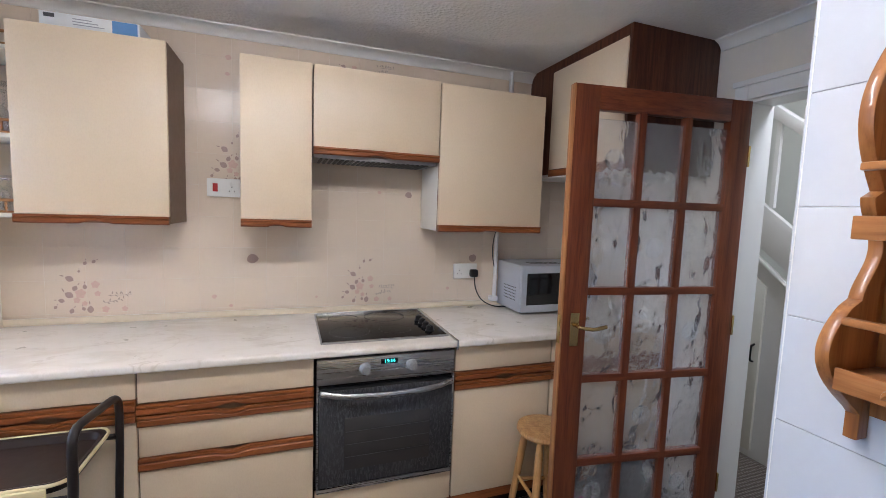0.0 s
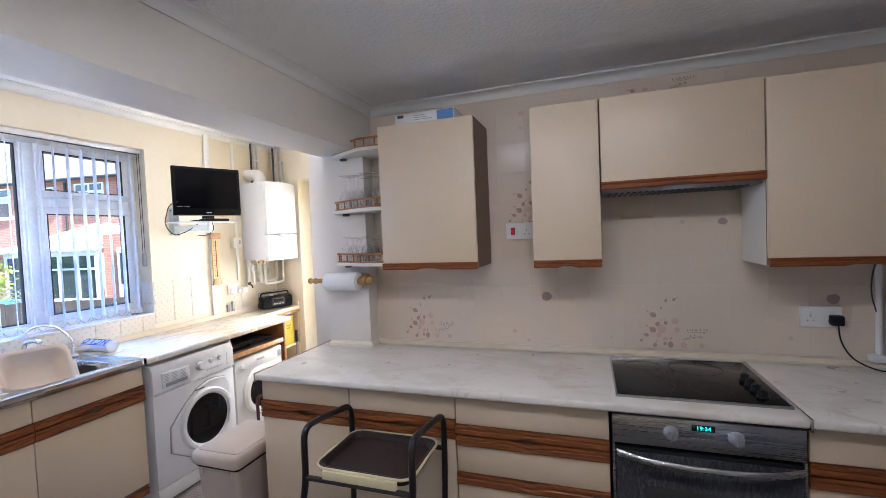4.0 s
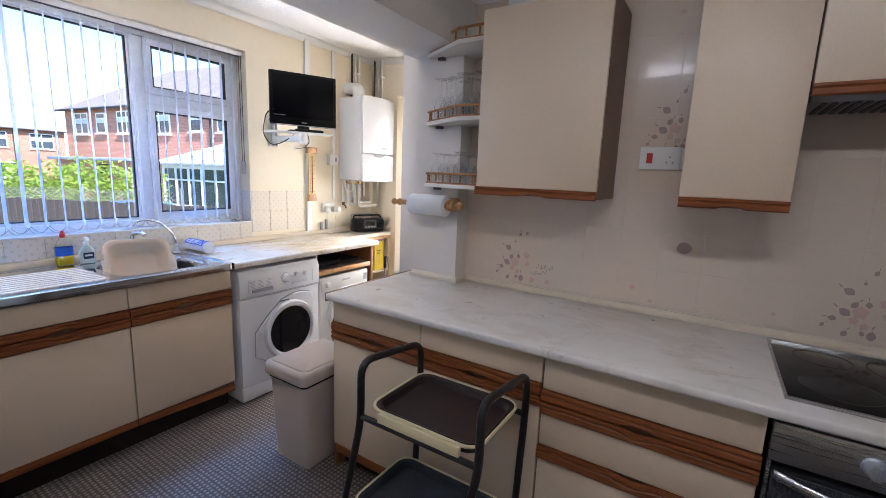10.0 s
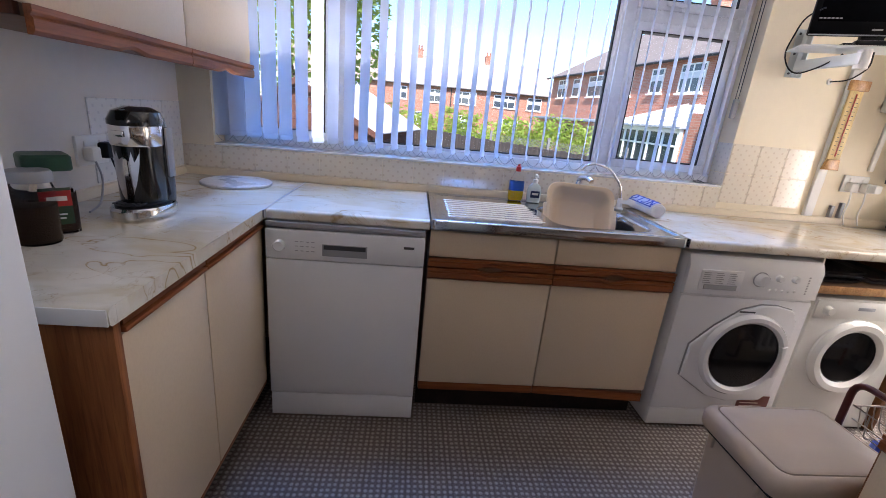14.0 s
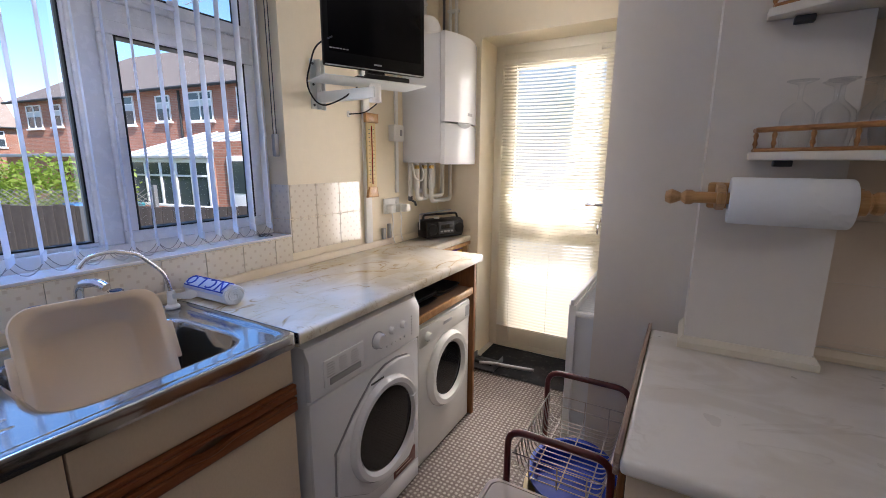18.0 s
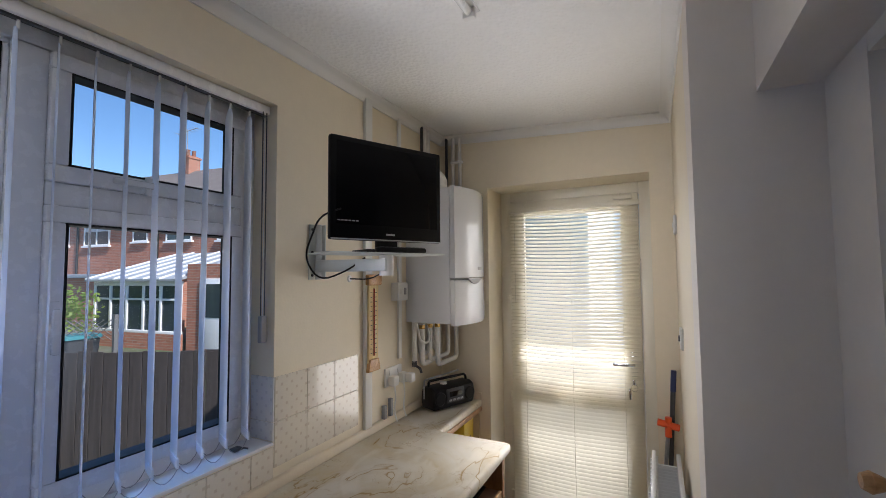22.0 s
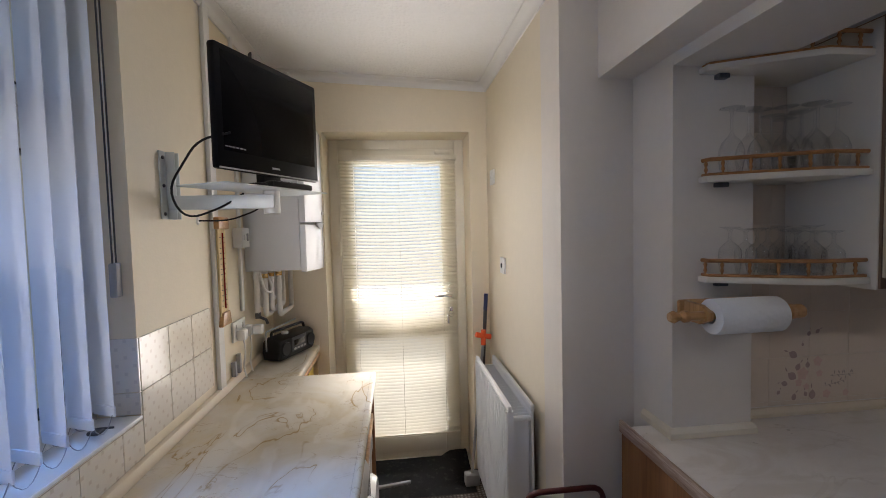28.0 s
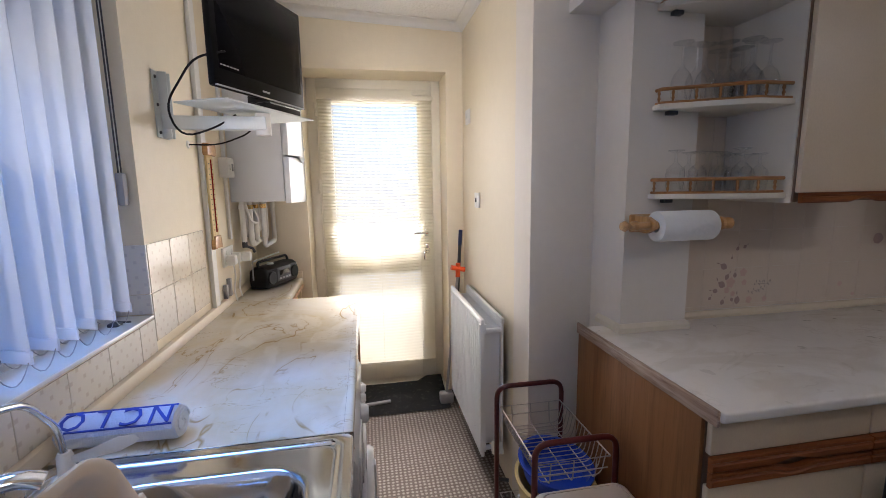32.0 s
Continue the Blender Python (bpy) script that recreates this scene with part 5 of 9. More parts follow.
part("lever", hm, M_BRASS, pl, "brass lever", m=DM)
pl2 = part("handle_plate", B((hx - 0.02, hx + 0.02, -TH - 0.004, -TH, 0.93, 1.07), bevel=0.002), M_BRASS, gd, "brass handle plate", m=DM)
hm = bmesh.new()
add_tube(hm, rounded([(hx, -TH - 0.003, 1.02), (hx, -TH - 0.05, 1.02), (hx - 0.06, -TH - 0.055, 1.012), (hx - 0.115, -TH - 0.052, 1.022)], 0.015), 0.008, 12)
part("lever", hm, M_BRASS, pl2, "brass lever", m=DM)
part("edge_lipping", B((DW + 0.0005, DW + 0.006, -TH, TH, 0.012, 1.985), bevel=0.0015), M_LIPPING, gd, "pale orange wooden edge", m=DM)
part("latch_plate", B((DW + 0.0055, DW + 0.008, -0.012, 0.012, 0.94, 1.06), bevel=0.001), M_BRASS, gd, m=DM)
for z in (0.25, 1.0, 1.75):
    part("hinge", B((-0.006, 0.004, TH - 0.004, TH + 0.006, z - 0.045, z + 0.045), bevel=0.003), M_BRASS, gd, m=DM)

# door lining and architrave
arch = structure("architrave", B((XE - 0.018, XE + 0.14, 1.60, 1.612, 0, 2.0), (XE - 0.022, XE - 0.002, 1.612, 1.672, 0, 2.06), (XE - 0.022, XE - 0.002, SY, 1.612, 2.0, 2.06), (XE - 0.03, XE - 0.002, SY, 1.68, 2.06, 2.085),
                                 (XE - 0.01, XE + 0.13, SY, 1.60, 1.985, 1.998), bevel=0.003), M_WHITE, "white painted door architrave", "architrave")
vent = thing("wall_vent", (XE - 0.01, 1.30, 2.15), "small grey wall vent above the doorway", "vent")
part("frame", B((XE - 0.014, XE - 0.001, 1.27, 1.37, 2.11, 2.20), bevel=0.003), M_CPLASTIC, vent)
for i in range(5):
    part("louvre", B((XE - 0.018, XE - 0.013, 1.28, 1.36, 2.122 + i * 0.015, 2.130 + i * 0.015)), M_GREY, vent)

# ---- corner cupboard on the hall wall ----
KX, KY, KZ = 2.0, 1.775, 1.675
cc = thing("corner_cupboard", (2.26, 2.18, KZ), "dark mahogany corner cupboard with a cream door, up to the ceiling", "cupboard")
part("carcass", B((KX + 0.02, XE - 0.002, KY + 0.018, TW - 0.002, KZ + 0.018, ZC - 0.001)), M_CARCASS, cc)
part("end_panel", B((KX, XE - 0.002, KY, KY + 0.0175, KZ, ZC - 0.001), bevel=0.001), M_MAHOG, cc, "dark mahogany end panel")
part("bottom_panel", B((KX, XE - 0.002, KY + 0.018, TW - 0.002, KZ, KZ + 0.0175)), plain("white_board", (0.76, 0.74, 0.7), 0.45), cc, "white underside")
part("face_frame", B((KX, KX + 0.0195, KY + 0.018, TW - 0.002, KZ + 0.018, KZ + 0.075), (KX, KX + 0.0195, KY + 0.018, TW - 0.002, ZC - 0.06, ZC - 0.001), (KX, KX + 0.0195, 2.365, TW - 0.002, KZ + 0.075, ZC - 0.06)), M_MAHOG, cc, "dark mahogany frame")
part("door", B((KX - 0.004, KX + 0.016, KY + 0.02, 2.36, KZ + 0.045, ZC - 0.05), bevel=0.003), M_CREAM, cc)
part("oak_strip", B((KX - 0.006, KX + 0.012, KY + 0.02, 2.36, KZ + 0.006, KZ + 0.042), bevel=0.003), M_OAK_Y, cc, "stained oak finger strip")

# ---- carved wall shelf on the tiled projection ----
M_CARVED = wood("polished_pine_brown", (0.42, 0.175, 0.055), (0.25, 0.085, 0.024), "z", 0.7, 0.3, 0.3)
M_CARVED_Y = wood("polished_pine_brown_y", (0.46, 0.20, 0.07), (0.30, 0.11, 0.035), "y", 0.7, 0.3, 0.3)
ws = thing("carved_wall_shelf", (SX - 0.06, 0.3, 1.12), "carved brown pine wall shelf with scalloped sides and gallery rail", "wall shelf")
prof = []
for i in range(61):
    t = i / 60
    z = 1.13 + 0.62 * t
    if t < 0.07:
        d = 0.028
    elif t < 0.36:
        d = 0.028 + 0.095 * math.sin((t - 0.07) / 0.29 * math.pi * 0.85)
    elif t < 0.62:
        d = 0.05 + 0.018 * math.cos((t - 0.36) / 0.26 * 2 * math.pi) - 0.01
    else:
        d = 0.03 + 0.055 * math.sin((t - 0.62) / 0.38 * math.pi)
    prof.append((SX - 0.0015 - max(0.02, d), z))
outline = [(SX - 0.0015, 1.13)] + prof + [(SX - 0.0015, 1.75)]
for yy in (0.63, 0.02):
    bm = bmesh.new()
    add_prism(bm, [(x, z) for x, z in outline], "y", yy, yy + 0.02, 0.003)
    part("side", bm, M_CARVED, ws)
for z in (1.235, 1.46):
    part("shelf", B((SX - 0.105, SX - 0.002, 0.041, 0.629, z, z + 0.016), bevel=0.003), M_CARVED_Y, ws)
    fr_ = part("carved_front", B((SX - 0.112, SX - 0.1055, 0.041, 0.629, z - 0.010, z + 0.024), bevel=0.002), M_CARVED_Y, ws)
    cb = bmesh.new()
    for q in range(14):
        add_lathe(cb, [(0, -0.012), (0.004, -0.006), (0.0055, 0), (0.004, 0.006), (0, 0.012)], 8, Matrix.Translation((SX - 0.112, 0.06 + q * 0.039, z + 0.007)) @ Matrix.Rotation(radians(35 if q % 2 else -35), 4, "X"))
    part("leaf_carving", cb, M_CARVED_Y, fr_)
    part("gallery_rail", B((SX - 0.110, SX - 0.094, 0.041, 0.629, z + 0.088, z + 0.100), bevel=0.003), M_CARVED_Y, ws)
    for q in range(6):
        part("spindle", L([(0, 0), (0.006, 0), (0.006, 0.008), (0.010, 0.02), (0.005, 0.034), (0.009, 0.048), (0.006, 0.06), (0, 0.062)], 10, at=(SX - 0.102, 0.085 + q * 0.095, z + 0.0255)), M_CARVED, ws)
part("back_board", B((SX - 0.008, SX - 0.0016, 0.041, 0.629, 1.17, 1.72)), M_CARVED, ws)

# ---- hall seen through the doorway ----
M_HALL = plain("pale_green_white_paint", (0.74, 0.75, 0.70), 0.4)
HX = 3.32
structure("hall_wall", B((HX + 0.75, HX + 0.87, 0.0, 4.2, 0, 2.75), (XE + 0.12, HX + 0.75, 3.4, 3.52, 0, 2.75), (XE + 0.12, HX + 0.75, 0.0, 0.12, 0, 2.75), (XE, XE + 0.12, TW + 0.3, 3.4, 0, 2.75)), M_HALL, "pale painted hall wall", "wall")
us = thing("understairs_cupboard", (HX, 2.1, 0), "white panelled understairs cupboard with a small black latch", "cupboard", kind="structure")
part("panel", P([(1.55, 0.0), (3.3, 0.0), (3.3, 1.85), (2.45, 1.27), (2.07, 1.27), (1.93, 1.16), (1.55, 0.85)], "x", HX, HX + 0.03), M_WHITE, us)
part("top_moulding", P([(2.45, 1.262), (2.45, 1.285), (2.06, 1.285), (1.92, 1.175), (1.55, 0.865), (1.55, 0.842), (1.93, 1.152), (2.07, 1.262)], "x", HX - 0.03, HX - 0.001, 0.003), M_WHITE, us)
part("door", P([(1.97, 0.05), (2.62, 0.05), (2.62, 1.19), (2.11, 1.19), (1.97, 1.08)], "x", HX - 0.022, HX - 0.001, 0.004), plain("cream_gloss_paint", (0.76, 0.74, 0.66), 0.32), us)
part("latch", T([(HX - 0.022, 2.0, 0.61), (HX - 0.05, 2.0, 0.62), (HX - 0.05, 2.0, 0.71), (HX - 0.022, 2.0, 0.72)], 0.006, 8, 0.01), M_BLACK, us, "black bow handle")
sr = thing("staircase", (HX, 2.0, 0.9), "white painted staircase string and balustrade", "staircase", kind="structure")
part("string", P([(1.35, 0.78), (2.06, 1.345), (2.06, 1.60), (1.35, 1.03)], "x", HX - 0.03, HX + 0.01, 0.004), M_WHITE, sr)
part("handrail", P([(1.3, 1.50), (2.07, 2.12), (2.07, 2.20), (1.3, 1.58)], "x", HX - 0.03, HX + 0.03, 0.006), M_WHITE, sr)
part("newel", B((HX - 0.05, HX + 0.05, 2.07, 2.17, 1.288, 2.10), bevel=0.006), plain("cream_newel", (0.74, 0.68, 0.50), 0.35), sr)
part("newel_cap", B((HX - 0.06, HX + 0.06, 2.06, 2.18, 2.10, 2.13), bevel=0.008), M_WHITE, sr)
for i in range(5):
    y = 1.42 + i * 0.14
    part("baluster", B((HX - 0.012, HX + 0.012, y, y + 0.024, 1.03 + 0.8 * (y - 1.35) + 0.02, 1.51 + 0.805 * (y - 1.3))), M_WHITE, sr)

# ---- utility end: worktops, sink, units ----
FXU = -1.775                                        # worktop front
FU = -1.795                                         # unit fronts


def edge_top(name, x0, x1, ya, yb, label, z=ZT, strip=None):
    ob = thing(name, ((x0 + x1) / 2, (ya + yb) / 2, z - 0.04), label, "worktop")
    part("top", B((x0, x1 - 0.0215, ya, yb, z - 0.038, z)), M_TOP2, ob)
    nose = [(x1 - 0.021, z - 0.038), (x1 - 0.006, z - 0.038), (x1 - 0.001, z - 0.033), (x1, z - 0.026), (x1, z - 0.012), (x1 - 0.003, z - 0.005), (x1 - 0.009, z - 0.001), (x1 - 0.016, z - 0.0001), (x1 - 0.021, z)]
    part("front_edge", P(nose, "y", ya, yb), M_TOP2, ob, "rounded laminate front edge")
    return ob


edge_top("worktop", XW + 0.002, FXU, 0.392, 0.998, "honey marbled laminate worktop over the dishwasher")
edge_top("worktop", XW + 0.002, FXU, 2.045, 3.298, "honey marbled laminate worktop over the washing machine")
lw = edge_top("worktop", XW + 0.002, -0.94, -0.198, 0.386, "honey marbled laminate worktop along the south wall")
part("edge_trim", B((-0.94, -0.9365, -0.196, 0.384, ZT - 0.036, ZT - 0.002), bevel=0.001), M_WPLASTIC, lw, "white end strip")
part("joint_strip", B((XW + 0.01, -1.755, 0.3862, 0.3918, ZT - 0.03, ZT + 0.001)), M_SILVER, lw, "metal joint strip")
rw = edge_top("worktop", XW + 0.002, -2.135, 3.302, YD - 0.002, "narrow honey marbled worktop beside the back door", ZT - 0.012)
for a, b in ((2.0415, 2.0445),):
    solo("joint_strip", B((XW + 0.03, FXU + 0.002, a, b, ZT - 0.04, ZT + 0.003)), M_CHROME, "metal worktop joint strip", "trim")
# back strip along the window wall
ub = add_sweep(bmesh.new(), [(0, 0), (0.02, 0), (0.02, 0.014), (0.012, 0.03), (0.004, 0.034), (0, 0.034)], [(XW + 0.002, -0.19, ZT + 0.001), (XW + 0.002, YD - 0.002, ZT + 0.001)], flip=1)
solo("back_strip", ub, M_CPLASTIC, "cream plastic sealing strip at the window wall", "sealing strip")
solo("back_strip", add_sweep(bmesh.new(), [(0, 0), (0.02, 0), (0.02, 0.014), (0.012, 0.03), (0.004, 0.034), (0, 0.034)], [(XW + 0.02, -0.198, ZT + 0.001), (-0.96, -0.198, ZT + 0.001)], flip=-1), M_CPLASTIC, "cream plastic sealing strip at the south wall", "sealing strip")


def rail_along_y(y0_, y1_, x, z, tall=0.04, down=False):
    bm = rail_along_x(y0_, y1_, 0, z, True, tall, down)
    bm.transform(Matrix(((0, -1, 0, x), (1, 0, 0, 0), (0, 0, 1, 0), (0, 0, 0, 1))))
    return bm


sb = thing("sink_base_cabinet", (-2.05, 1.525, 0), "cream sink base cabinet with oak finger rails", "base cabinet")
part("carcass", B((XW + 0.02, FU - 0.02, 1.003, 2.034, 0.13, 0.72)), M_CARCASS, sb)
for a, b in ((1.005, 1.512), (1.516, 2.030)):
    part("drawer_front", B((FU - 0.018, FU, a, b, 0.752, 0.858), bevel=0.003), M_CREAM, sb)
    part("oak_rail", rail_along_y(a, b, FU - 0.004, 0.712, 0.036, True), M_OAK_Y, sb, "dark stained oak finger strip")
    part("oak_rail", rail_along_y(a, b, FU - 0.004, 0.662, 0.046), M_OAK_Y, sb, "dark stained oak finger strip")
    part("door", B((FU - 0.018, FU, a, b, 0.175, 0.658), bevel=0.003), M_CREAM, sb)
bs = B((FU - 0.018, FU - 0.003, 1.005, 1.512, 0.135, 0.172), bevel=0.003)
part("base_strip", bs, M_OAK_Y, sb, "stained oak bottom strip")
part("base_strip", P([(1.516, 0.135), (2.030, 0.112), (2.030, 0.150), (1.516, 0.172)], "x", FU - 0.018, FU - 0.003, 0.003), M_OAK_Y, sb, "loose stained oak bottom strip")
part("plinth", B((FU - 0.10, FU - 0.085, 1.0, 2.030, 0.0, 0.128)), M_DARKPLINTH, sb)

# sink: one pressed steel top
sk_ = thing("sink", (-2.07, 1.52, ZT), "stainless steel inset sink with ribbed drainer", "sink")
SX0, SX1, SY0, SY1 = XW + 0.035, FXU + 0.002, 1.004, 2.039
bxa, bxb, bya, byb = -2.238, -1.856, 1.522, 1.945
zt_ = ZT + 0.002
bm = bmesh.new()
RIM = [(0.0, -0.036, 0.02), (0.0, -0.002, 0.02), (0.002, 0.002, 0.02), (0.006, 0.003, 0.022), (0.024, 0.003, 0.026), (0.028, 0.0015, 0.028), (0.032, -0.0015, 0.03), (0.036, -0.002, 0.03), (0.042, -0.002, 0.03)]
rows_ = [[bm.verts.new((x, y, zt_ + z)) for x, y in round_rect(SX0 + i_, SX1 - i_, SY0 + i_, SY1 - i_, r, 5)] for i_, z, r in RIM]
n_ = len(rows_[0])
# deck with the bowl's hole between flat bands
BOWL = [(-0.022, -0.002, 0.095), (-0.010, -0.002, 0.088), (-0.004, -0.0026, 0.084), (0.0, -0.005, 0.08), (0.005, -0.012, 0.078), (0.010, -0.05, 0.078), (0.018, -0.14, 0.078), (0.030, -0.162, 0.07), (0.055, -0.172, 0.06), (0.075, -0.173, 0.05)]
rows_ += [[bm.verts.new((x, y, zt_ + z)) for x, y in round_rect(bxa + i_, bxb - i_, bya + i_, byb - i_, r, 5)] for i_, z, r in BOWL]
for ra, rb in zip(rows_, rows_[1:]):
    for i in range(n_):
        bm.faces.new((ra[i], ra[(i + 1) % n_], rb[(i + 1) % n_], rb[i]))
bm.faces.new(rows_[-1])
part("basin", bm, M_SINK, sk_, smooth=50)
for i in range(9):
    x = -2.215 + i * 0.041
    part("drainer_rib", add_loft(bmesh.new(), [[(x - 0.006, y, zt_ - 0.0035), (x - 0.002, y, zt_ + h_ * 0.5), (x + 0.002, y, zt_ + h_ * 0.5), (x + 0.006, y, zt_ - 0.0035)] for y, h_ in ((1.075, -0.003), (1.09, 0.003), (1.46, 0.005), (1.48, -0.003))]), M_SINK, sk_)
part("waste", L([(0, 0.002), (0.02, 0.001), (0.03, 0.003), (0.036, 0.001), (0.036, -0.001)], 24, at=(-2.015, 1.75, zt_ - 0.171)), M_CHROME, sk_)

tap = thing("mixer_tap", (-2.275, 1.735, ZT), "chrome mixer tap with two clear knobs behind the sink", "tap")
part("bridge", T([(-2.28, 1.645, ZT + 0.045), (-2.28, 1.825, ZT + 0.045)], 0.016, 14), M_CHROME, tap)
part("body", L([(0, 0), (0.026, 0), (0.026, 0.03), (0.021, 0.05), (0.020, 0.085), (0.014, 0.095), (0, 0.096)], 22, at=(-2.275, 1.735, ZT + 0.003)), M_CHROME, tap)
part("spout", T([(-2.275, 1.735, ZT + 0.085), (-2.270, 1.737, ZT + 0.150), (-2.205, 1.757, ZT + 0.158), (-2.180, 1.765, ZT + 0.146)], 0.012, 14, 0.03), M_CHROME, tap)
for y in (1.645, 1.825):
    part("pillar", L([(0, 0), (0.024, 0), (0.024, 0.006), (0.017, 0.014), (0.017, 0.062), (0, 0.062)], 18, at=(-2.28, y, ZT + 0.003)), M_CHROME, tap)
    kn = part("knob", L([(0, 0), (0.014, 0), (0.024, 0.008), (0.026, 0.03), (0.021, 0.04), (0, 0.04)], 9, at=(-2.28, y, ZT + 0.066)), M_CLEAR, tap, "clear faceted knob")
    part("knob_cap", L([(0, 0), (0.016, 0), (0.015, 0.003), (0, 0.004)], 18, at=(-2.28, y, ZT + 0.1065)), plain("blue_chrome_cap", (0.10, 0.22, 0.50), 0.15, 0.6), kn, "blue cap")
tp2 = thing("filter_tap", (-2.30, 1.985, ZT), "slim swan-neck water filter tap with grey lever", "tap")
neck = [(-2.30, 1.985, ZT + 0.05), (-2.30, 1.975, ZT + 0.12), (-2.29, 1.90, ZT + 0.20), (-2.28, 1.82, ZT + 0.225), (-2.275, 1.765, ZT + 0.215), (-2.273, 1.745, ZT + 0.19)]
part("neck", T(neck, 0.0065, 12, 0.03), M_CHROME, tp2)
part("base", L([(0, 0), (0.022, 0), (0.022, 0.006), (0.014, 0.014), (0.013, 0.05), (0.010, 0.058), (0, 0.058)], 20, at=(-2.30, 1.985, ZT + 0.003)), M_WPLASTIC, tp2)
part("lever", add_loft(bmesh.new(), [[(x, y - 0.004, z - r), (x + r, y - 0.004, z), (x, y - 0.004, z + r), (x - r, y - 0.004, z)] for x, y, z, r in ((-2.29, 1.985, ZT + 0.045, 0.008), (-2.255, 1.995, ZT + 0.05, 0.010), (-2.215, 2.003, ZT + 0.058, 0.015), (-2.19, 2.008, ZT + 0.062, 0.009))]), M_WPLASTIC, tp2, "pale plastic lever")

# washing-up bowl propped on its rim in the sink
bn = Vector((0.895, -0.060, 0.443)).normalized()        # way the opening faces
bs_ = Vector((0.084, 0.996, -0.034))
bs_ = (bs_ - bn * bs_.dot(bn)).normalized()
bd_ = bs_.cross(bn)
BWM = Matrix.Translation(Vector((-2.203, 1.564, 1.035)) + bd_ * 0.164 + bs_ * 0.162) @ Matrix((bd_, bs_, bn)).transposed().to_4x4()
# local: x down, y along, z out of the opening


def bowl_ring(w, h, r, z):
    return [(x, y, z) for x, y in round_rect(-h / 2, h / 2, -w / 2, w / 2, r, 6)]


bm = bmesh.new()
add_loft(bm, [bowl_ring(0.20, 0.20, 0.04, -0.082), bowl_ring(0.214, 0.214, 0.045, -0.078), bowl_ring(0.278, 0.278, 0.06, -0.020), bowl_ring(0.286, 0.286, 0.062, -0.006), bowl_ring(0.318, 0.322, 0.052, -0.010),
              bowl_ring(0.324, 0.328, 0.055, -0.004), bowl_ring(0.318, 0.322, 0.052, 0.002), bowl_ring(0.290, 0.294, 0.052, 0.003), bowl_ring(0.278, 0.282, 0.056, -0.004), bowl_ring(0.270, 0.274, 0.056, -0.022), bowl_ring(0.208, 0.208, 0.042, -0.074), bowl_ring(0.19, 0.19, 0.038, -0.078)])
for s_ in (-1, 1):
    add_box(bm, -0.055, 0.055, s_ * 0.165 - 0.010, s_ * 0.165 + 0.010, -0.010, 0.0, 0.004)
wb = solo("washing_up_bowl", bm, M_BOWL, "cream plastic washing-up bowl propped on edge in the sink", "bowl", m=BWM, smooth=50)

# bottles by the sink
wl_ = thing("washing_up_liquid", (-2.325, 1.445, ZT), "clear bottle of yellow washing-up liquid with a red cap", "bottle")
part("liquid", add_loft(bmesh.new(), [[(-2.325 + a * sx, 1.445 + b * sy, ZT + z) for a, b in round_rect(-1, 1, -1, 1, 0.6, 4)] for z, sx, sy in ((0.006, 0.016, 0.030), (0.02, 0.02, 0.034), (0.086, 0.021, 0.034), (0.088, 0.02, 0.033))]), plain("yellow_liquid", (0.75, 0.52, 0.01), 0.1, coat=0.5), wl_, "yellow liquid")
part("bottle", add_loft(bmesh.new(), [[(-2.325 + a * sx, 1.445 + b * sy, ZT + z) for a, b in round_rect(-1, 1, -1, 1, 0.6, 4)] for z, sx, sy in ((0.0035, 0.018, 0.033), (0.02, 0.022, 0.037), (0.10, 0.022, 0.036), (0.125, 0.017, 0.026), (0.15, 0.010, 0.012))]), M_CLEAR, wl_)
part("label", add_loft(bmesh.new(), [[(-2.325 + a * sx, 1.445 + b * sy, ZT + z) for a, b in round_rect(-1, 1, -1, 1, 0.6, 4)] for z, sx, sy in ((0.055, 0.0227, 0.0372), (0.075, 0.0226, 0.0369), (0.100, 0.0223, 0.0363))], caps=False), plain("blue_label", (0.02, 0.10, 0.42), 0.3), wl_, "blue label")
part("cap", L([(0, 0.15), (0.012, 0.15), (0.013, 0.172), (0.007, 0.176), (0.006, 0.186), (0, 0.187)], 14, at=(-2.325, 1.445, ZT)), plain("red_cap", (0.55, 0.02, 0.015), 0.3), wl_, "red cap")
hw = thing("hand_wash_bottle", (-2.32, 1.538, ZT), "clear hand wash bottle with white pump and navy label", "bottle")
part("bottle", add_loft(bmesh.new(), [[(-2.32 + a * sx, 1.538 + b * sy, ZT + z) for a, b in round_rect(-1, 1, -1, 1, 0.7, 4)] for z, sx, sy in ((0.0035, 0.02, 0.033), (0.06, 0.022, 0.036), (0.085, 0.018, 0.028), (0.10, 0.011, 0.012))]), plain("milky_soap", (0.66, 0.74, 0.72), 0.12, coat=0.5), hw)
part("label", B((-2.2965, -2.2955, 1.515, 1.561, ZT + 0.028, ZT + 0.062), bevel=0.0003), plain("navy_label", (0.012, 0.03, 0.10), 0.3), hw, "navy oval label")
part("label_bar", B((-2.2955, -2.295, 1.522, 1.554, ZT + 0.042, ZT + 0.052)), M_WPLASTIC, hw)
part("pump", add_tube(L([(0, 0.10), (0.013, 0.10), (0.013, 0.116), (0.006, 0.12), (0.005, 0.14), (0, 0.141)], 14, at=(-2.32, 1.538, ZT)), [(-2.322, 1.538, ZT + 0.14), (-2.29, 1.538, ZT + 0.138), (-2.284, 1.538, ZT + 0.128)], 0.006, 8), M_WPLASTIC, hw, "white pump")

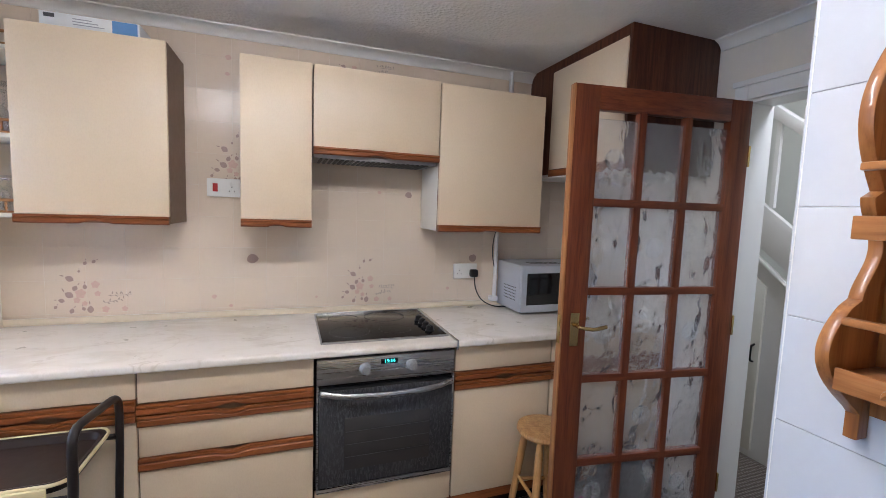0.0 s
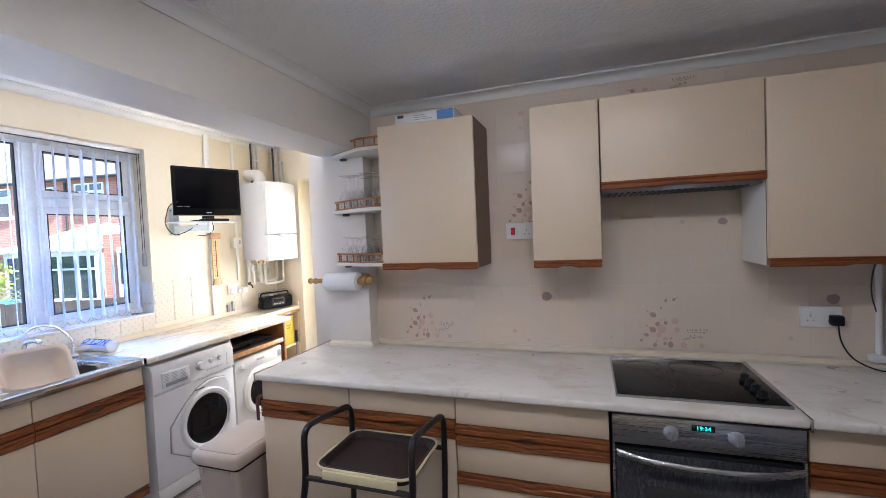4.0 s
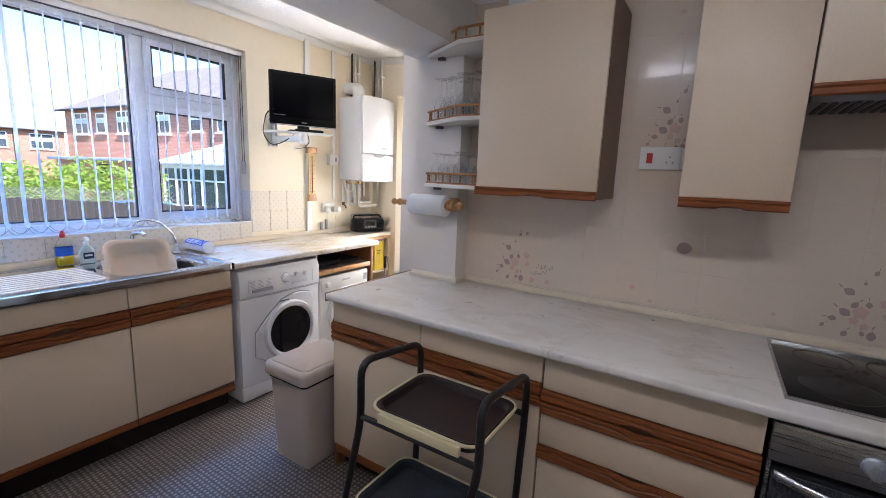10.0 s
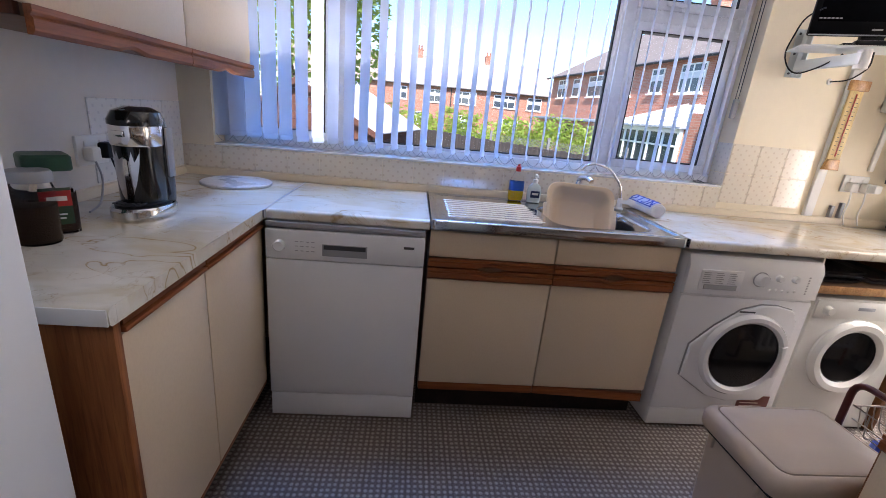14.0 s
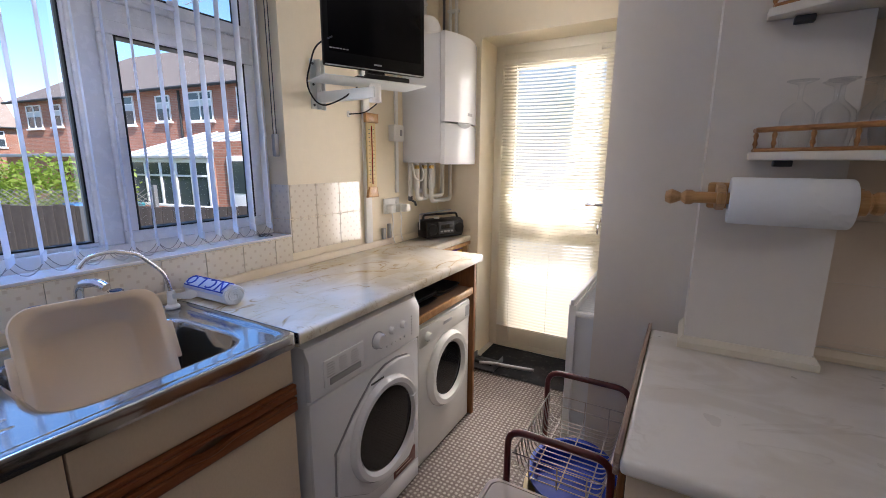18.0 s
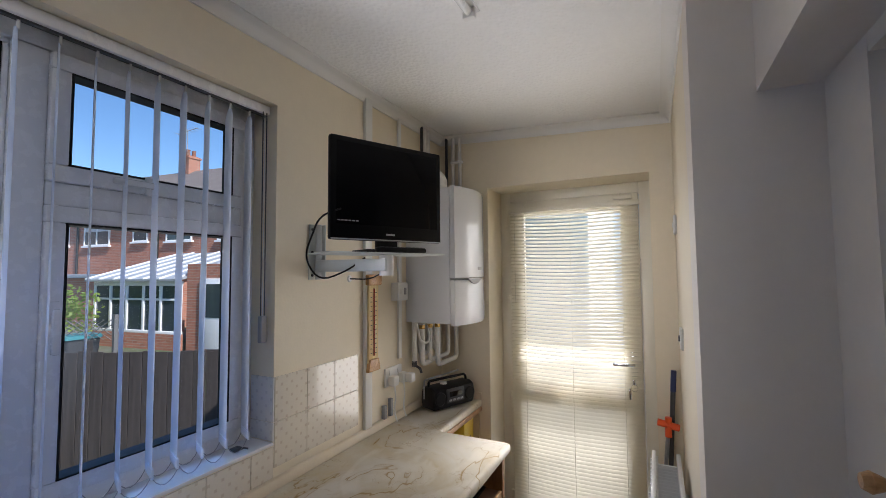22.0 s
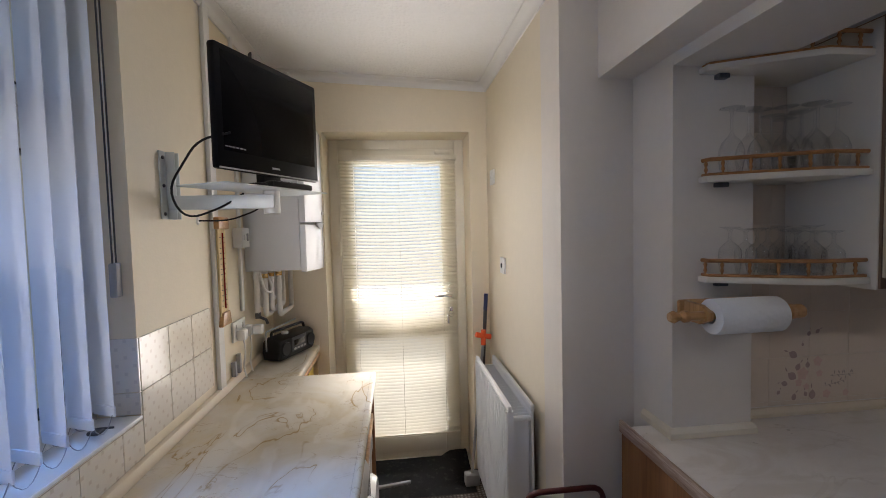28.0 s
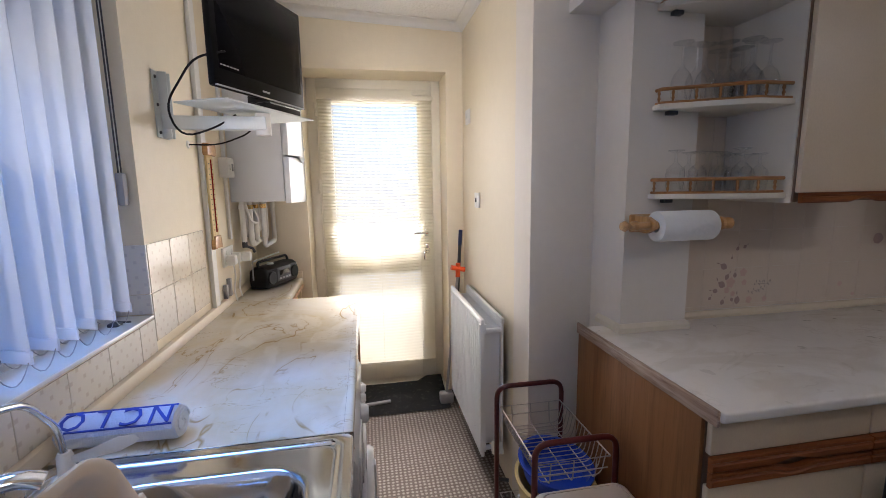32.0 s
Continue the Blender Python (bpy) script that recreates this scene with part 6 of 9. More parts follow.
# rolled towel with woven letters
k = Mat("white_terry", (0.78, 0.78, 0.80), 0.95, spec=0.1)
k.bump(k.noise(260, 3), 0.8, 0.003)
M_TERRY = k.mat
k = Mat("blue_terry", (0.60, 0.66, 0.84), 0.95, spec=0.1)
k.bump(k.noise(260, 3), 0.8, 0.003)
M_TERRYB = k.mat
tw = thing("rolled_towel", (-2.27, 2.10, ZT), "rolled white towel with blue woven letters on the worktop", "towel")
RA = [(0.040 + 0.002 * math.sin(3 * a), 0.034 + 0.0015 * math.cos(5 * a), a) for a in [2 * math.pi * i / 28 for i in range(28)]]
TCX0, TCX1, TCY, TCZ = -2.375, -2.145, 2.105, ZT + 0.036
part("roll", add_loft(bmesh.new(), [[(x, TCY + rx * s_ * math.cos(a), TCZ + rz * s_ * math.sin(a) + dz_) for rx, rz, a in RA] for x, s_, dz_ in ((TCX0, 0.86, 0), (TCX0 + 0.006, 0.97, 0), (-2.30, 1.0, 0.001), (-2.22, 0.99, 0.002), (TCX1 - 0.006, 1.0, 0.001), (TCX1, 0.9, 0))]), M_TERRY, tw)
strip = bmesh.new()
srows = []
for x in (TCX0 + 0.004, -2.30, -2.22, TCX1 - 0.004):
    srows.append([strip.verts.new((x, TCY + 0.0425 * math.cos(radians(a)), TCZ + 0.0368 * math.sin(radians(a)) + 0.0012)) for a in range(75, 176, 12)])
for ra, rb in zip(srows, srows[1:]):
    for i in range(len(ra) - 1):
        strip.faces.new((ra[i], rb[i], rb[i + 1], ra[i + 1]))
part("pale_band", strip, M_TERRYB, tw, "pale blue woven band")
sp = T([(TCX1 + 0.0015, TCY + (0.034 - 0.0022 * i) * math.cos(i * 0.6), TCZ + (0.029 - 0.0018 * i) * math.sin(i * 0.6)) for i in range(15)], 0.0022, 6)
part("roll_end", sp, M_TERRY, tw)
for i, chh in enumerate("NCLO"):
    ang = 118
    lm = Matrix.Translation((TCX1 - 0.03 - i * 0.056, TCY + 0.0432 * math.cos(radians(ang)), TCZ + 0.0375 * math.sin(radians(ang)) + 0.002)) @ Matrix.Rotation(radians(180), 4, "Z") @ Matrix.Rotation(radians(-28), 4, "X")
    lettering("letter", chh, 0.062, lm, plain("navy_terry", (0.05, 0.09, 0.50), 0.95), tw, 0.001)

for ang in (84, 152):
    part("stripe", T([(x, TCY + 0.043 * math.cos(radians(ang)), TCZ + 0.0375 * math.sin(radians(ang)) + 0.001) for x in (TCX0 + 0.006, -2.30, -2.22, TCX1 - 0.006)], 0.0022, 6), plain("navy_terry_stripe", (0.05, 0.09, 0.50), 0.95), tw, "blue woven stripe")

# ---- dishwasher ----
dwx = -1.755
dw = thing("dishwasher", (-2.08, 0.685, 0), "white freestanding dishwasher under the worktop", "dishwasher")
part("body", B((XW + 0.05, dwx - 0.03, 0.392, 0.985, 0.0, 0.842), bevel=0.003), M_ENAMEL, dw)
dd = part("door", B((dwx - 0.03, dwx, 0.392, 0.985, 0.125, 0.715), bevel=0.004), M_ENAMEL, dw)
part("kick_plate", B((dwx - 0.032, dwx - 0.004, 0.394, 0.983, 0.012, 0.120), bevel=0.003), M_ENAMEL, dw)
cpnl = part("control_panel", B((dwx - 0.03, dwx + 0.002, 0.392, 0.985, 0.718, 0.832), bevel=0.004), M_ENAMEL, dw)
part("handle_recess", B((dwx + 0.0005, dwx + 0.003, 0.60, 0.768, 0.738, 0.785), bevel=0.001), M_GREY, cpnl, "grey recessed grip")
# dark strip paints the shade under the grip's upper edge; the plate is flat
part("recess_shadow", B((dwx + 0.0025, dwx + 0.0036, 0.606, 0.762, 0.765, 0.782)), M_DARKGREY, cpnl)
part("knob", L([(0, 0.022), (0.018, 0.022), (0.021, 0.018), (0.022, 0), (0, 0)], 20, axis="x", at=(dwx + 0.002, 0.445, 0.772)), M_ENAMEL, cpnl)
for i in range(4):
    for j in range(3):
        part("indicator_mark", B((dwx + 0.0015, dwx + 0.0026, 0.50 + i * 0.02, 0.512 + i * 0.02, 0.752 + j * 0.018, 0.7545 + j * 0.018)), M_GREY, cpnl)
part("badge", B((dwx + 0.0015, dwx + 0.0028, 0.905, 0.945, 0.786, 0.796), bevel=0.0004), M_DARKGREY, cpnl, "dark oval maker's badge")
part("top_rail", B((XW + 0.05, dwx - 0.004, 0.394, 0.983, 0.842, 0.858)), M_GREY, dw)


# ---- washing machine and dryer ----
def porthole(parent, cx, y, z, r, m_ring, m_glass, depth=0.02, g=0.70):
    """Round door on a front that faces +x."""
    ring = part("door_ring", L([(r * g, 0.0), (r * g, depth * 0.5), (r * (g * 0.7 + 0.3), depth), (r * (g * 0.25 + 0.75), depth), (r, depth * 0.35), (r, 0.0), (r * g, 0.0)], 44, axis="x", at=(cx, y, z)), m_ring, parent)
    part("seal", L([(r * (g - 0.12), -0.03), (r * (g - 0.07), 0.004), (r * g, depth * 0.45), (r * (g + 0.02), 0.0)], 44, axis="x", at=(cx, y, z)), M_GREY, ring)
    part("drum_glass", L([(0, -0.05), (r * 0.3, -0.045), (r * (g - 0.14), -0.015), (r * (g - 0.02), depth * 0.5), (r * (g - 0.01), depth * 0.4)], 44, axis="x", at=(cx, y, z)), m_glass, ring, "dark bowl glass")
    return ring


k = Mat("dark_bowl_glass", (0.008, 0.008, 0.009), 0.06, spec=0.3)
M_BOWLGLASS = k.mat
wm = thing("washing_machine", (-2.08, 2.365, 0), "white front-loading washing machine under the worktop", "washing machine")
wx = -1.772
part("cabinet", B((XW + 0.08, wx - 0.012, 2.065, 2.662, 0.012, 0.842), bevel=0.008), M_ENAMEL, wm)
cpl = part("control_panel", P([(wx - 0.02, 0.665), (wx + 0.004, 0.675), (wx + 0.004, 0.80), (wx - 0.012, 0.832), (wx - 0.02, 0.835)], "y", 2.066, 2.661, 0.003), M_ENAMEL, wm)
part("kick_panel", B((wx - 0.02, wx - 0.006, 2.068, 2.659, 0.014, 0.10), bevel=0.003), M_ENAMEL, wm)
part("front_panel", B((wx - 0.02, wx - 0.004, 2.067, 2.660, 0.103, 0.662), bevel=0.004), M_ENAMEL, wm)
SURR = [(2.30, 0.188), (2.40, 0.166), (2.56, 0.176), (2.602, 0.22), (2.605, 0.57), (2.575, 0.625), (2.50, 0.641), (2.43, 0.640), (2.35, 0.615), (2.25, 0.535), (2.16, 0.44), (2.155, 0.285)]
# shadow gap painted: a grey plate slightly larger than the surround
part("door_gap", P([(2.385 + (a - 2.385) * 1.012, 0.40 + (b - 0.40) * 1.011) for a, b in SURR], "x", wx - 0.0042, wx - 0.0015), M_GREY, wm, "grey plate drawn as the shadow gap round the door")
ds_ = part("door_surround", P(SURR, "x", wx - 0.0012, wx + 0.016, 0.007, 3), M_ENAMEL, wm)
porthole(ds_, wx + 0.016, 2.405, 0.405, 0.197, M_ENAMEL, M_BOWLGLASS, 0.022, 0.80)
part("badge", B((wx + 0.0155, wx + 0.0168, 2.33, 2.40, 0.606, 0.613)), M_DARKGREY, ds_)
part("door_grip", P([(2.548, 0.31), (2.580, 0.33), (2.588, 0.40), (2.580, 0.47), (2.556, 0.46), (2.566, 0.40)], "x", wx + 0.020, wx + 0.044, 0.005), M_ENAMEL, ds_)
part("drawer", B((wx + 0.003, wx + 0.010, 2.12, 2.305, 0.695, 0.785), bevel=0.004), M_ENAMEL, cpl)
part("drawer_grip", B((wx + 0.009, wx + 0.014, 2.14, 2.285, 0.70, 0.722), bevel=0.003), M_GREY, cpl)
for i in range(3):
    for j in range(6):
        part("programme_print", B((wx + 0.0098, wx + 0.0106, 2.13 + i * 0.055, 2.165 + i * 0.055 - 0.006 * (j % 2), 0.728 + j * 0.0085, 0.7305 + j * 0.0085)), M_GREY, cpl)
part("programme_knob", L([(0, 0.026), (0.022, 0.026), (0.027, 0.02), (0.029, 0), (0, 0)], 26, axis="x", at=(wx + 0.003, 2.385, 0.755)), M_ENAMEL, cpl)
part("knob_ring", L([(0.029, 0.0), (0.033, 0.0), (0.033, 0.004), (0.029, 0.004), (0.029, 0)], 26, axis="x", at=(wx + 0.003, 2.385, 0.755)), M_SILVER, cpl, "silver ring")
for y in (2.465, 2.535):
    part("dial", L([(0, 0.018), (0.011, 0.018), (0.014, 0.012), (0.015, 0), (0, 0)], 18, axis="x", at=(wx + 0.003, y, 0.765)), M_ENAMEL, cpl)
for i in range(5):
    part("button", L([(0, 0.006), (0.005, 0.006), (0.006, 0), (0, 0)], 10, axis="x", at=(wx + 0.003, 2.44 + i * 0.028, 0.71)), M_ENAMEL, cpl)
for j in range(7):
    part("indicator", B((wx + 0.003, wx + 0.0045, 2.598, 2.606, 0.70 + j * 0.012, 0.706 + j * 0.012)), M_GREY, cpl)
part("rating_label", B((wx - 0.0045, wx - 0.0025, 2.475, 2.63, 0.115, 0.185), bevel=0.0003), plain("dark_red_label", (0.12, 0.018, 0.012), 0.35), wm, "dark red sticker")
for j in range(3):
    part("label_print", B((wx - 0.0027, wx - 0.0018, 2.49, 2.60 - 0.02 * j, 0.13 + j * 0.016, 0.134 + j * 0.016)), plain("pale_print", (0.65, 0.5, 0.4), 0.5), wm)
for fy in (2.11, 2.62):
    part("foot", L([(0, 0), (0.018, 0), (0.018, 0.013), (0, 0.013)], 12, at=(wx - 0.06, fy, 0)), M_RUBBER, wm)

td = thing("tumble_dryer", (-2.05, 2.945, 0), "small ivory tumble dryer under a shelf", "tumble dryer")
tx = -1.80
part("cabinet", B((XW + 0.10, tx, 2.70, 3.195, 0.010, 0.682), bevel=0.008), M_ENAMEL2, td)
part("control_strip", B((tx + 0.0003, tx + 0.005, 2.708, 3.187, 0.585, 0.672), bevel=0.002), M_ENAMEL2, td)
porthole(td, tx + 0.002, 2.945, 0.40, 0.185, M_ENAMEL2, M_BOWLGLASS, 0.03)
part("timer_knob", L([(0, 0.022), (0.016, 0.022), (0.022, 0.006), (0.022, 0), (0, 0)], 18, axis="x", at=(tx + 0.005, 2.765, 0.625)), M_ENAMEL2, td)
part("badge", B((tx + 0.004, tx + 0.0062, 2.91, 2.99, 0.63, 0.645), bevel=0.0004), M_SILVER, td)
part("sticker", B((tx + 0.004, tx + 0.0062, 3.14, 3.18, 0.60, 0.655)), M_GREY, td)
fs = thing("shelf_over_dryer", (-2.05, 2.95, 0.70), "oak edged shelf between dryer and worktop", "shelf")
part("board", B((XW + 0.02, -1.80, 2.675, 3.214, 0.705, 0.735)), M_CARCASS, fs)
part("edge", B((-1.80, -1.788, 2.675, 3.214, 0.702, 0.738), bevel=0.003), M_PINE_X, fs, "pale oak edge")
part("side_post", B((XW + 0.02, -1.80, 2.665, 2.674, 0.0, ZT - 0.04)), M_PALE, fs)
ep = solo("end_panel", B((XW + 0.02, -1.785, 3.215, 3.240, 0.0, ZT - 0.039), bevel=0.002), M_OAK_PANEL, "oak veneered end panel beside the dryer", "end panel")
M_TRAYGREY = plain("grey_baking_tray", (0.16, 0.16, 0.17), 0.35, 0.6)
M_TRAYDARK = plain("dark_baking_tray", (0.03, 0.03, 0.032), 0.4, 0.3)
random.seed(3)
for i, (y0_, y1_, m_) in enumerate(((2.72, 2.93, M_TRAYDARK), (2.73, 2.95, M_TRAYGREY), (2.715, 2.94, M_TRAYDARK), (2.97, 3.17, M_TRAYGREY), (2.96, 3.16, M_TRAYDARK))):
    zz = 0.7365 + (i % 3) * 0.019
    xo = -1.83 - 0.015 * (i % 2)
    rr = [[(x, y, z) for x, y in round_rect(xo - 0.32 + q, xo - q, y0_ + q, y1_ - q, 0.025, 4)] for q, z in ((0.018, zz), (0.0, zz + 0.016), (0.004, zz + 0.017), (0.02, zz + 0.003))]
    solo("baking_tray", add_loft(bmesh.new(), rr), m_, "stacked metal baking tray on the shelf", "tray", "stacked trays")

# ---- open shelves by the back door ----
os_ = thing("open_shelf_unit", (-2.27, 3.62, 0), "open pale shelf unit under the narrow worktop", "shelf unit")
M_SHELFWOOD = plain("cream_painted_board", (0.74, 0.63, 0.42), 0.5)
part("side", B((XW + 0.01, -2.15, 3.352, 3.37, 0.0, ZT - 0.051)), M_SHELFWOOD, os_)
part("side", B((XW + 0.01, -2.15, 3.868, YD - 0.003, 0.0, ZT - 0.051)), M_SHELFWOOD, os_)
for z in (0.10, 0.50):
    part("shelf", B((XW + 0.01, -2.15, 3.371, 3.867, z, z + 0.018)), M_SHELFWOOD, os_)
part("front_edge", B((-2.149, -2.135, 3.352, YD - 0.003, ZT - 0.075, ZT - 0.051), bevel=0.003), M_PINE_X, os_)
part("base_strip", B((-2.165, -2.151, 3.371, 3.867, 0.0, 0.099)), M_PINE_X, os_)
yb = thing("yellow_box", (-2.24, 3.77, 0.518), "tall yellow and purple cleaning powder box", "box")
part("carton", B((-2.33, -2.165, 3.69, 3.82, 0.5185, 0.83), bevel=0.002), plain("yellow_card", (0.78, 0.55, 0.02), 0.45), yb)
part("purple_top", B((-2.331, -2.164, 3.689, 3.821, 0.80, 0.832), bevel=0.002), plain("purple_print", (0.16, 0.04, 0.22), 0.45), yb, "purple printed top")
for j in range(2):
    part("text_bar", B((-2.165, -2.1645, 3.72, 3.78 - 0.012 * j, 0.705 - j * 0.025, 0.715 - j * 0.025)), plain("brown_print", (0.25, 0.15, 0.02), 0.5), yb)
gc = thing("green_carton", (-2.25, 3.62, 0.518), "green and white carton on the open shelf", "box")
part("carton", B((-2.31, -2.175, 3.58, 3.665, 0.5185, 0.70), bevel=0.002), plain("green_card", (0.04, 0.22, 0.08), 0.45), gc)
part("white_panel", B((-2.1755, -2.1735, 3.587, 3.658, 0.55, 0.63)), M_WPLASTIC, gc)
sbt = thing("spray_bottle", (-2.25, 3.48, 0.518), "pale cleaner bottle with a yellow label", "bottle")
part("bottle", L([(0, 0), (0.034, 0), (0.036, 0.01), (0.036, 0.12), (0.015, 0.15), (0.013, 0.165), (0, 0.166)], 18, at=(-2.25, 3.48, 0.5185)), M_WPLASTIC, sbt)
part("label", L([(0.0365, 0.03), (0.0368, 0.03), (0.0368, 0.10), (0.0365, 0.10)], 18, at=(-2.25, 3.48, 0.5185)), plain("lime_label", (0.45, 0.55, 0.03), 0.4), sbt)
part("cap", L([(0, 0.166), (0.016, 0.166), (0.016, 0.19), (0, 0.191)], 14, at=(-2.25, 3.48, 0.5185)), plain("blue_cap", (0.05, 0.15, 0.5), 0.4), sbt)
wbg_ = solo("plastic_tub", L([(0, 0.0), (0.05, 0.0), (0.056, 0.02), (0.06, 0.085), (0.055, 0.10), (0, 0.102)], 20, at=(-2.23, 3.50, 0.1185)), M_WPLASTIC, "white plastic tub on the lowest shelf", "tub")

solo("back_strip", B((XW + 0.024, -2.137, YD - 0.016, YD - 0.003, ZT - 0.0115, ZT + 0.03), bevel=0.003), M_CPLASTIC, "cream plastic sealing strip at the door wall", "sealing strip")

# ---- portable radio ----
rd = thing("portable_radio", (-2.27, 3.58, ZT), "black portable radio cassette player with a carrying handle", "radio")
RM = Matrix.Translation((-2.262, 3.692, ZT - 0.0055)) @ Matrix.Rotation(radians(67), 4, "Z") @ Matrix.Scale(0.92, 4)
bm = P([(-0.055, 0.006), (0.05, 0.006), (0.062, 0.03), (0.066, 0.075), (0.058, 0.118), (0.03, 0.135), (-0.035, 0.135), (-0.06, 0.11), (-0.066, 0.05)], "x", -0.165, 0.165, 0.014, 3)
bm.transform(Matrix.Scale(-1, 4, (0, 1, 0)))
part("body", bm, M_BLACK, rd, m=RM)
part("front_panel", B((-0.07, 0.07, -0.070, -0.060, 0.035, 0.118), bevel=0.004), M_DARKGREY, rd, "dark grey control front", m=RM)
for x in (-0.118, 0.118):
    part("speaker", L([(0, 0.004), (0.036, 0.004), (0.040, 0.0), (0.04, -0.004)], 24, Matrix.Translation((x, -0.067, 0.068)) @ Matrix.Rotation(radians(90), 4, "X")), M_BLACK, rd, m=RM)
for i in range(4):
    part("button", B((-0.055 + i * 0.03, -0.034 + i * 0.03, -0.0735, -0.069, 0.045, 0.056), bevel=0.001), M_SILVER, rd, m=RM)
part("cassette_window", B((-0.05, 0.05, -0.0725, -0.069, 0.07, 0.10), bevel=0.001), M_BLACKGLOSS, rd, m=RM)
part("handle", T([(-0.15, 0.0, 0.12), (-0.15, 0.01, 0.165), (0.15, 0.01, 0.165), (0.15, 0.0, 0.12)], 0.008, 10, 0.03), M_BLACK, rd, m=RM)
part("aerial", T([(-0.165, 0.03, 0.06), (-0.165, 0.03, 0.17), (0.13, 0.05, 0.185)], 0.005, 8, 0.01), M_SILVER, rd, "folded telescopic aerial", m=RM)
part("top_dial", L([(0, 0), (0.02, 0), (0.02, 0.014), (0, 0.015)], 18, at=(-0.04, 0.0, 0.134)), M_WPLASTIC, rd, "white tuning dial", m=RM)

# ---- boiler, flue and pipes ----
bo = thing("gas_boiler", (-2.23, 3.62, 1.345), "white wall-hung gas boiler with curved front", "boiler")
by0, by1, bz0, bz1 = 3.458, 3.868, 1.372, 2.090
part("back_case", B((XW + 0.002, -2.135, by0, by1, bz0 + 0.006, bz1 - 0.004), bevel=0.004), plain("grey_white_case", (0.70, 0.71, 0.73), 0.35), bo)
NSEG = 14


def bowed(z0_, z1_, dip=0.0):
    pts = [(-2.132, by1), (-2.132, by0)] + [(-2.105 + 0.045 * math.sin(math.pi * i / NSEG), by0 + (by1 - by0) * i / NSEG) for i in range(NSEG + 1)]
    return P(pts, "z", z0_, z1_, 0.006)


M_BOILER = plain("satin_white_case", (0.79, 0.80, 0.82), 0.11, spots=0.03)
part("upper_front", bowed(1.612, bz1 + 0.004), M_BOILER, bo)
part("lower_front", bowed(bz0 - 0.004, 1.604), M_BOILER, bo)
part("badge", B((-2.0635, -2.058, 3.66, 3.72, 1.655, 1.672), bevel=0.001), M_GREY, bo)
# grip recess not cut out: its shade is a thin grey crescent
part("grip", P([(3.53 + 0.19 * i / 12, 1.612 - 0.002 - 0.030 * math.sin(math.pi * i / 12)) for i in range(13)] , "x", -2.068, -2.0585, 0.001), M_GREY, bo, "grey crescent painted as the shade in the grip")
fl = thing("boiler_flue", (-2.25, 3.56, 2.085), "white boiler flue elbow above the case", "flue")
part("elbow", T([(-2.25, 3.56, 2.086), (-2.25, 3.56, 2.165), (XW - 0.02, 3.56, 2.185)], 0.052, 20, 0.07), M_WPLASTIC, fl)
part("collar", L([(0.053, 0), (0.062, 0), (0.062, 0.02), (0.053, 0.024)], 24, at=(-2.25, 3.56, 2.086)), M_WPLASTIC, fl)
M_PIPE = plain("white_painted_copper", (0.72, 0.70, 0.66), 0.4)
ps = thing("boiler_pipes", (-2.36, 3.6, 0.95), "white painted copper pipes under the boiler", "pipes")
PIPE_RUNS = [[(-2.35, 3.465, bz0 + 0.006), (-2.35, 3.465, 1.17)],
             [(-2.32, 3.495, bz0 + 0.006), (-2.32, 3.495, 1.155), (-2.32, 3.60, 1.155), (-2.32, 3.60, 1.18)],
             [(-2.35, 3.525, bz0 + 0.006), (-2.35, 3.525, 1.20), (-2.35, 3.60, 1.20), (-2.35, 3.60, bz0 + 0.006)],
             [(-2.31, 3.565, bz0 + 0.006), (-2.31, 3.565, 1.165), (-2.31, 3.79, 1.165), (-2.31, 3.79, bz0 + 0.006)],
             [(-2.33, 3.645, bz0 + 0.006), (-2.33, 3.645, 1.215), (-2.33, 3.71, 1.215), (-2.33, 3.71, bz0 + 0.006)],
             [(-2.28, 3.60, bz0 + 0.006), (-2.28, 3.60, 1.135), (-2.28, 3.845, 1.135), (-2.28, 3.845, bz0 + 0.006)]]
for i, pts in enumerate(PIPE_RUNS):
    part("pipe", T(pts, 0.0135, 12, 0.03), M_PIPE, ps)
    for p in (pts[0],):
        part("nut", L([(0.0, 0), (0.017, 0), (0.017, 0.02), (0.0, 0.02)], 6, at=(p[0], p[1], bz0 - 0.03)), M_BRASS if i % 2 else M_PIPE, ps)
part("stop_tap", add_tube(L([(0, 0), (0.013, 0), (0.014, 0.03), (0, 0.03)], 10, at=(-2.35, 3.465, 1.145)), [(-2.35, 3.465, 1.155), (-2.31, 3.455, 1.14), (-2.30, 3.45, 1.12)], 0.007, 8), M_DARKGREY, ps, "dark stop tap")
part("drain_hose", T([(-2.33, 3.455, bz0), (-2.31, 3.46, 1.28), (-2.29, 3.50, 1.265), (-2.30, 3.545, 1.30), (-2.33, 3.55, bz0)], 0.006, 8, 0.04), M_WPLASTIC, ps)
pu = thing("ceiling_pipes", (-2.36, 3.75, 2.09), "painted and dark pipes rising to the ceiling corner", "pipes")
for x, y, m_, r in ((-2.375, 3.60, M_DARKGREY, 0.009), (-2.375, 3.635, M_PIPE, 0.011), (-2.375, 3.68, M_PIPE, 0.011), (-2.345, 3.865, M_DARKGREY, 0.009), (-2.30, 3.868, M_PIPE, 0.011), (-2.255, 3.868, M_PIPE, 0.011)):
    part("pipe", T([(x, y, 1.95), (x, y, ZU - 0.001)], r, 10), m_, pu)
for z in (2.32,):
    part("clip", B((XW + 0.002, -2.362, 3.62, 3.695, z, z + 0.015), bevel=0.002), M_WPLASTIC, pu)
    part("clip", B((-2.315, -2.24, 3.855, YD - 0.002, z, z + 0.015), bevel=0.002), M_WPLASTIC, pu)

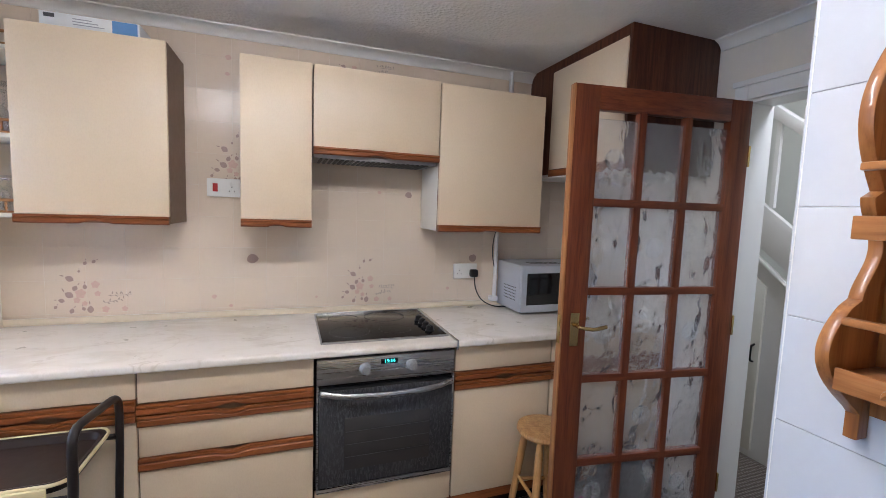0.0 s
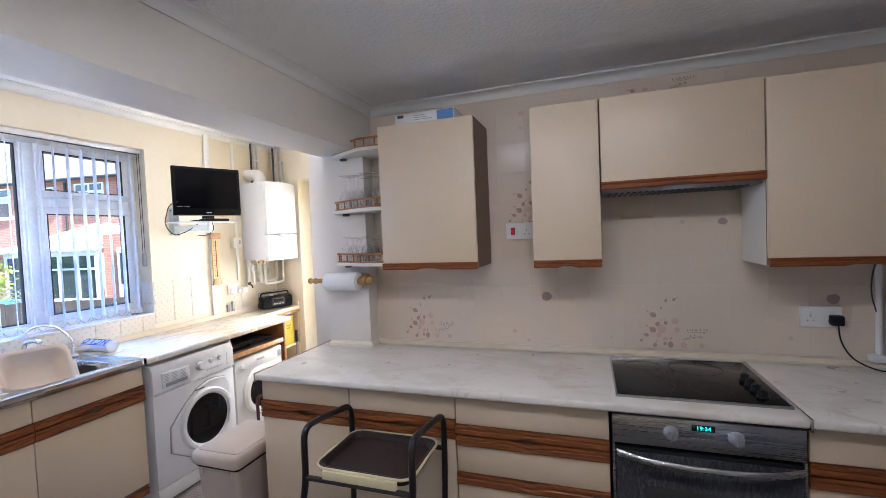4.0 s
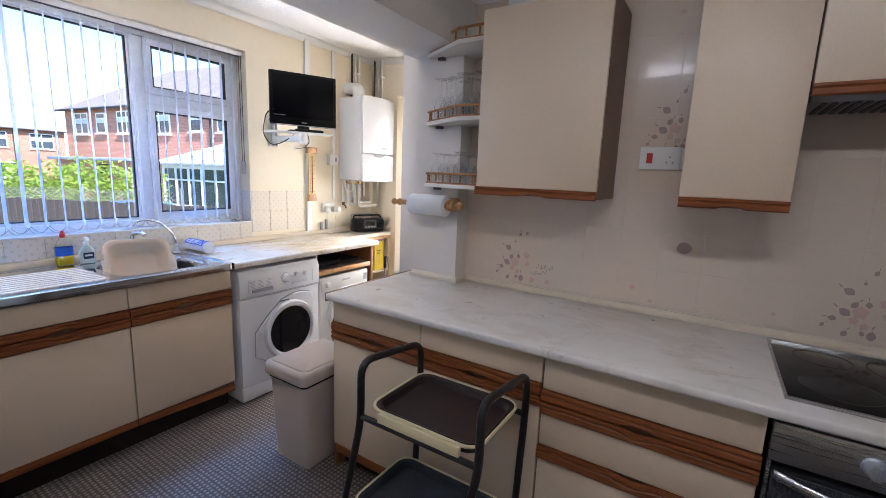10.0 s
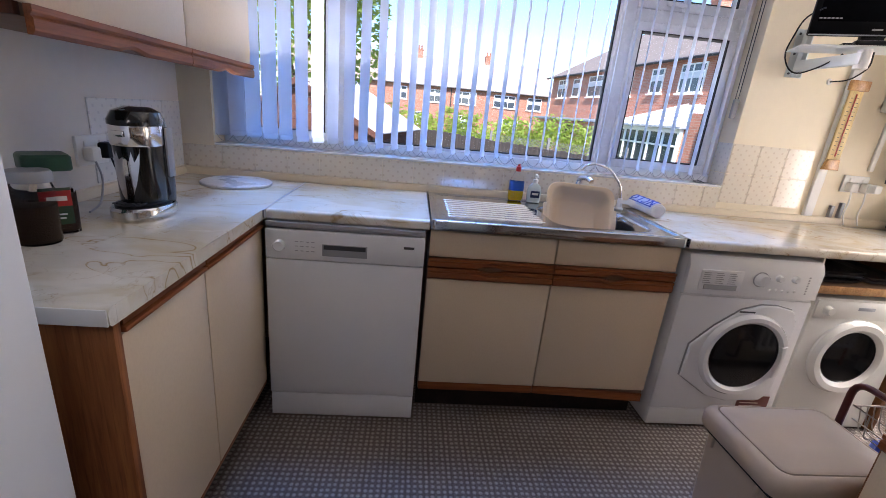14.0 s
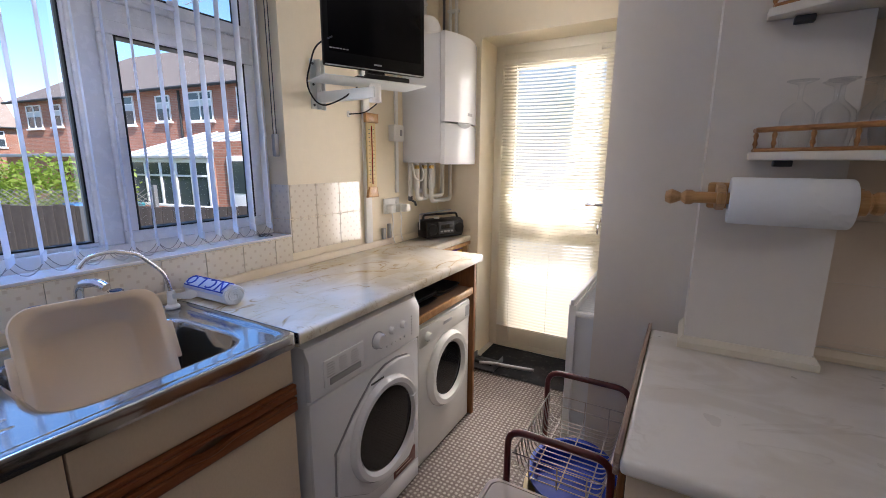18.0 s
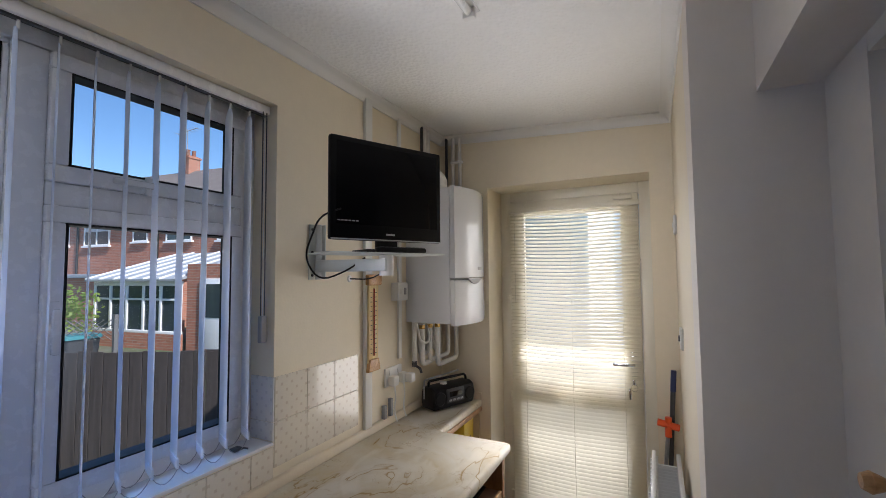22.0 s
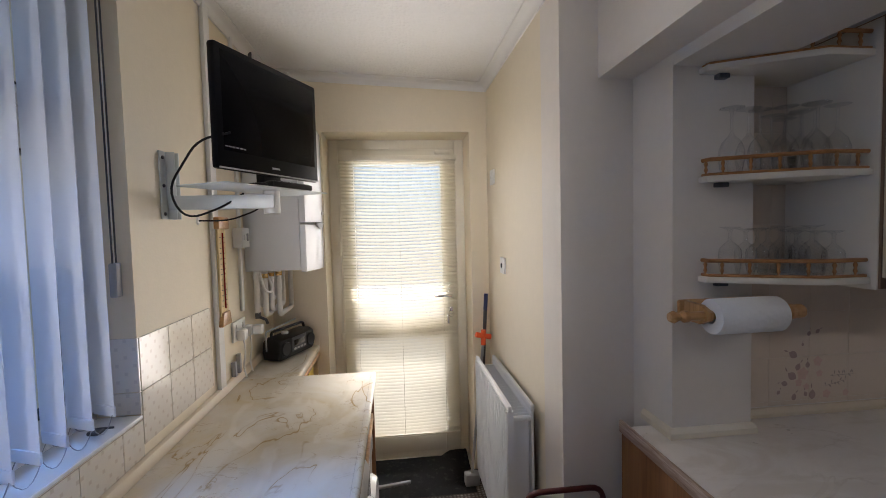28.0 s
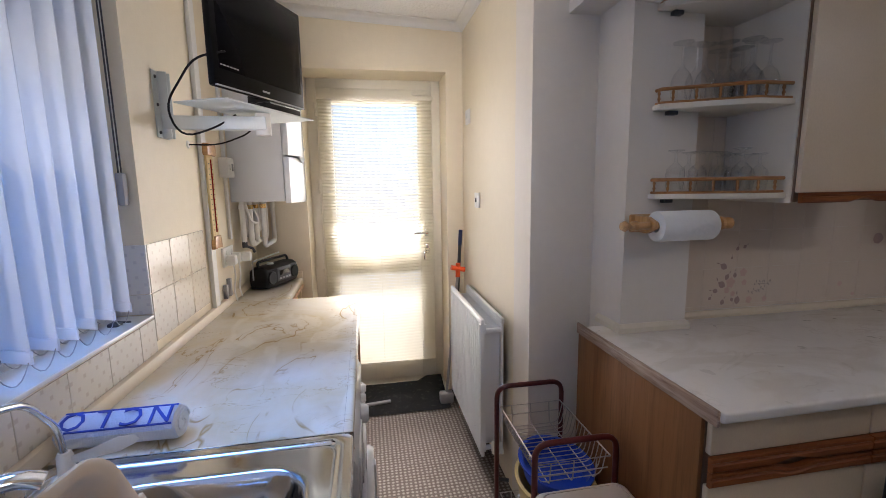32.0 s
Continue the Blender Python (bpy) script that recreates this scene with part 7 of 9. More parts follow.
# ---- trunking, switch box, sockets and the thermometer ----
tk = solo("cable_trunking", B((XW + 0.001, XW + 0.018, 3.081, 3.133, ZT + 0.034, ZU - 0.03), bevel=0.002), M_WPLASTIC, "white plastic cable trunking on the wall", "trunking")
solo("cable_conduit", B((XW + 0.001, XW + 0.014, 3.372, 3.398, 1.20, ZU - 0.03), bevel=0.002), M_WPLASTIC, "thin white cable cover beside the boiler", "trunking")
fsd = thing("fused_switch", (XW, 3.36, 1.545), "white fused switch box beside the boiler", "switch")
part("box", B((XW + 0.001, XW + 0.045, 3.315, 3.41, 1.50, 1.592), bevel=0.004), M_WPLASTIC, fsd)
part("rocker", B((XW + 0.045, XW + 0.05, 3.335, 3.35, 1.535, 1.56), bevel=0.002), M_WPLASTIC, fsd)
part("fuse", B((XW + 0.045, XW + 0.048, 3.37, 3.39, 1.53, 1.565), bevel=0.001), M_GREY, fsd)
s3, _ = socket("double_socket", ("x", XW, 1), 3.325, 1.125, 0.148, 0.09, "white double socket with two white plugs")
for y in (3.287, 3.372):
    pp = part("plug", B((XW + 0.013, XW + 0.055, y - 0.024, y + 0.024, 1.085, 1.135), bevel=0.01), M_WPLASTIC, s3, "white plug")
    part("lead", T([(XW + 0.04, y, 1.088), (XW + 0.045, y + 0.004, 1.03), (XW + 0.03, y + 0.01, 0.96), (XW + 0.035, y + 0.03, ZT + 0.004)], 0.004, 8, 0.04), M_WPLASTIC, pp)
part("adaptor", B((XW + 0.055, XW + 0.10, 3.352, 3.394, 1.09, 1.135), bevel=0.008), M_WPLASTIC, s3, "white plug-in adaptor")
mini = thing("pattress_box", (XW, 3.30, 0.96), "small grey junction clips above the worktop", "junction box")
part("clip", B((XW + 0.001, XW + 0.02, 3.23, 3.25, ZT + 0.035, 1.0), (XW + 0.001, XW + 0.02, 3.285, 3.305, ZT + 0.035, 1.02), bevel=0.002), M_GREY, mini)
th = thing("wall_thermometer", (XW + 0.02, 3.125, 1.40), "long wooden wall thermometer with printed scale", "thermometer")
M_OLIVE = wood("pale_printed_wood", (0.80, 0.64, 0.34), (0.70, 0.50, 0.22), "z", 1.2, 0.5)
part("board", B((XW + 0.019, XW + 0.029, 3.090, 3.165, 1.22, 1.60), bevel=0.003), M_OLIVE, th)
part("top_block", B((XW + 0.018, XW + 0.042, 3.075, 3.178, 1.585, 1.635), bevel=0.006), M_PINE_X, th)
part("bottom_block", P([(3.080, 1.19), (3.172, 1.19), (3.16, 1.245), (3.094, 1.245)], "x", XW + 0.018, XW + 0.038, 0.004), M_PINE_X, th)
part("glass_tube", T([(XW + 0.032, 3.127, 1.26), (XW + 0.032, 3.127, 1.57)], 0.003, 8), plain("red_spirit", (0.35, 0.03, 0.02), 0.15), th, "thin red spirit tube")
for i in range(14):
    for s_ in (-1, 1):
        part("scale_mark", B((XW + 0.029, XW + 0.0298, 3.127 + s_ * 0.018 - 0.006, 3.127 + s_ * 0.018 + 0.006, 1.27 + i * 0.0215, 1.273 + i * 0.0215)), M_DARKGREY, th)

# ---- television on its bracket ----
tvb = thing("television_bracket", (XW, 2.77, 1.70), "grey-white steel wall bracket with a shelf", "bracket")
M_BRK = plain("pale_grey_steel", (0.66, 0.69, 0.68), 0.4, 0.2)
part("wall_plate", B((XW + 0.001, XW + 0.006, 2.735, 2.825, 1.618, 1.835), (XW + 0.006, XW + 0.034, 2.768, 2.772, 1.618, 1.835), (XW + 0.006, XW + 0.034, 2.794, 2.798, 1.618, 1.835), bevel=0.001), M_BRK, tvb)
for z in (1.635, 1.725, 1.815):
    for y in (2.75, 2.812):
        part("bolt", L([(0, 0.005), (0.005, 0.004), (0.006, 0), (0, 0)], 8, axis="x", at=(XW + 0.006, y, z)), M_DARKGREY, tvb)
part("arm", B((XW + 0.006, -2.06, 2.765, 2.80, 1.648, 1.694), bevel=0.004), M_BRK, tvb)
part("pivot", L([(0, 0), (0.026, 0), (0.026, 0.075), (0, 0.075)], 20, at=(-2.075, 2.795, 1.632)), M_WPLASTIC, tvb)
TVA, TVB = Vector((-2.160, 2.586, 0)), Vector((-1.955, 3.007, 0))
tdir = (TVB - TVA).normalized()
TVM = Matrix(((tdir.x, -tdir.y, 0, (TVA.x + TVB.x) / 2), (tdir.y, tdir.x, 0, (TVA.y + TVB.y) / 2), (0, 0, 1, 0), (0, 0, 0, 1)))
# local x along the screen, local -y out of the screen
part("shelf_plate", B((-0.26, 0.21, -0.055, 0.14, 1.7085, 1.7135), bevel=0.002), M_BRK, tvb, m=TVM)
tv = thing("television", (-2.06, 2.80, 1.7135), "small black flat television on the bracket shelf", "television")
hw_ = (TVB - TVA).length / 2
M_TVBLACK = plain("television_black", (0.004, 0.004, 0.005), 0.3)
M_TVBLACK.node_tree.nodes["Principled BSDF"].inputs["Specular IOR Level"].default_value = 0.12
part("case", B((-hw_, hw_, 0.0, 0.028, 1.757, 2.120), bevel=0.008), M_TVBLACK, tv, m=TVM)
part("rear_cover", B((-hw_ + 0.05, hw_ - 0.05, 0.028, 0.065, 1.80, 2.08), bevel=0.012), M_BLACK, tv, m=TVM)
part("screen", B((-hw_ + 0.022, hw_ - 0.022, -0.0012, 0.001, 1.812, 2.10), bevel=0.0004), M_SCREEN, tv, "dark glossy screen", m=TVM)
part("chin_trim", B((-hw_ + 0.004, hw_ - 0.004, -0.002, 0.004, 1.7585, 1.7625)), M_SILVER, tv, m=TVM)
part("stand_neck", B((-0.04, 0.04, 0.015, 0.05, 1.725, 1.765), bevel=0.004), M_BLACK, tv, m=TVM)
part("stand_foot", B((-0.11, 0.11, -0.03, 0.10, 1.714, 1.726), bevel=0.005), M_BLACK, tv, m=TVM)
part("badge", B((-0.018, 0.018, -0.0018, 0.0, 1.778, 1.784)), M_SILVER, tv, m=TVM)
for i in range(6):
    part("badge_mark", B((-0.21 + i * 0.014, -0.20 + i * 0.014, -0.0018, 0.0, 1.822, 1.826)), M_SILVER, tv, m=TVM)
rm = thing("remote_control", (-2.03, 2.80, 1.714), "black remote control on the bracket shelf", "remote control")
part("body", B((-0.075, 0.125, -0.052, -0.014, 1.714, 1.733), bevel=0.005), M_BLACK, rm, m=TVM)
for i in range(11):
    for j in range(3):
        part("key", B((-0.064 + i * 0.0165, -0.055 + i * 0.0165, -0.047 + j * 0.010, -0.041 + j * 0.010, 1.7325, 1.7345)), M_DARKGREY, rm, m=TVM)
cb_ = thing("television_cable", (XW + 0.05, 2.7, 1.60), "black cable looping from the television to the wall", "cable")
part("loop", T([(-2.13, 2.605, 1.86), (-2.22, 2.60, 1.84), (-2.33, 2.64, 1.70), (-2.31, 2.70, 1.61), (-2.22, 2.76, 1.655), (-2.16, 2.78, 1.70)], 0.0035, 8, 0.09), M_BLACK, cb_)
part("lead", T([(-2.10, 2.86, 1.71), (-2.15, 2.92, 1.655), (-2.28, 2.97, 1.615), (XW + 0.004, 2.985, 1.618)], 0.0032, 8, 0.05), M_BLACK, cb_)
part("grommet", L([(0, 0.006), (0.012, 0.005), (0.016, 0), (0, 0)], 16, axis="x", at=(XW + 0.001, 2.985, 1.618)), M_WPLASTIC, cb_)

# ---- utility end: south run, blind, radiator, floor things ----
# base unit under the south worktop, fronts facing +y
SB = 0.372
su = thing("base_cabinet", (-1.37, 0.1, 0), "cream two-door base cabinet with dark oak top strip", "base cabinet", "utility base units")
part("carcass", B((-1.78, -0.985, -0.195, SB - 0.02, 0.147, ZT - 0.042)), M_CARCASS, su)
part("end_panel", B((-0.984, -0.962, -0.195, SB + 0.002, 0.0, ZT - 0.041), bevel=0.002), M_OAK_Z, su, "dark oak end panel")
for a, b in ((-1.779, -1.334), (-1.330, -0.986)):
    dd = part("door", B((a, b, SB - 0.018, SB, 0.168, 0.822), bevel=0.003), M_CREAM, su)
    part("oak_rail", B((a, b, SB - 0.016, SB + 0.010, 0.826, 0.838), (a, b, SB - 0.016, SB + 0.006, 0.842, 0.857), bevel=0.003), M_OAK, dd, "dark oak finger rail")
part("base_strip", B((-1.779, -0.986, SB - 0.018, SB - 0.002, 0.148, 0.166), bevel=0.003), M_OAK, su, "dark oak bottom strip")
part("plinth", B((-1.779, -0.984, SB - 0.095, SB - 0.08, 0.0, 0.147)), M_DARKPLINTH, su)

# wall cabinet above it
sw = thing("wall_cabinet", (-1.79, -0.03, 1.375), "cream two-door wall cabinet with brown sides and oak rails", "wall cabinet", "wall cabinets")
part("carcass", B((XW + 0.004, -1.205, -0.196, 0.118, 1.40, 2.25)), M_CARCASS, sw)
part("side_panel", B((-1.204, -1.188, -0.196, 0.122, 1.40, 2.253), bevel=0.002), M_MAHOG, sw, "dark brown side panel")
for a, b in ((XW + 0.004, -1.823), (-1.819, -1.19)):
    dd = part("door", B((a, b, 0.121, 0.139, 1.424, 2.251), bevel=0.003), M_CREAM, sw)
    rb = rail_along_x(a, b, -0.139, 1.366, True, 0.056, True)
    part("oak_rail", rb, M_OAK, dd, "stained oak finger-pull rail", Matrix.Scale(-1, 4, (0, 1, 0)))

# hot-water dispenser
hd = thing("hot_water_dispenser", (-1.585, 0.085, ZT), "black and chrome one-cup hot water dispenser", "kettle")
hm = Matrix.Translation((-1.585, 0.085, ZT)) @ Matrix.Rotation(radians(176), 4, "Z") @ Matrix.Diagonal((0.78, 0.80, 1.0, 1.0))


def oval(rx, ry, cx, z, n=28):
    return [(cx + rx * math.cos(2 * math.pi * i / n), ry * math.sin(2 * math.pi * i / n), z) for i in range(n)]


part("base", add_loft(bmesh.new(), [oval(0.132, 0.092, 0.0, 0.001), oval(0.140, 0.098, 0.0, 0.008), oval(0.140, 0.098, 0.0, 0.03), oval(0.132, 0.092, 0.0, 0.038)]), M_CHROME, hd, "polished steel oval base", hm)
part("drip_tray", add_loft(bmesh.new(), [oval(0.122, 0.082, 0.0, 0.0385), oval(0.122, 0.082, 0.0, 0.046), oval(0.112, 0.074, 0.0, 0.047)]), M_BLACK, hd, "black drip tray", hm)
for i in range(7):
    part("grille_bar", B((-0.125 + 0.02, -0.01, -0.05 + i * 0.016, -0.044 + i * 0.016, 0.0474, 0.051)), M_DARKGREY, hd, "", hm)
part("tank", add_loft(bmesh.new(), [oval(0.070, 0.076, 0.065, 0.04), oval(0.072, 0.078, 0.066, 0.10), oval(0.068, 0.076, 0.06, 0.24), oval(0.060, 0.070, 0.05, 0.300)]), M_BLACKGLOSS, hd, "gloss black water tank", hm)
part("body", add_loft(bmesh.new(), [oval(0.088, 0.076, 0.005, 0.048), oval(0.090, 0.077, 0.005, 0.13), oval(0.094, 0.078, 0.003, 0.217)]), M_BLACKGLOSS, hd, "gloss black body", hm)
shield = []
for z, half in ((0.062, 7), (0.075, 15), (0.11, 25), (0.16, 34), (0.212, 40)):
    arc = [math.pi + radians(a) for a in (-half, -half * 0.5, 0, half * 0.5, half)]
    shield.append([(0.004 + (0.093 + 0.0) * math.cos(a), 0.0805 * math.sin(a), z) for a in arc] + [(0.004 + 0.086 * math.cos(a), 0.074 * math.sin(a), z) for a in reversed(arc)])
part("front_plate", add_loft(bmesh.new(), shield), M_CHROME, hd, "polished tapering front plate", Matrix.Translation(hm.translation) @ hm.to_3x3().to_4x4())
part("head", add_loft(bmesh.new(), [oval(0.096, 0.079, 0.002, 0.218), oval(0.1, 0.081, 0.0, 0.224), oval(0.1, 0.081, 0.0, 0.268), oval(0.097, 0.079, 0.0, 0.276)]), M_CHROME, hd, "polished steel head band", hm)
part("lid", add_loft(bmesh.new(), [oval(0.104, 0.081, 0.0, 0.277), oval(0.106, 0.082, 0.003, 0.29), oval(0.092, 0.072, 0.012, 0.315), oval(0.05, 0.04, 0.02, 0.328)]), M_BLACKGLOSS, hd, "gloss black domed lid", hm)
part("button", add_loft(bmesh.new(), [oval(0.022, 0.016, -0.052, 0.303), oval(0.022, 0.016, -0.052, 0.316), oval(0.016, 0.011, -0.052, 0.320)]), M_SILVER, hd, "silver button", hm)
part("badge", B((-0.106, -0.102, -0.022, 0.022, 0.245, 0.262), bevel=0.003), M_CHROME, hd, "", hm)
part("spout", L([(0, 0.185), (0.011, 0.185), (0.014, 0.216), (0, 0.216)], 14, at=(-0.068, 0, 0)), M_BLACK, hd, "", hm)
part("level_window", B((0.045, 0.085, -0.083, -0.074, 0.12, 0.27), bevel=0.003), M_GREY, hd, "grey water level window", hm)

# jars beside it
k = Mat("ground_coffee", (0.045, 0.018, 0.008), 0.9)
k.bump(k.noise(300, 3), 0.6, 0.003)
M_COFFEE = k.mat
jr = thing("coffee_jar", (-1.355, -0.01, ZT), "square glass coffee jar with dark green lid and red label", "jar")
jm = Matrix.Translation((-1.355, -0.01, ZT)) @ Matrix.Rotation(radians(-42), 4, "Z")


def rr(w, z, r=0.014):
    return [(x, y, z) for x, y in round_rect(-w, w, -w, w, r, 4)]


part("glass", add_loft(bmesh.new(), [rr(0.040, 0.001), rr(0.046, 0.006), rr(0.047, 0.06), rr(0.047, 0.12), rr(0.040, 0.150), rr(0.036, 0.165)]), M_CLEAR, jr, "", jm)
part("coffee", add_loft(bmesh.new(), [rr(0.036, 0.006), rr(0.0425, 0.012), rr(0.043, 0.098)]), M_COFFEE, jr, "dark coffee granules", jm)
part("lid", add_loft(bmesh.new(), [rr(0.046, 0.166), rr(0.0485, 0.170), rr(0.0485, 0.20), rr(0.044, 0.206)]), plain("dark_green_plastic", (0.01, 0.06, 0.035), 0.35), jr, "dark green lid", jm)
lb_ = part("label", B((-0.033, 0.033, 0.0473, 0.0482, 0.03, 0.125), bevel=0.0003), plain("green_label", (0.02, 0.05, 0.02), 0.4), jr, "dark green paper label", jm)
part("label_band", B((-0.033, 0.033, 0.0484, 0.0489, 0.078, 0.118)), plain("red_label", (0.42, 0.02, 0.02), 0.4), lb_, "red name band", jm)
part("name_bar", B((-0.024, 0.024, 0.0491, 0.0494, 0.092, 0.104)), M_WPLASTIC, lb_, "", jm)
part("small_print", B((-0.02, 0.02, 0.0484, 0.0488, 0.055, 0.059), (-0.016, 0.016, 0.0484, 0.0488, 0.045, 0.049)), M_WPLASTIC, lb_, "", jm)
j2 = thing("storage_jar", (-1.268, 0.02, ZT), "clear glass jar with grey lid half full of coffee", "jar")
part("glass", L([(0, 0.001), (0.040, 0.001), (0.043, 0.008), (0.043, 0.135), (0.038, 0.15), (0, 0.15)], 28, at=(-1.268, 0.02, ZT)), M_CLEAR, j2)
part("contents", L([(0, 0.006), (0.0395, 0.006), (0.0395, 0.095), (0, 0.1)], 28, at=(-1.268, 0.02, ZT)), M_COFFEE, j2, "dark contents")
part("lid", L([(0, 0.151), (0.043, 0.151), (0.044, 0.154), (0.044, 0.172), (0.040, 0.178), (0, 0.178)], 28, at=(-1.268, 0.02, ZT)), M_GREY, j2, "grey lid")

s3, _ = socket("double_socket", ("y", -0.198, 1), -1.785, 1.062, 0.148, 0.10, "white double socket with white and black plugs")
part("plug", B((-1.772, -1.728, -0.186, -0.148, 1.028, 1.078), bevel=0.01), M_WPLASTIC, s3, "white plug")
part("cable", T([(-1.75, -0.16, 1.03), (-1.745, -0.14, 0.98), (-1.70, -0.12, 0.92), (-1.64, -0.09, 0.906), (-1.55, -0.06, 0.905)], 0.0032, 8, 0.05), M_GREY, s3, "grey cable")
part("plug", B((-1.845, -1.80, -0.186, -0.146, 1.032, 1.088), bevel=0.01), M_BLACK, s3, "black plug")
part("cable", T([(-1.822, -0.155, 1.035), (-1.81, -0.13, 0.98), (-1.77, -0.08, 0.92), (-1.72, -0.02, 0.906), (-1.66, 0.04, 0.912)], 0.0034, 8, 0.05), M_BLACK, s3, "black cable")
solo("round_board", L([(0, 0), (0.146, 0), (0.15, 0.003), (0.15, 0.010), (0.146, 0.013), (0, 0.013)], 48, at=(-2.205, 0.125, ZT + 0.0008)),
     marble("grey_marble_board", (0.74, 0.74, 0.755), (0.42, 0.43, 0.46), (0.62, 0.63, 0.66), 9, 0.25), "round pale grey marble board on the worktop", "board", smooth=35)

# ---- vertical blind ----
k = Mat("white_blind_fabric", (0.86, 0.86, 0.88), 0.8)
k.mottle(0.06, 5)
k.bump(k.noise(260, 2, 0.5, (1, 1, 6)), 0.25, 0.0015)
tr = k.n.new("ShaderNodeBsdfTranslucent")
tr.inputs["Color"].default_value = (0.86, 0.91, 1.0, 1)
mx = k.n.new("ShaderNodeMixShader")
mx.inputs["Fac"].default_value = 0.75
k.l.new(k.bsdf.outputs["BSDF"], mx.inputs[1])
k.l.new(tr.outputs["BSDF"], mx.inputs[2])
k.l.new(mx.outputs["Shader"], k.n["Material Output"].inputs["Surface"])
M_FABRIC = k.mat
VX = XW - 0.052
vb = thing("vertical_blind", (VX, 1.26, 1.08), "white fabric vertical blind with turned open slats", "blind")
part("headrail", B((VX - 0.02, VX + 0.02, WIN[0] + 0.004, WIN[1] - 0.004, 2.222, 2.253), bevel=0.003), M_PVC, vb, "white aluminium headrail")
part("hook_track", B((VX - 0.007, VX + 0.007, WIN[0] + 0.006, WIN[1] - 0.006, 2.2165, 2.2218)), M_DARKGREY, vb)
rng = random.Random(5)
NV = 34
low = []
for i in range(NV):
    y = -0.025 + 2.525 * i / (NV - 1)
    ang = math.atan2(0.37, -0.93) + radians(-14 * max(0.0, 1 - i / 10) + rng.uniform(-2.5, 2.5))
    turn = Matrix.Translation((VX, y, 0)) @ Matrix.Rotation(ang, 4, "Z")
    bm = bmesh.new()
    sway = rng.uniform(-0.004, 0.004)
    rings = []
    for z, w in ((2.198, 0.007), (2.187, 0.03), (2.17, 0.0443), (1.75, 0.0445), (1.30, 0.0445), (1.118, 0.0445)):
        s = sway * (2.2 - z)
        prof = [(-w, 0.004), (-w * 0.5, 0.001), (0, 0), (w * 0.5, 0.001), (w, 0.004)]
        rings.append([(a, b + s, z) for a, b in prof] + [(a, b + s + 0.0007, z) for a, b in reversed(prof)])
    sl = part("slat", add_loft(bm, rings), M_FABRIC, vb, "", turn, 60)
    part("hook", B((-0.004, 0.004, -0.003, 0.003, 2.196, 2.217), bevel=0.001), M_WPLASTIC, sl, "", turn)
    part("weight", B((-0.043, 0.043, sway * 1.1 - 0.0012, sway * 1.1 + 0.0052, 1.092, 1.12), bevel=0.0015), M_FABRIC, sl, "", turn)
    low.append((turn @ Vector((-0.036, 0, 1.098)), turn @ Vector((0.036, 0, 1.098))))
for a, b in zip(low, low[1:]):
    for q in (0, 1):
        p0, p1 = a[q], b[q]
        pts = [p0.lerp(p1, s / 6) - Vector((0, 0, 0.034 * (1 - (s / 3 - 1) ** 2))) for s in range(7)]
        pts = [Vector((p.x, p.y, max(p.z, WIN[2] + 0.0145))) for p in pts]
        part("link_chain", T(pts, 0.0012, 5), M_GREY, vb)
for yy, rr_ in ((2.548, 0.0012), (2.556, 0.0022), (2.540, 0.0022)):
    part("control_cord", T([(VX + 0.02, yy, 2.225), (VX + 0.022, yy, 1.46)], rr_, 6), M_DARKGREY if rr_ > 0.002 else M_WPLASTIC, vb, "hanging control cord")
part("cord_weight", B((VX + 0.012, VX + 0.034, 2.535, 2.56, 1.40, 1.495), bevel=0.005), M_GREY, vb, "grey plastic cord weight")
ck = thing("sill_clip", (XW - 0.05, 2.47, 1.058), "small dark metal clip lying on the sill", "clip")
part("body", B((XW - 0.065, XW - 0.035, 2.452, 2.484, 1.0572, 1.068), bevel=0.004), M_DARKGREY, ck)
part("lever", T([(XW - 0.05, 2.47, 1.069), (XW - 0.02, 2.49, 1.062)], 0.003, 6), M_DARKGREY, ck)

# ---- radiator on the passage wall ----
RY0, RY1 = 2.962, 3.668
rd = thing("radiator", (-1.167, 3.315, 0.15), "white double-panel radiator with ribbed front", "radiator")
M_RAD = plain("white_radiator_paint", (0.78, 0.79, 0.80), 0.3, coat=0.2)


def rad_panel(xo, xi, groove):
    """A pressed panel with upright flutes; its outer face at xo."""
    bm = bmesh.new()
    s = 1 if xo > xi else -1
    outline = [(xi, RY0)]
    pitch = 0.0405
    outline.append((xo - s * 0.004, RY0))
    n = 17
    for i in range(n):
        a = RY0 + 0.006 + pitch * i
        outline += [(xo, a + 0.004), (xo, a + 0.015), (xo - s * groove, a + 0.018), (xo - s * groove, a + 0.0385)]
    outline += [(xo - s * 0.004, RY1), (xi, RY1)]
    return P(outline, "z", 0.175, 0.81)


for xo, xi in ((-1.236, -1.206), (-1.118, -1.132)):
    part("panel", rad_panel(xo, xi, abs(xo - xi) * 0.8), M_RAD, rd, "ribbed pressed steel panel", smooth=20)
    cx = (xo + xi) / 2
    for z0_, z1_ in ((0.15, 0.178), (0.806, 0.834)):
        part("panel_edge", B((cx - 0.0085, cx + 0.0085, RY0 - 0.002, RY1 + 0.002, z0_, z1_), bevel=0.005), M_RAD, rd)
for i in range(22):
    yy = RY0 + 0.03 + 0.03 * i
    part("fin", B((-1.206, -1.134, yy, yy + 0.0015, 0.20, 0.79)), M_RAD, rd)
for yy in (RY0 + 0.012, RY1 - 0.027):
    for zz in (0.19, 0.775):
        part("connector", T([(-1.208, yy, zz), (-1.132, yy, zz)], 0.012, 10), M_RAD, rd)
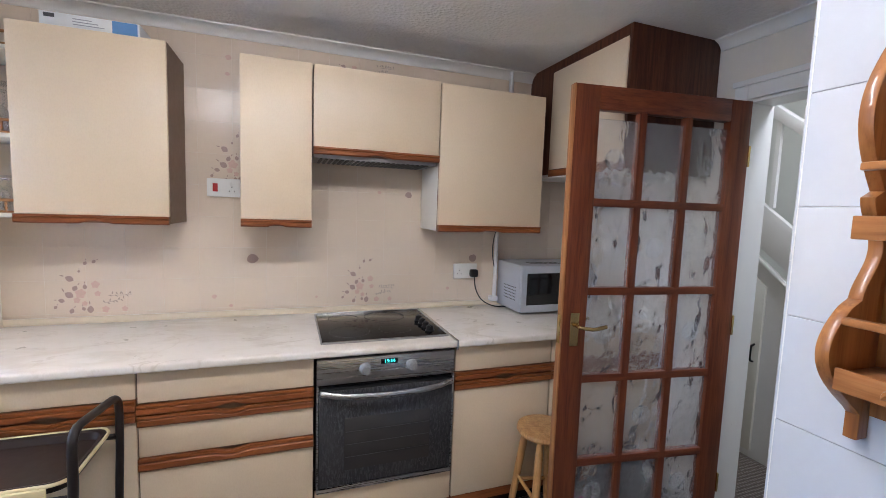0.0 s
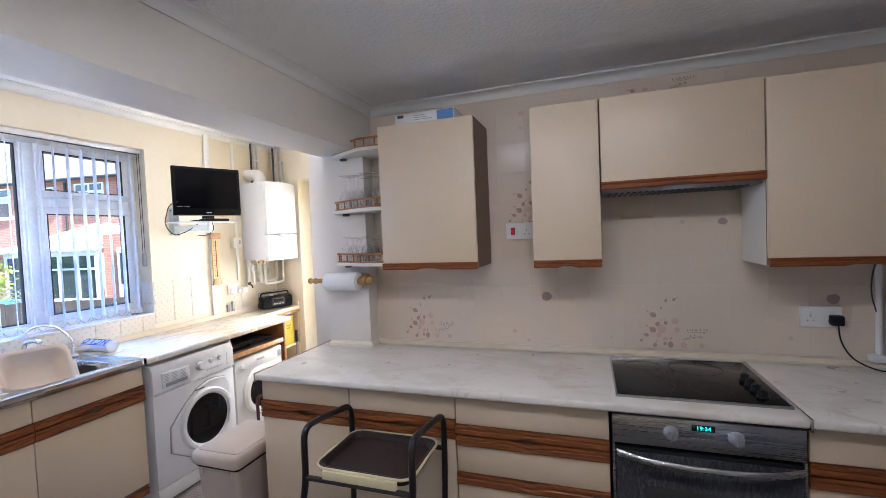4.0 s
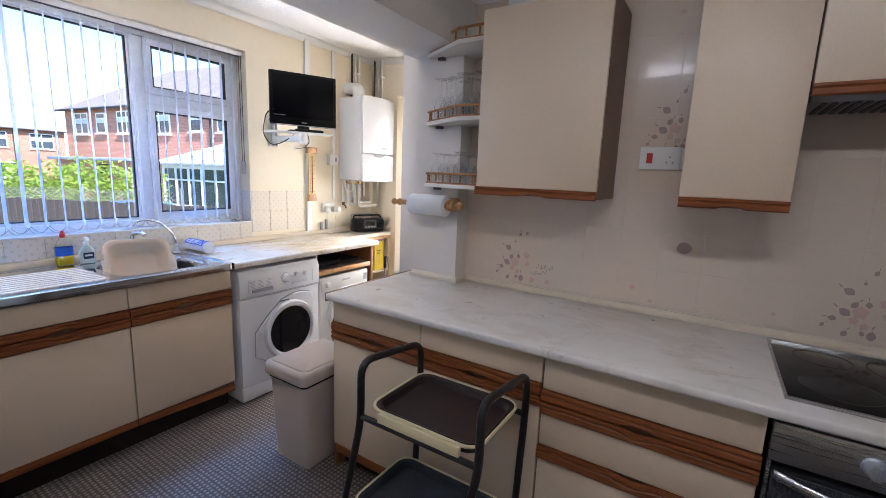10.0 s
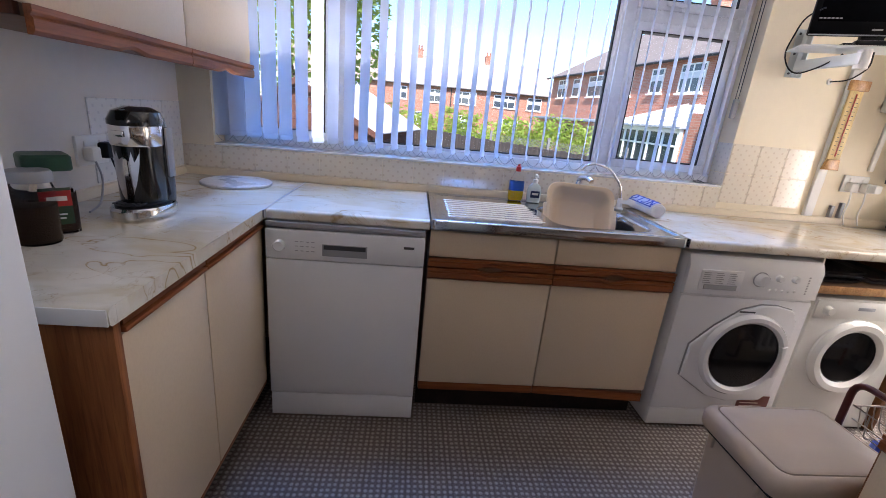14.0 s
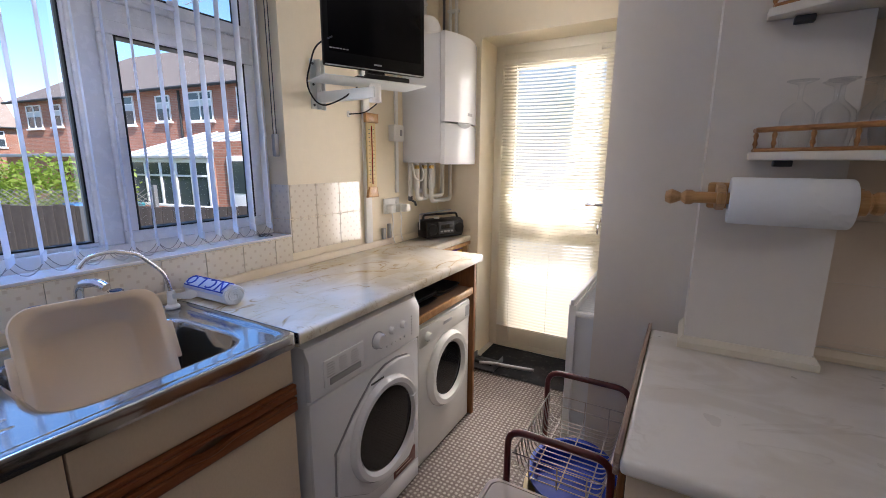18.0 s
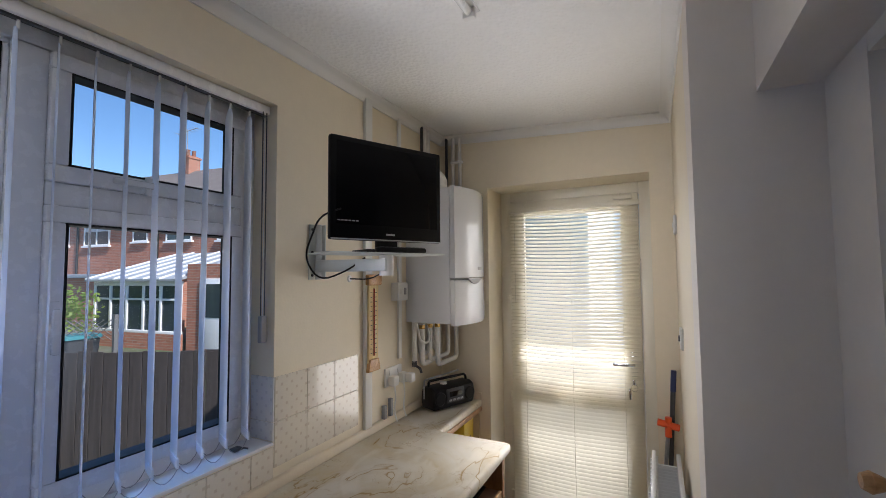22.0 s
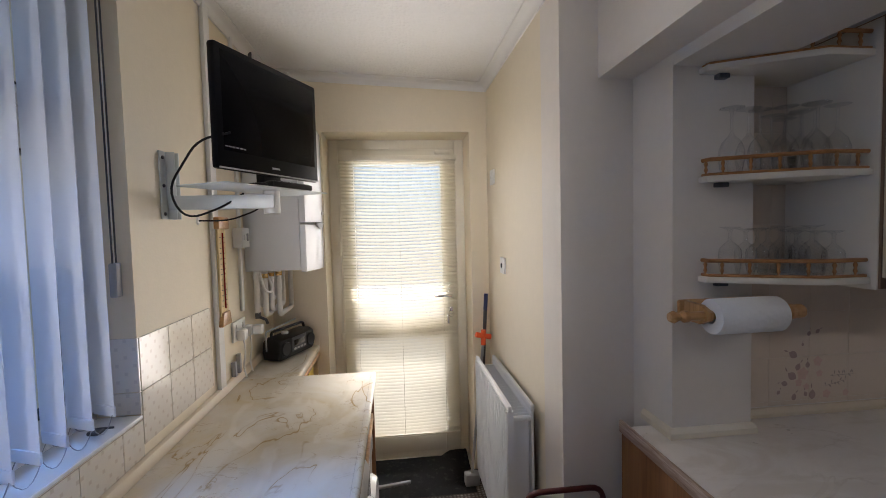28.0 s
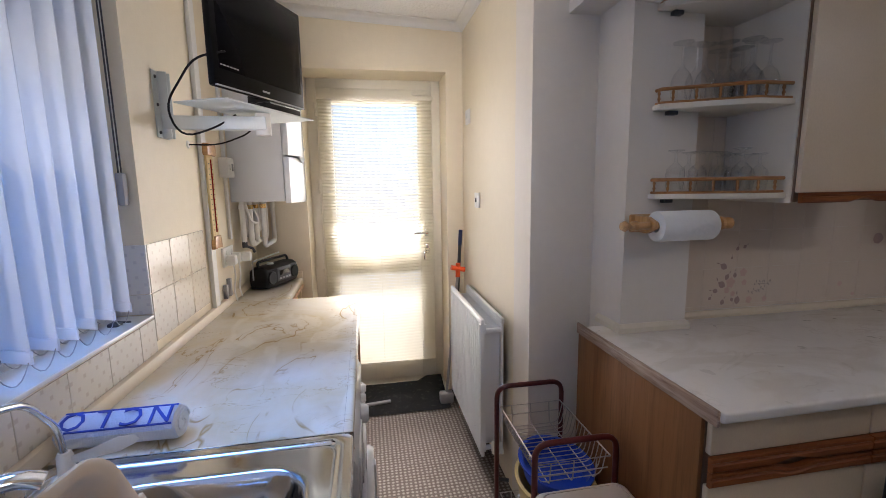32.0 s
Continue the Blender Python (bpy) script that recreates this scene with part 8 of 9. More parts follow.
vv = part("valve", T([(-1.17, RY0 - 0.002, 0.19), (-1.17, RY0 - 0.045, 0.19)], 0.012, 12), M_CHROME, rd, "radiator valve")
part("valve_cap", L([(0, 0), (0.02, 0), (0.022, 0.008), (0.022, 0.05), (0.018, 0.056), (0, 0.056)], 18, at=(-1.17, RY0 - 0.045, 0.195)), M_WPLASTIC, vv, "white plastic valve cap")
part("supply_pipe", T([(-1.17, RY0 - 0.045, 0.19), (-1.17, RY0 - 0.045, 0.06), (-1.112, RY0 - 0.06, 0.055)], 0.008, 10, 0.03), M_DARKGREY, rd, "dark pipe into the wall")
part("return_pipe", T([(-1.17, RY1, 0.19), (-1.17, RY1 + 0.03, 0.19), (-1.17, RY1 + 0.03, 0.002)], 0.0075, 10, 0.012), plain("red_pipe_sleeve", (0.5, 0.05, 0.02), 0.4), rd, "pipe with red sleeve")
for yy in (3.11, 3.52):
    part("bracket", B((-1.131, XC - 0.001, yy, yy + 0.03, 0.25, 0.72), bevel=0.003), M_RAD, rd)

bh = thing("floor_brush", (-1.155, 3.825, 0), "long-handled brush with orange grip behind the radiator", "broom")
part("pole", T([(-1.19, 3.835, 0.055), (-1.13, 3.842, 1.10)], 0.011, 12), M_DARKGREY, bh, "dark pole")
part("pole_cap", T([(-1.132, 3.842, 1.06), (-1.126, 3.843, 1.16)], 0.0125, 12), plain("navy_plastic", (0.02, 0.03, 0.12), 0.4), bh, "navy hanging cap")
part("head", B((-1.26, -1.12, 3.81, 3.86, 0.03, 0.058), bevel=0.008), M_DARKGREY, bh)
part("bristles", B(*[(-1.255 + 0.01 * i, -1.249 + 0.01 * i, 3.815 + 0.01 * j, 3.819 + 0.01 * j, 0.001, 0.032) for i in range(13) for j in range(4)]), M_RUBBER, bh)
mp = thing("mop", (-1.18, 3.79, 0), "white mop handle with orange cross grip", "mop")
part("pole", T([(-1.245, 3.795, 0.06), (-1.158, 3.79, 0.89)], 0.009, 12), M_GREY, mp, "pale metal pole")
part("grip", T([(-1.203, 3.785, 0.925), (-1.113, 3.795, 0.905)], 0.016, 14), plain("orange_plastic", (0.85, 0.10, 0.015), 0.4), mp, "orange cross grip")
part("collar", T([(-1.159, 3.79, 0.86), (-1.157, 3.79, 0.95)], 0.015, 14), plain("orange_plastic_collar", (0.85, 0.10, 0.015), 0.4), mp, "orange collar")
part("head", B((-1.29, -1.20, 3.76, 3.825, 0.001, 0.075), bevel=0.012), M_GREY, mp)

for yy, zz in ((3.723, 1.853), (3.509, 1.361)):
    sp, bx = socket("light_switch", ("x", XC, -1), yy, zz, 0.085, 0.085, "white single light switch on the passage wall", 0, False, "switch")
    part("rocker", bx(yy - 0.006, yy + 0.006, zz - 0.012, zz + 0.012, 0.012, 0.018), M_DARKGREY if zz < 1.5 else M_WPLASTIC, sp)

# ---- by the back door ----
k = Mat("black_ribbed_matting", (0.012, 0.012, 0.014), 0.85)
wv = k.node("ShaderNodeTexWave", Scale=46.0, Distortion=1.5)
k.l.new(k.coords((0, 1, 0)), wv.inputs["Vector"])
k.bump(wv.outputs["Fac"], 0.6, 0.004)
k.blend(k.mask(k.noise(30, 4), 0.55, 0.75), (0.12, 0.11, 0.10), amount=0.5)
mat_bm = bmesh.new()
grid = []
rng = random.Random(8)
for i in range(15):
    row = []
    for j in range(7):
        x, y = -2.03 + 0.80 * i / 14, 3.70 + 0.40 * j / 6
        lift = 0.006 + (0.035 * max(0, (j - 4) / 2) if i > 11 else 0) + rng.uniform(0, 0.003)
        row.append(mat_bm.verts.new((x, y, lift + (0.02 if y > YD else 0))))
    grid.append(row)
for a, b in zip(grid, grid[1:]):
    for j in range(6):
        mat_bm.faces.new((a[j], b[j], b[j + 1], a[j + 1]))
bmesh.ops.solidify(mat_bm, geom=mat_bm.faces[:], thickness=-0.005)
solo("door_mat", mat_bm, k.mat, "black ribbed door mat by the back door", "door mat", smooth=50)
dp = thing("dustpan", (-1.97, 3.80, 0.01), "grey dustpan with a pale handle lying on the mat", "dustpan")
part("pan", P([(-2.06, 0.014), (-1.86, 0.014), (-1.86, 0.06), (-1.865, 0.06), (-1.865, 0.02), (-2.055, 0.02), (-2.055, 0.06), (-2.06, 0.06)], "y", 3.70, 3.87), M_DARKGREY, dp)
part("handle", T([(-1.97, 3.72, 0.05), (-1.90, 3.74, 0.055), (-1.62, 3.80, 0.045)], 0.011, 10), M_GREY, dp, "pale grey handle")
part("long_handle", T([(-2.05, 3.70, 0.04), (-2.062, 3.725, 0.58)], 0.010, 10), M_GREY, dp, "pale upright handle")
part("handle_cap", T([(-2.062, 3.725, 0.56), (-2.064, 3.73, 0.67)], 0.0125, 10), M_BLACK, dp, "black grip")
part("brush", B((-2.03, -1.90, 3.76, 3.80, 0.021, 0.05), bevel=0.006), M_BLACK, dp, "black brush head")

# ---- flip-top bin beside the peninsula ----
BIN = plain("beige_bin_plastic", (0.62, 0.52, 0.44), 0.42)
bn = thing("flip_top_bin", (-1.115, 2.055, 0), "beige plastic flip-top kitchen bin", "bin")


def rr3(x0, x1, y0_, y1_, r, z):
    return [(x, y, z) for x, y in round_rect(x0, x1, y0_, y1_, r, 5)]


part("body", add_loft(bmesh.new(), [rr3(-1.232, -0.998, 1.902, 2.210, 0.02, 0.0), rr3(-1.236, -0.994, 1.898, 2.214, 0.022, 0.012), rr3(-1.246, -0.984, 1.880, 2.232, 0.025, 0.442)]), BIN, bn)
part("rim", add_loft(bmesh.new(), [rr3(-1.262, -0.968, 1.862, 2.250, 0.03, 0.452), rr3(-1.268, -0.962, 1.857, 2.255, 0.034, 0.462), rr3(-1.268, -0.962, 1.857, 2.255, 0.034, 0.494), rr3(-1.262, -0.968, 1.863, 2.249, 0.032, 0.508),
                                   rr3(-1.250, -0.980, 1.877, 2.236, 0.028, 0.517), rr3(-1.246, -0.984, 1.882, 2.231, 0.028, 0.517), rr3(-1.244, -0.986, 1.884, 2.229, 0.028, 0.505)]), BIN, bn)
part("flap", add_loft(bmesh.new(), [rr3(-1.242, -0.988, 1.886, 2.227, 0.026, 0.503), rr3(-1.242, -0.988, 1.886, 2.227, 0.026, 0.518), rr3(-1.234, -0.996, 1.894, 2.219, 0.024, 0.523), rr3(-1.16, -1.07, 1.98, 2.13, 0.02, 0.526)]), BIN, bn)
part("bag_edge", add_loft(bmesh.new(), [rr3(-1.252, -0.978, 1.874, 2.238, 0.025, 0.436), rr3(-1.256, -0.974, 1.870, 2.242, 0.026, 0.453)]), M_BLACK, bn, "black bin bag edge")
for gx in (-1.205, -1.03):
    part("grip_rib", B((gx - 0.005, gx + 0.005, 1.872, 1.886, 0.40, 0.435), bevel=0.003), BIN, bn)

# ---- basket trolley ----
M_REDTUBE = plain("dark_red_enamel", (0.10, 0.012, 0.012), 0.3, coat=0.2)
M_WIRE = plain("pale_wire", (0.55, 0.50, 0.46), 0.35, 0.6)
bt_ = thing("basket_trolley", (-1.07, 2.53, 0), "dark red tubular trolley with wire baskets", "trolley")
tx0, tx1, ty0, ty1 = -1.235, -0.955, 2.30, 2.70
for yy in (ty0, ty1):
    part("frame_hoop", T([(tx0, yy, 0.03), (tx0, yy, 0.635), (tx1, yy, 0.635), (tx1, yy, 0.03)], 0.010, 12, 0.05), M_REDTUBE, bt_)
for xx in (tx0, tx1):
    for yy in (ty0, ty1):
        part("castor", L([(0, -0.008), (0.016, -0.008), (0.018, 0), (0.016, 0.008), (0, 0.008)], 14, axis="x", at=(xx, yy, 0.0185)), M_BLACK, bt_)


def wire_basket(zb, zt, flare):
    bk = part("basket_rim", T([(tx0 - flare + 0.012, ty0 + 0.012, zt), (tx1 + flare - 0.012, ty0 + 0.012, zt), (tx1 + flare - 0.012, ty1 - 0.012, zt), (tx0 - flare + 0.012, ty1 - 0.012, zt)], 0.003, 8, closed=True), M_WIRE, bt_, "wire basket")
    for i in range(15):
        y = ty0 + 0.035 + (ty1 - ty0 - 0.07) * i / 14
        part("wire", T([(tx0 + 0.012, y, zt), (tx0 + 0.03, y, zb), (tx1 - 0.03, y, zb), (tx1 - 0.012, y, zt)], 0.0018, 6, 0.025), M_WIRE, bk)
    for i in range(3):
        x = tx0 + 0.06 + (tx1 - tx0 - 0.12) * i / 2
        part("wire", T([(x, ty0 + 0.012, zt), (x, ty0 + 0.02, zb - 0.003), (x, ty1 - 0.02, zb - 0.003), (x, ty1 - 0.012, zt)], 0.0022, 6, 0.02), M_WIRE, bk)
    part("wire", T([(tx0 + 0.02, ty0 + 0.012, (zb + zt) / 2), (tx1 - 0.02, ty0 + 0.012, (zb + zt) / 2)], 0.002, 6), M_WIRE, bk)
    part("wire", T([(tx0 + 0.02, ty1 - 0.012, (zb + zt) / 2), (tx1 - 0.02, ty1 - 0.012, (zb + zt) / 2)], 0.002, 6), M_WIRE, bk)


wire_basket(0.475, 0.555, 0.0)
wire_basket(0.07, 0.17, 0.0)


def tub(name, at, rt, rb, h, mat, label, squash=0.8):
    ob = thing(name, at, label, "bucket" if h > 0.15 else "bowl")
    prof = [(0.0, 0.0), (rb, 0.0), (rb + 0.005, 0.006), (rt, h - 0.006), (rt + 0.012, h - 0.006), (rt + 0.012, h), (rt - 0.004, h), (rb + 0.001, 0.008), (0.0, 0.006)]
    part("body", L(prof, 36, Matrix.Translation(at) @ Matrix.Diagonal((squash, 1, 1, 1))), mat, ob)
    return ob


tub("bucket", (-1.085, 2.47, 0.0765), 0.165, 0.120, 0.30, plain("yellow_cream_plastic", (0.70, 0.52, 0.22), 0.4), "cream-yellow plastic bucket inside the trolley", 0.8)
tub("bowl", (-1.085, 2.47, 0.3782), 0.150, 0.130, 0.07, plain("bright_blue_plastic", (0.015, 0.07, 0.55), 0.35), "bright blue plastic bowl stacked in the bucket", 0.8)
bag = bmesh.new()
bmesh.ops.create_icosphere(bag, subdivisions=4, radius=1)
for v in bag.verts:
    d = 1 + 0.35 * noise.noise(v.co * 2.6) + 0.16 * noise.noise(v.co * 7)
    v.co = Vector((-1.09 + v.co.x * 0.07 * d, 2.645 + v.co.y * 0.036 * d, 0.132 + max(v.co.z, -0.8) * 0.06 * d))
solo("polythene_bag", bag, plain("crumpled_silver_bag", (0.55, 0.57, 0.6), 0.2, 0.4), "crumpled shiny bag in the lower wire basket", "bag", smooth=60)

# ---- unlit tube light on the utility ceiling ----
ut = thing("tube_light", (-1.68, 1.9, ZU), "white fluorescent batten light on the ceiling, unlit", "ceiling light")
part("batten", B((-1.705, -1.655, 1.43, 2.70, ZU - 0.04, ZU - 0.001), bevel=0.004), M_ENAMEL, ut)
part("tube", L([(0, 0), (0.0125, 0), (0.0125, 1.19), (0, 1.19)], 14, axis="y", at=(-1.68, 1.47, ZU - 0.054)), plain("unlit_tube", (0.82, 0.82, 0.80), 0.25), ut)
for yy in (1.45, 2.66):
    part("end_cap", B((-1.70, -1.66, yy, yy + 0.022, ZU - 0.072, ZU - 0.041), bevel=0.003), M_WPLASTIC, ut)

# ---- outdoors ----
GZ = -0.45
k = Mat("garden_ground", (0.10, 0.13, 0.05), 0.95)
k.blend(k.mask(k.noise(0.7, 5), 0.4, 0.62), (0.22, 0.20, 0.17), amount=0.8)
k.blend(k.mask(k.noise(25, 4), 0.4, 0.7), (0.05, 0.07, 0.025), amount=0.5)
k.bump(k.noise(40, 4), 0.6, 0.02)
structure("ground", B((-900, 900, -900, 900, GZ - 0.3, GZ)), k.mat, "green and earthy garden ground", "ground")
k = Mat("pale_concrete_paving", (0.58, 0.56, 0.52), 0.9)
k.mottle(0.3, 1.6)
k.bump(k.noise(60, 4), 0.4, 0.004)
structure("pavement", B((-6.0, 3.0, YD + 0.385, 13.0, GZ, GZ + 0.03), (-4.6, XW - 0.285, -3.0, YD + 0.385, GZ, GZ + 0.03)), k.mat, "pale concrete patio round the back door", "patio")
structure("door_step", B((d0 - 0.1, d1 + 0.1, YD + 0.385, YD + 0.75, GZ + 0.03, -0.06), bevel=0.01), k.mat, "concrete step below the back door", "step")

# weathered board fence
k = Mat("weathered_fence_board", (0.066, 0.054, 0.049), 0.85)
gr = k.noise(30, 5, 0.6, (1, 1, 0.05), 0.5)
k.blend(k.mask(gr, 0.4, 0.65), (0.030, 0.025, 0.023), amount=0.85)
k.blend(k.mask(k.noise(3.0, 4, 0.6, (1, 1, 0.4)), 0.52, 0.75), (0.13, 0.115, 0.105), amount=0.55)
k.vary(0.7)
k.bump(gr, 0.5, 0.004)
M_FENCE = k.mat
fence = thing("fence", (-8.5, 2.6, GZ), "weathered dark brown upright board fence", "fence")
FENCE_PTS = [(-13.2, 0.3), (-9.8, 2.0), (-5.9, 4.05), (-3.4, 5.35)]
brd = None
rng = random.Random(11)
for (xa, ya), (xb, yb) in zip(FENCE_PTS, FENCE_PTS[1:]):
    run = math.hypot(xb - xa, yb - ya)
    way = math.atan2(yb - ya, xb - xa)
    n = int(run / 0.128)
    for i in range(n):
        f = (i + 0.5) / n
        top = rng.uniform(-0.012, 0.012)
        m = Matrix.Translation((xa + (xb - xa) * f, ya + (yb - ya) * f, GZ + 0.02 + top)) @ Matrix.Rotation(way + radians(rng.uniform(-1.5, 1.5)), 4, "Z")
        if brd is None:
            brd = part("board", B((-0.061, 0.061, -0.008, 0.008, 0.0, 1.30), bevel=0.003, seg=1), M_FENCE, None)
            mesh = brd.data
            bpy.data.objects.remove(brd)
            brd = mesh
        ob = new("board", brd)
        ob.parent = fence
        ob.matrix_parent_inverse = fence.matrix_basis.inverted()
        ob.matrix_basis = m
    for z in (0.25, 1.05):
        nx, ny = -math.sin(way) * 0.035, math.cos(way) * 0.035
        part("rail", T([(xa + nx, ya + ny, GZ + z), (xb + nx, yb + ny, GZ + z)], 0.03, 4), M_FENCE, fence)
# trellis behind it
trl = thing("trellis", (-12.5, 4.5, GZ), "grey wire lattice trellis behind the fence", "trellis")
M_TRELLIS = plain("grey_trellis", (0.16, 0.155, 0.15), 0.7)
lat = bmesh.new()
for i in range(34):
    f = i / 33
    x, y = -14.5 + 3.6 * f, 3.4 + 2.4 * f
    dx, dy = 3.6 / 33 * 4, 2.4 / 33 * 4
    add_tube(lat, [(x, y, 0.42), (x + dx, y + dy, 0.80)], 0.008, 4)
    add_tube(lat, [(x + dx, y + dy, 0.42), (x, y, 0.80)], 0.008, 4)
part("lattice", lat, M_TRELLIS, trl)
part("low_board", B((-0.02, 0.02, 0.0, 4.4, GZ, 0.42)), M_FENCE, trl, "", Matrix.Translation((-14.5, 3.4, 0)) @ Matrix.Rotation(math.atan2(2.4, 3.6) - math.pi / 2, 4, "Z"))
for f in (0.0, 0.5, 1.0):
    part("post", B((-0.035, 0.035, -0.035, 0.035, GZ, 0.9)), M_TRELLIS, trl, "", Matrix.Translation((-14.5 + 4.0 * f, 3.4 + 2.65 * f, 0)))
for bx_, by_, col in ((-11.9, 5.35, (0.05, 0.16, 0.36)), (-11.2, 5.75, (0.05, 0.22, 0.24))):
    wb = thing("wheelie_bin", (bx_, by_, GZ), "dark wheelie bin with a coloured lid beyond the fence", "wheelie bin", "bins beyond the fence")
    part("body", add_loft(bmesh.new(), [rr3(bx_ - 0.2, bx_ + 0.2, by_ - 0.22, by_ + 0.22, 0.05, GZ), rr3(bx_ - 0.26, bx_ + 0.26, by_ - 0.28, by_ + 0.28, 0.05, 0.45)]), M_DARKGREY, wb)
    part("lid", add_loft(bmesh.new(), [rr3(bx_ - 0.29, bx_ + 0.29, by_ - 0.31, by_ + 0.31, 0.05, 0.452), rr3(bx_ - 0.28, bx_ + 0.28, by_ - 0.30, by_ + 0.30, 0.06, 0.52)]), plain("coloured_lid", col, 0.4), wb)


def leaf_cloud(bm, centre, radii, count, size, seed, shell=0.45):
    """Small leaf clumps scattered in a lumpy ellipsoid."""
    r = random.Random(seed)
    lumps = [Vector((r.uniform(-0.6, 0.6), r.uniform(-0.6, 0.6), r.uniform(-0.6, 0.6))) for _ in range(14)]
    for _ in range(count):
        lump = r.choice(lumps)
        v = Vector((r.gauss(0, 1), r.gauss(0, 1), r.gauss(0, 1))).normalized() * (shell + (0.58 - shell) * r.random() ** 0.5)
        p = lump + v
        p = Vector((centre[0] + p.x * radii[0], centre[1] + p.y * radii[1], centre[2] + p.z * radii[2]))
        u = Vector((r.gauss(0, 1), r.gauss(0, 1), r.gauss(0, 0.6))).normalized()
        w = u.cross(Vector((r.gauss(0, 1), r.gauss(0, 1), r.gauss(0, 1)))).normalized()
        s = size * r.uniform(0.6, 1.3)
        q = [p - u * s, p + w * s * 0.45, p + u * s, p - w * s * 0.45]
        bm.faces.new([bm.verts.new(c) for c in q])
    return bm


def foliage(name, base, dark):
    k = Mat(name, base, 0.55)
    geo = k.n.new("ShaderNodeNewGeometry")
    k.blend(geo.outputs["Random Per Island"], dark, amount=0.8)
    k.blend(k.mask(k.noise(0.9, 3), 0.4, 0.65), tuple(min(1, c * 1.5) for c in base), amount=0.5)
    t_ = k.n.new("ShaderNodeBsdfTranslucent")
    t_.inputs["Color"].default_value = (base[0] * 1.6, base[1] * 1.6, base[2] * 0.8, 1)
    m_ = k.n.new("ShaderNodeMixShader")
    m_.inputs["Fac"].default_value = 0.35
    k.l.new(k.bsdf.outputs["BSDF"], m_.inputs[1])
    k.l.new(t_.outputs["BSDF"], m_.inputs[2])
    k.l.new(m_.outputs["Shader"], k.n["Material Output"].inputs["Surface"])
    return k.mat


M_HEDGE = foliage("hedge_leaves", (0.26, 0.34, 0.06), (0.10, 0.16, 0.03))
M_LEAF = foliage("tree_leaves", (0.19, 0.26, 0.06), (0.06, 0.11, 0.022))
M_BARK = plain("tree_bark", (0.09, 0.065, 0.045), 0.9, spots=0.4, scale=8)
hedge = bmesh.new()
rng = random.Random(3)
for i in range(11):
    leaf_cloud(hedge, (-16.3 + rng.uniform(-0.3, 0.3), 0.2 + 0.75 * i, 0.62 + rng.uniform(-0.15, 0.15)), (0.75, 0.75, 0.80), 900, 0.075, 40 + i)
solo("hedge", hedge, M_HEDGE, "bright green leafy garden hedge", "hedge", kind="stuff", smooth=None)


def tree(x, y, h, crown, seed, label, n=5200, size=0.10):
    t_ = thing("tree", (x, y, GZ), label, "tree", "garden trees")
    r = random.Random(seed)
    bm = bmesh.new()
    rings = []
    for i in range(7):
        f = i / 6
        rad = 0.17 * (1 - 0.75 * f)
        cx, cy = x + 0.15 * math.sin(f * 3), y + 0.1 * math.cos(f * 4)
        rings.append([(cx + rad * math.cos(a * math.pi / 5), cy + rad * math.sin(a * math.pi / 5), GZ + h * 0.85 * f) for a in range(10)])
    add_loft(bm, rings)
    part("trunk", bm, M_BARK, t_)
    limbs = bmesh.new()
    for i in range(9):
        a, f = i * 2.4, 0.25 + 0.06 * i
        z = GZ + h * 0.85 * f
        rr_ = crown[0] * r.uniform(0.5, 0.85)
        add_tube(limbs, [(x, y, z), (x + 0.5 * rr_ * math.cos(a), y + 0.5 * rr_ * math.sin(a), z + 0.5), (x + rr_ * math.cos(a), y + rr_ * math.sin(a), z + 1.3)], 0.035, 6)
    part("limbs", limbs, M_BARK, t_)
    part("crown", leaf_cloud(bmesh.new(), (x, y, GZ + h - crown[2] * 0.9), crown, n, size, seed + 1), M_LEAF, t_, "uneven green leafy crown", smooth=None)
    return t_


tree(-14.2, -2.6, 9.0, (2.6, 2.2, 4.2), 21, "tall leafy green tree behind the shed", 9000, 0.12)
tree(-9.0, -5.0, 6.0, (2.0, 1.9, 2.8), 31, "bushy green garden tree beyond the shed", 5000, 0.11)
tree(-4.6, 15.5, 5.0, (1.6, 1.5, 2.0), 41, "leafy green tree beyond the patio", 4000, 0.11)

# shed with a pale felted roof
shm = Matrix.Translation((-7.6, -0.95, GZ)) @ Matrix.Rotation(radians(-12), 4, "Z")
M_SHED = wood("red_brown_shed_boards", (0.13, 0.055, 0.038), (0.075, 0.032, 0.024), "x", 0.4, 0.75)
shed = thing("shed", (-7.6, -0.95, GZ), "red-brown boarded garden shed with sunlit pale roof", "shed")
for i in range(11):
    z = 0.12 * i
    part("board", B((-3.2, -0.03, 1.19, 1.215, z + 0.004, z + 0.118), bevel=0.003, seg=1), M_SHED, shed, "", shm)
    part("board", B((0.0, 0.025, -1.2, 1.2, z + 0.004, z + 0.118), bevel=0.003, seg=1), M_SHED, shed, "", shm)
for i in range(6):
    z = 1.32 + 0.12 * i
    w = 1.2 * (1 - (z - 1.32 + 0.05) / 0.75)
    if w > 0.05:
        part("board", B((0.0, 0.025, -w, w, z + 0.004, z + 0.118), bevel=0.003, seg=1), M_SHED, shed, "", shm)
part("back_wall", B((-3.2, -3.17, -1.2, 1.2, 0, 1.4), (-3.17, -0.01, -1.2, -1.17, 0, 1.4)), M_SHED, shed, "", shm)
M_FELT = plain("pale_roof_felt", (0.62, 0.60, 0.57), 0.85, spots=0.2, scale=3)
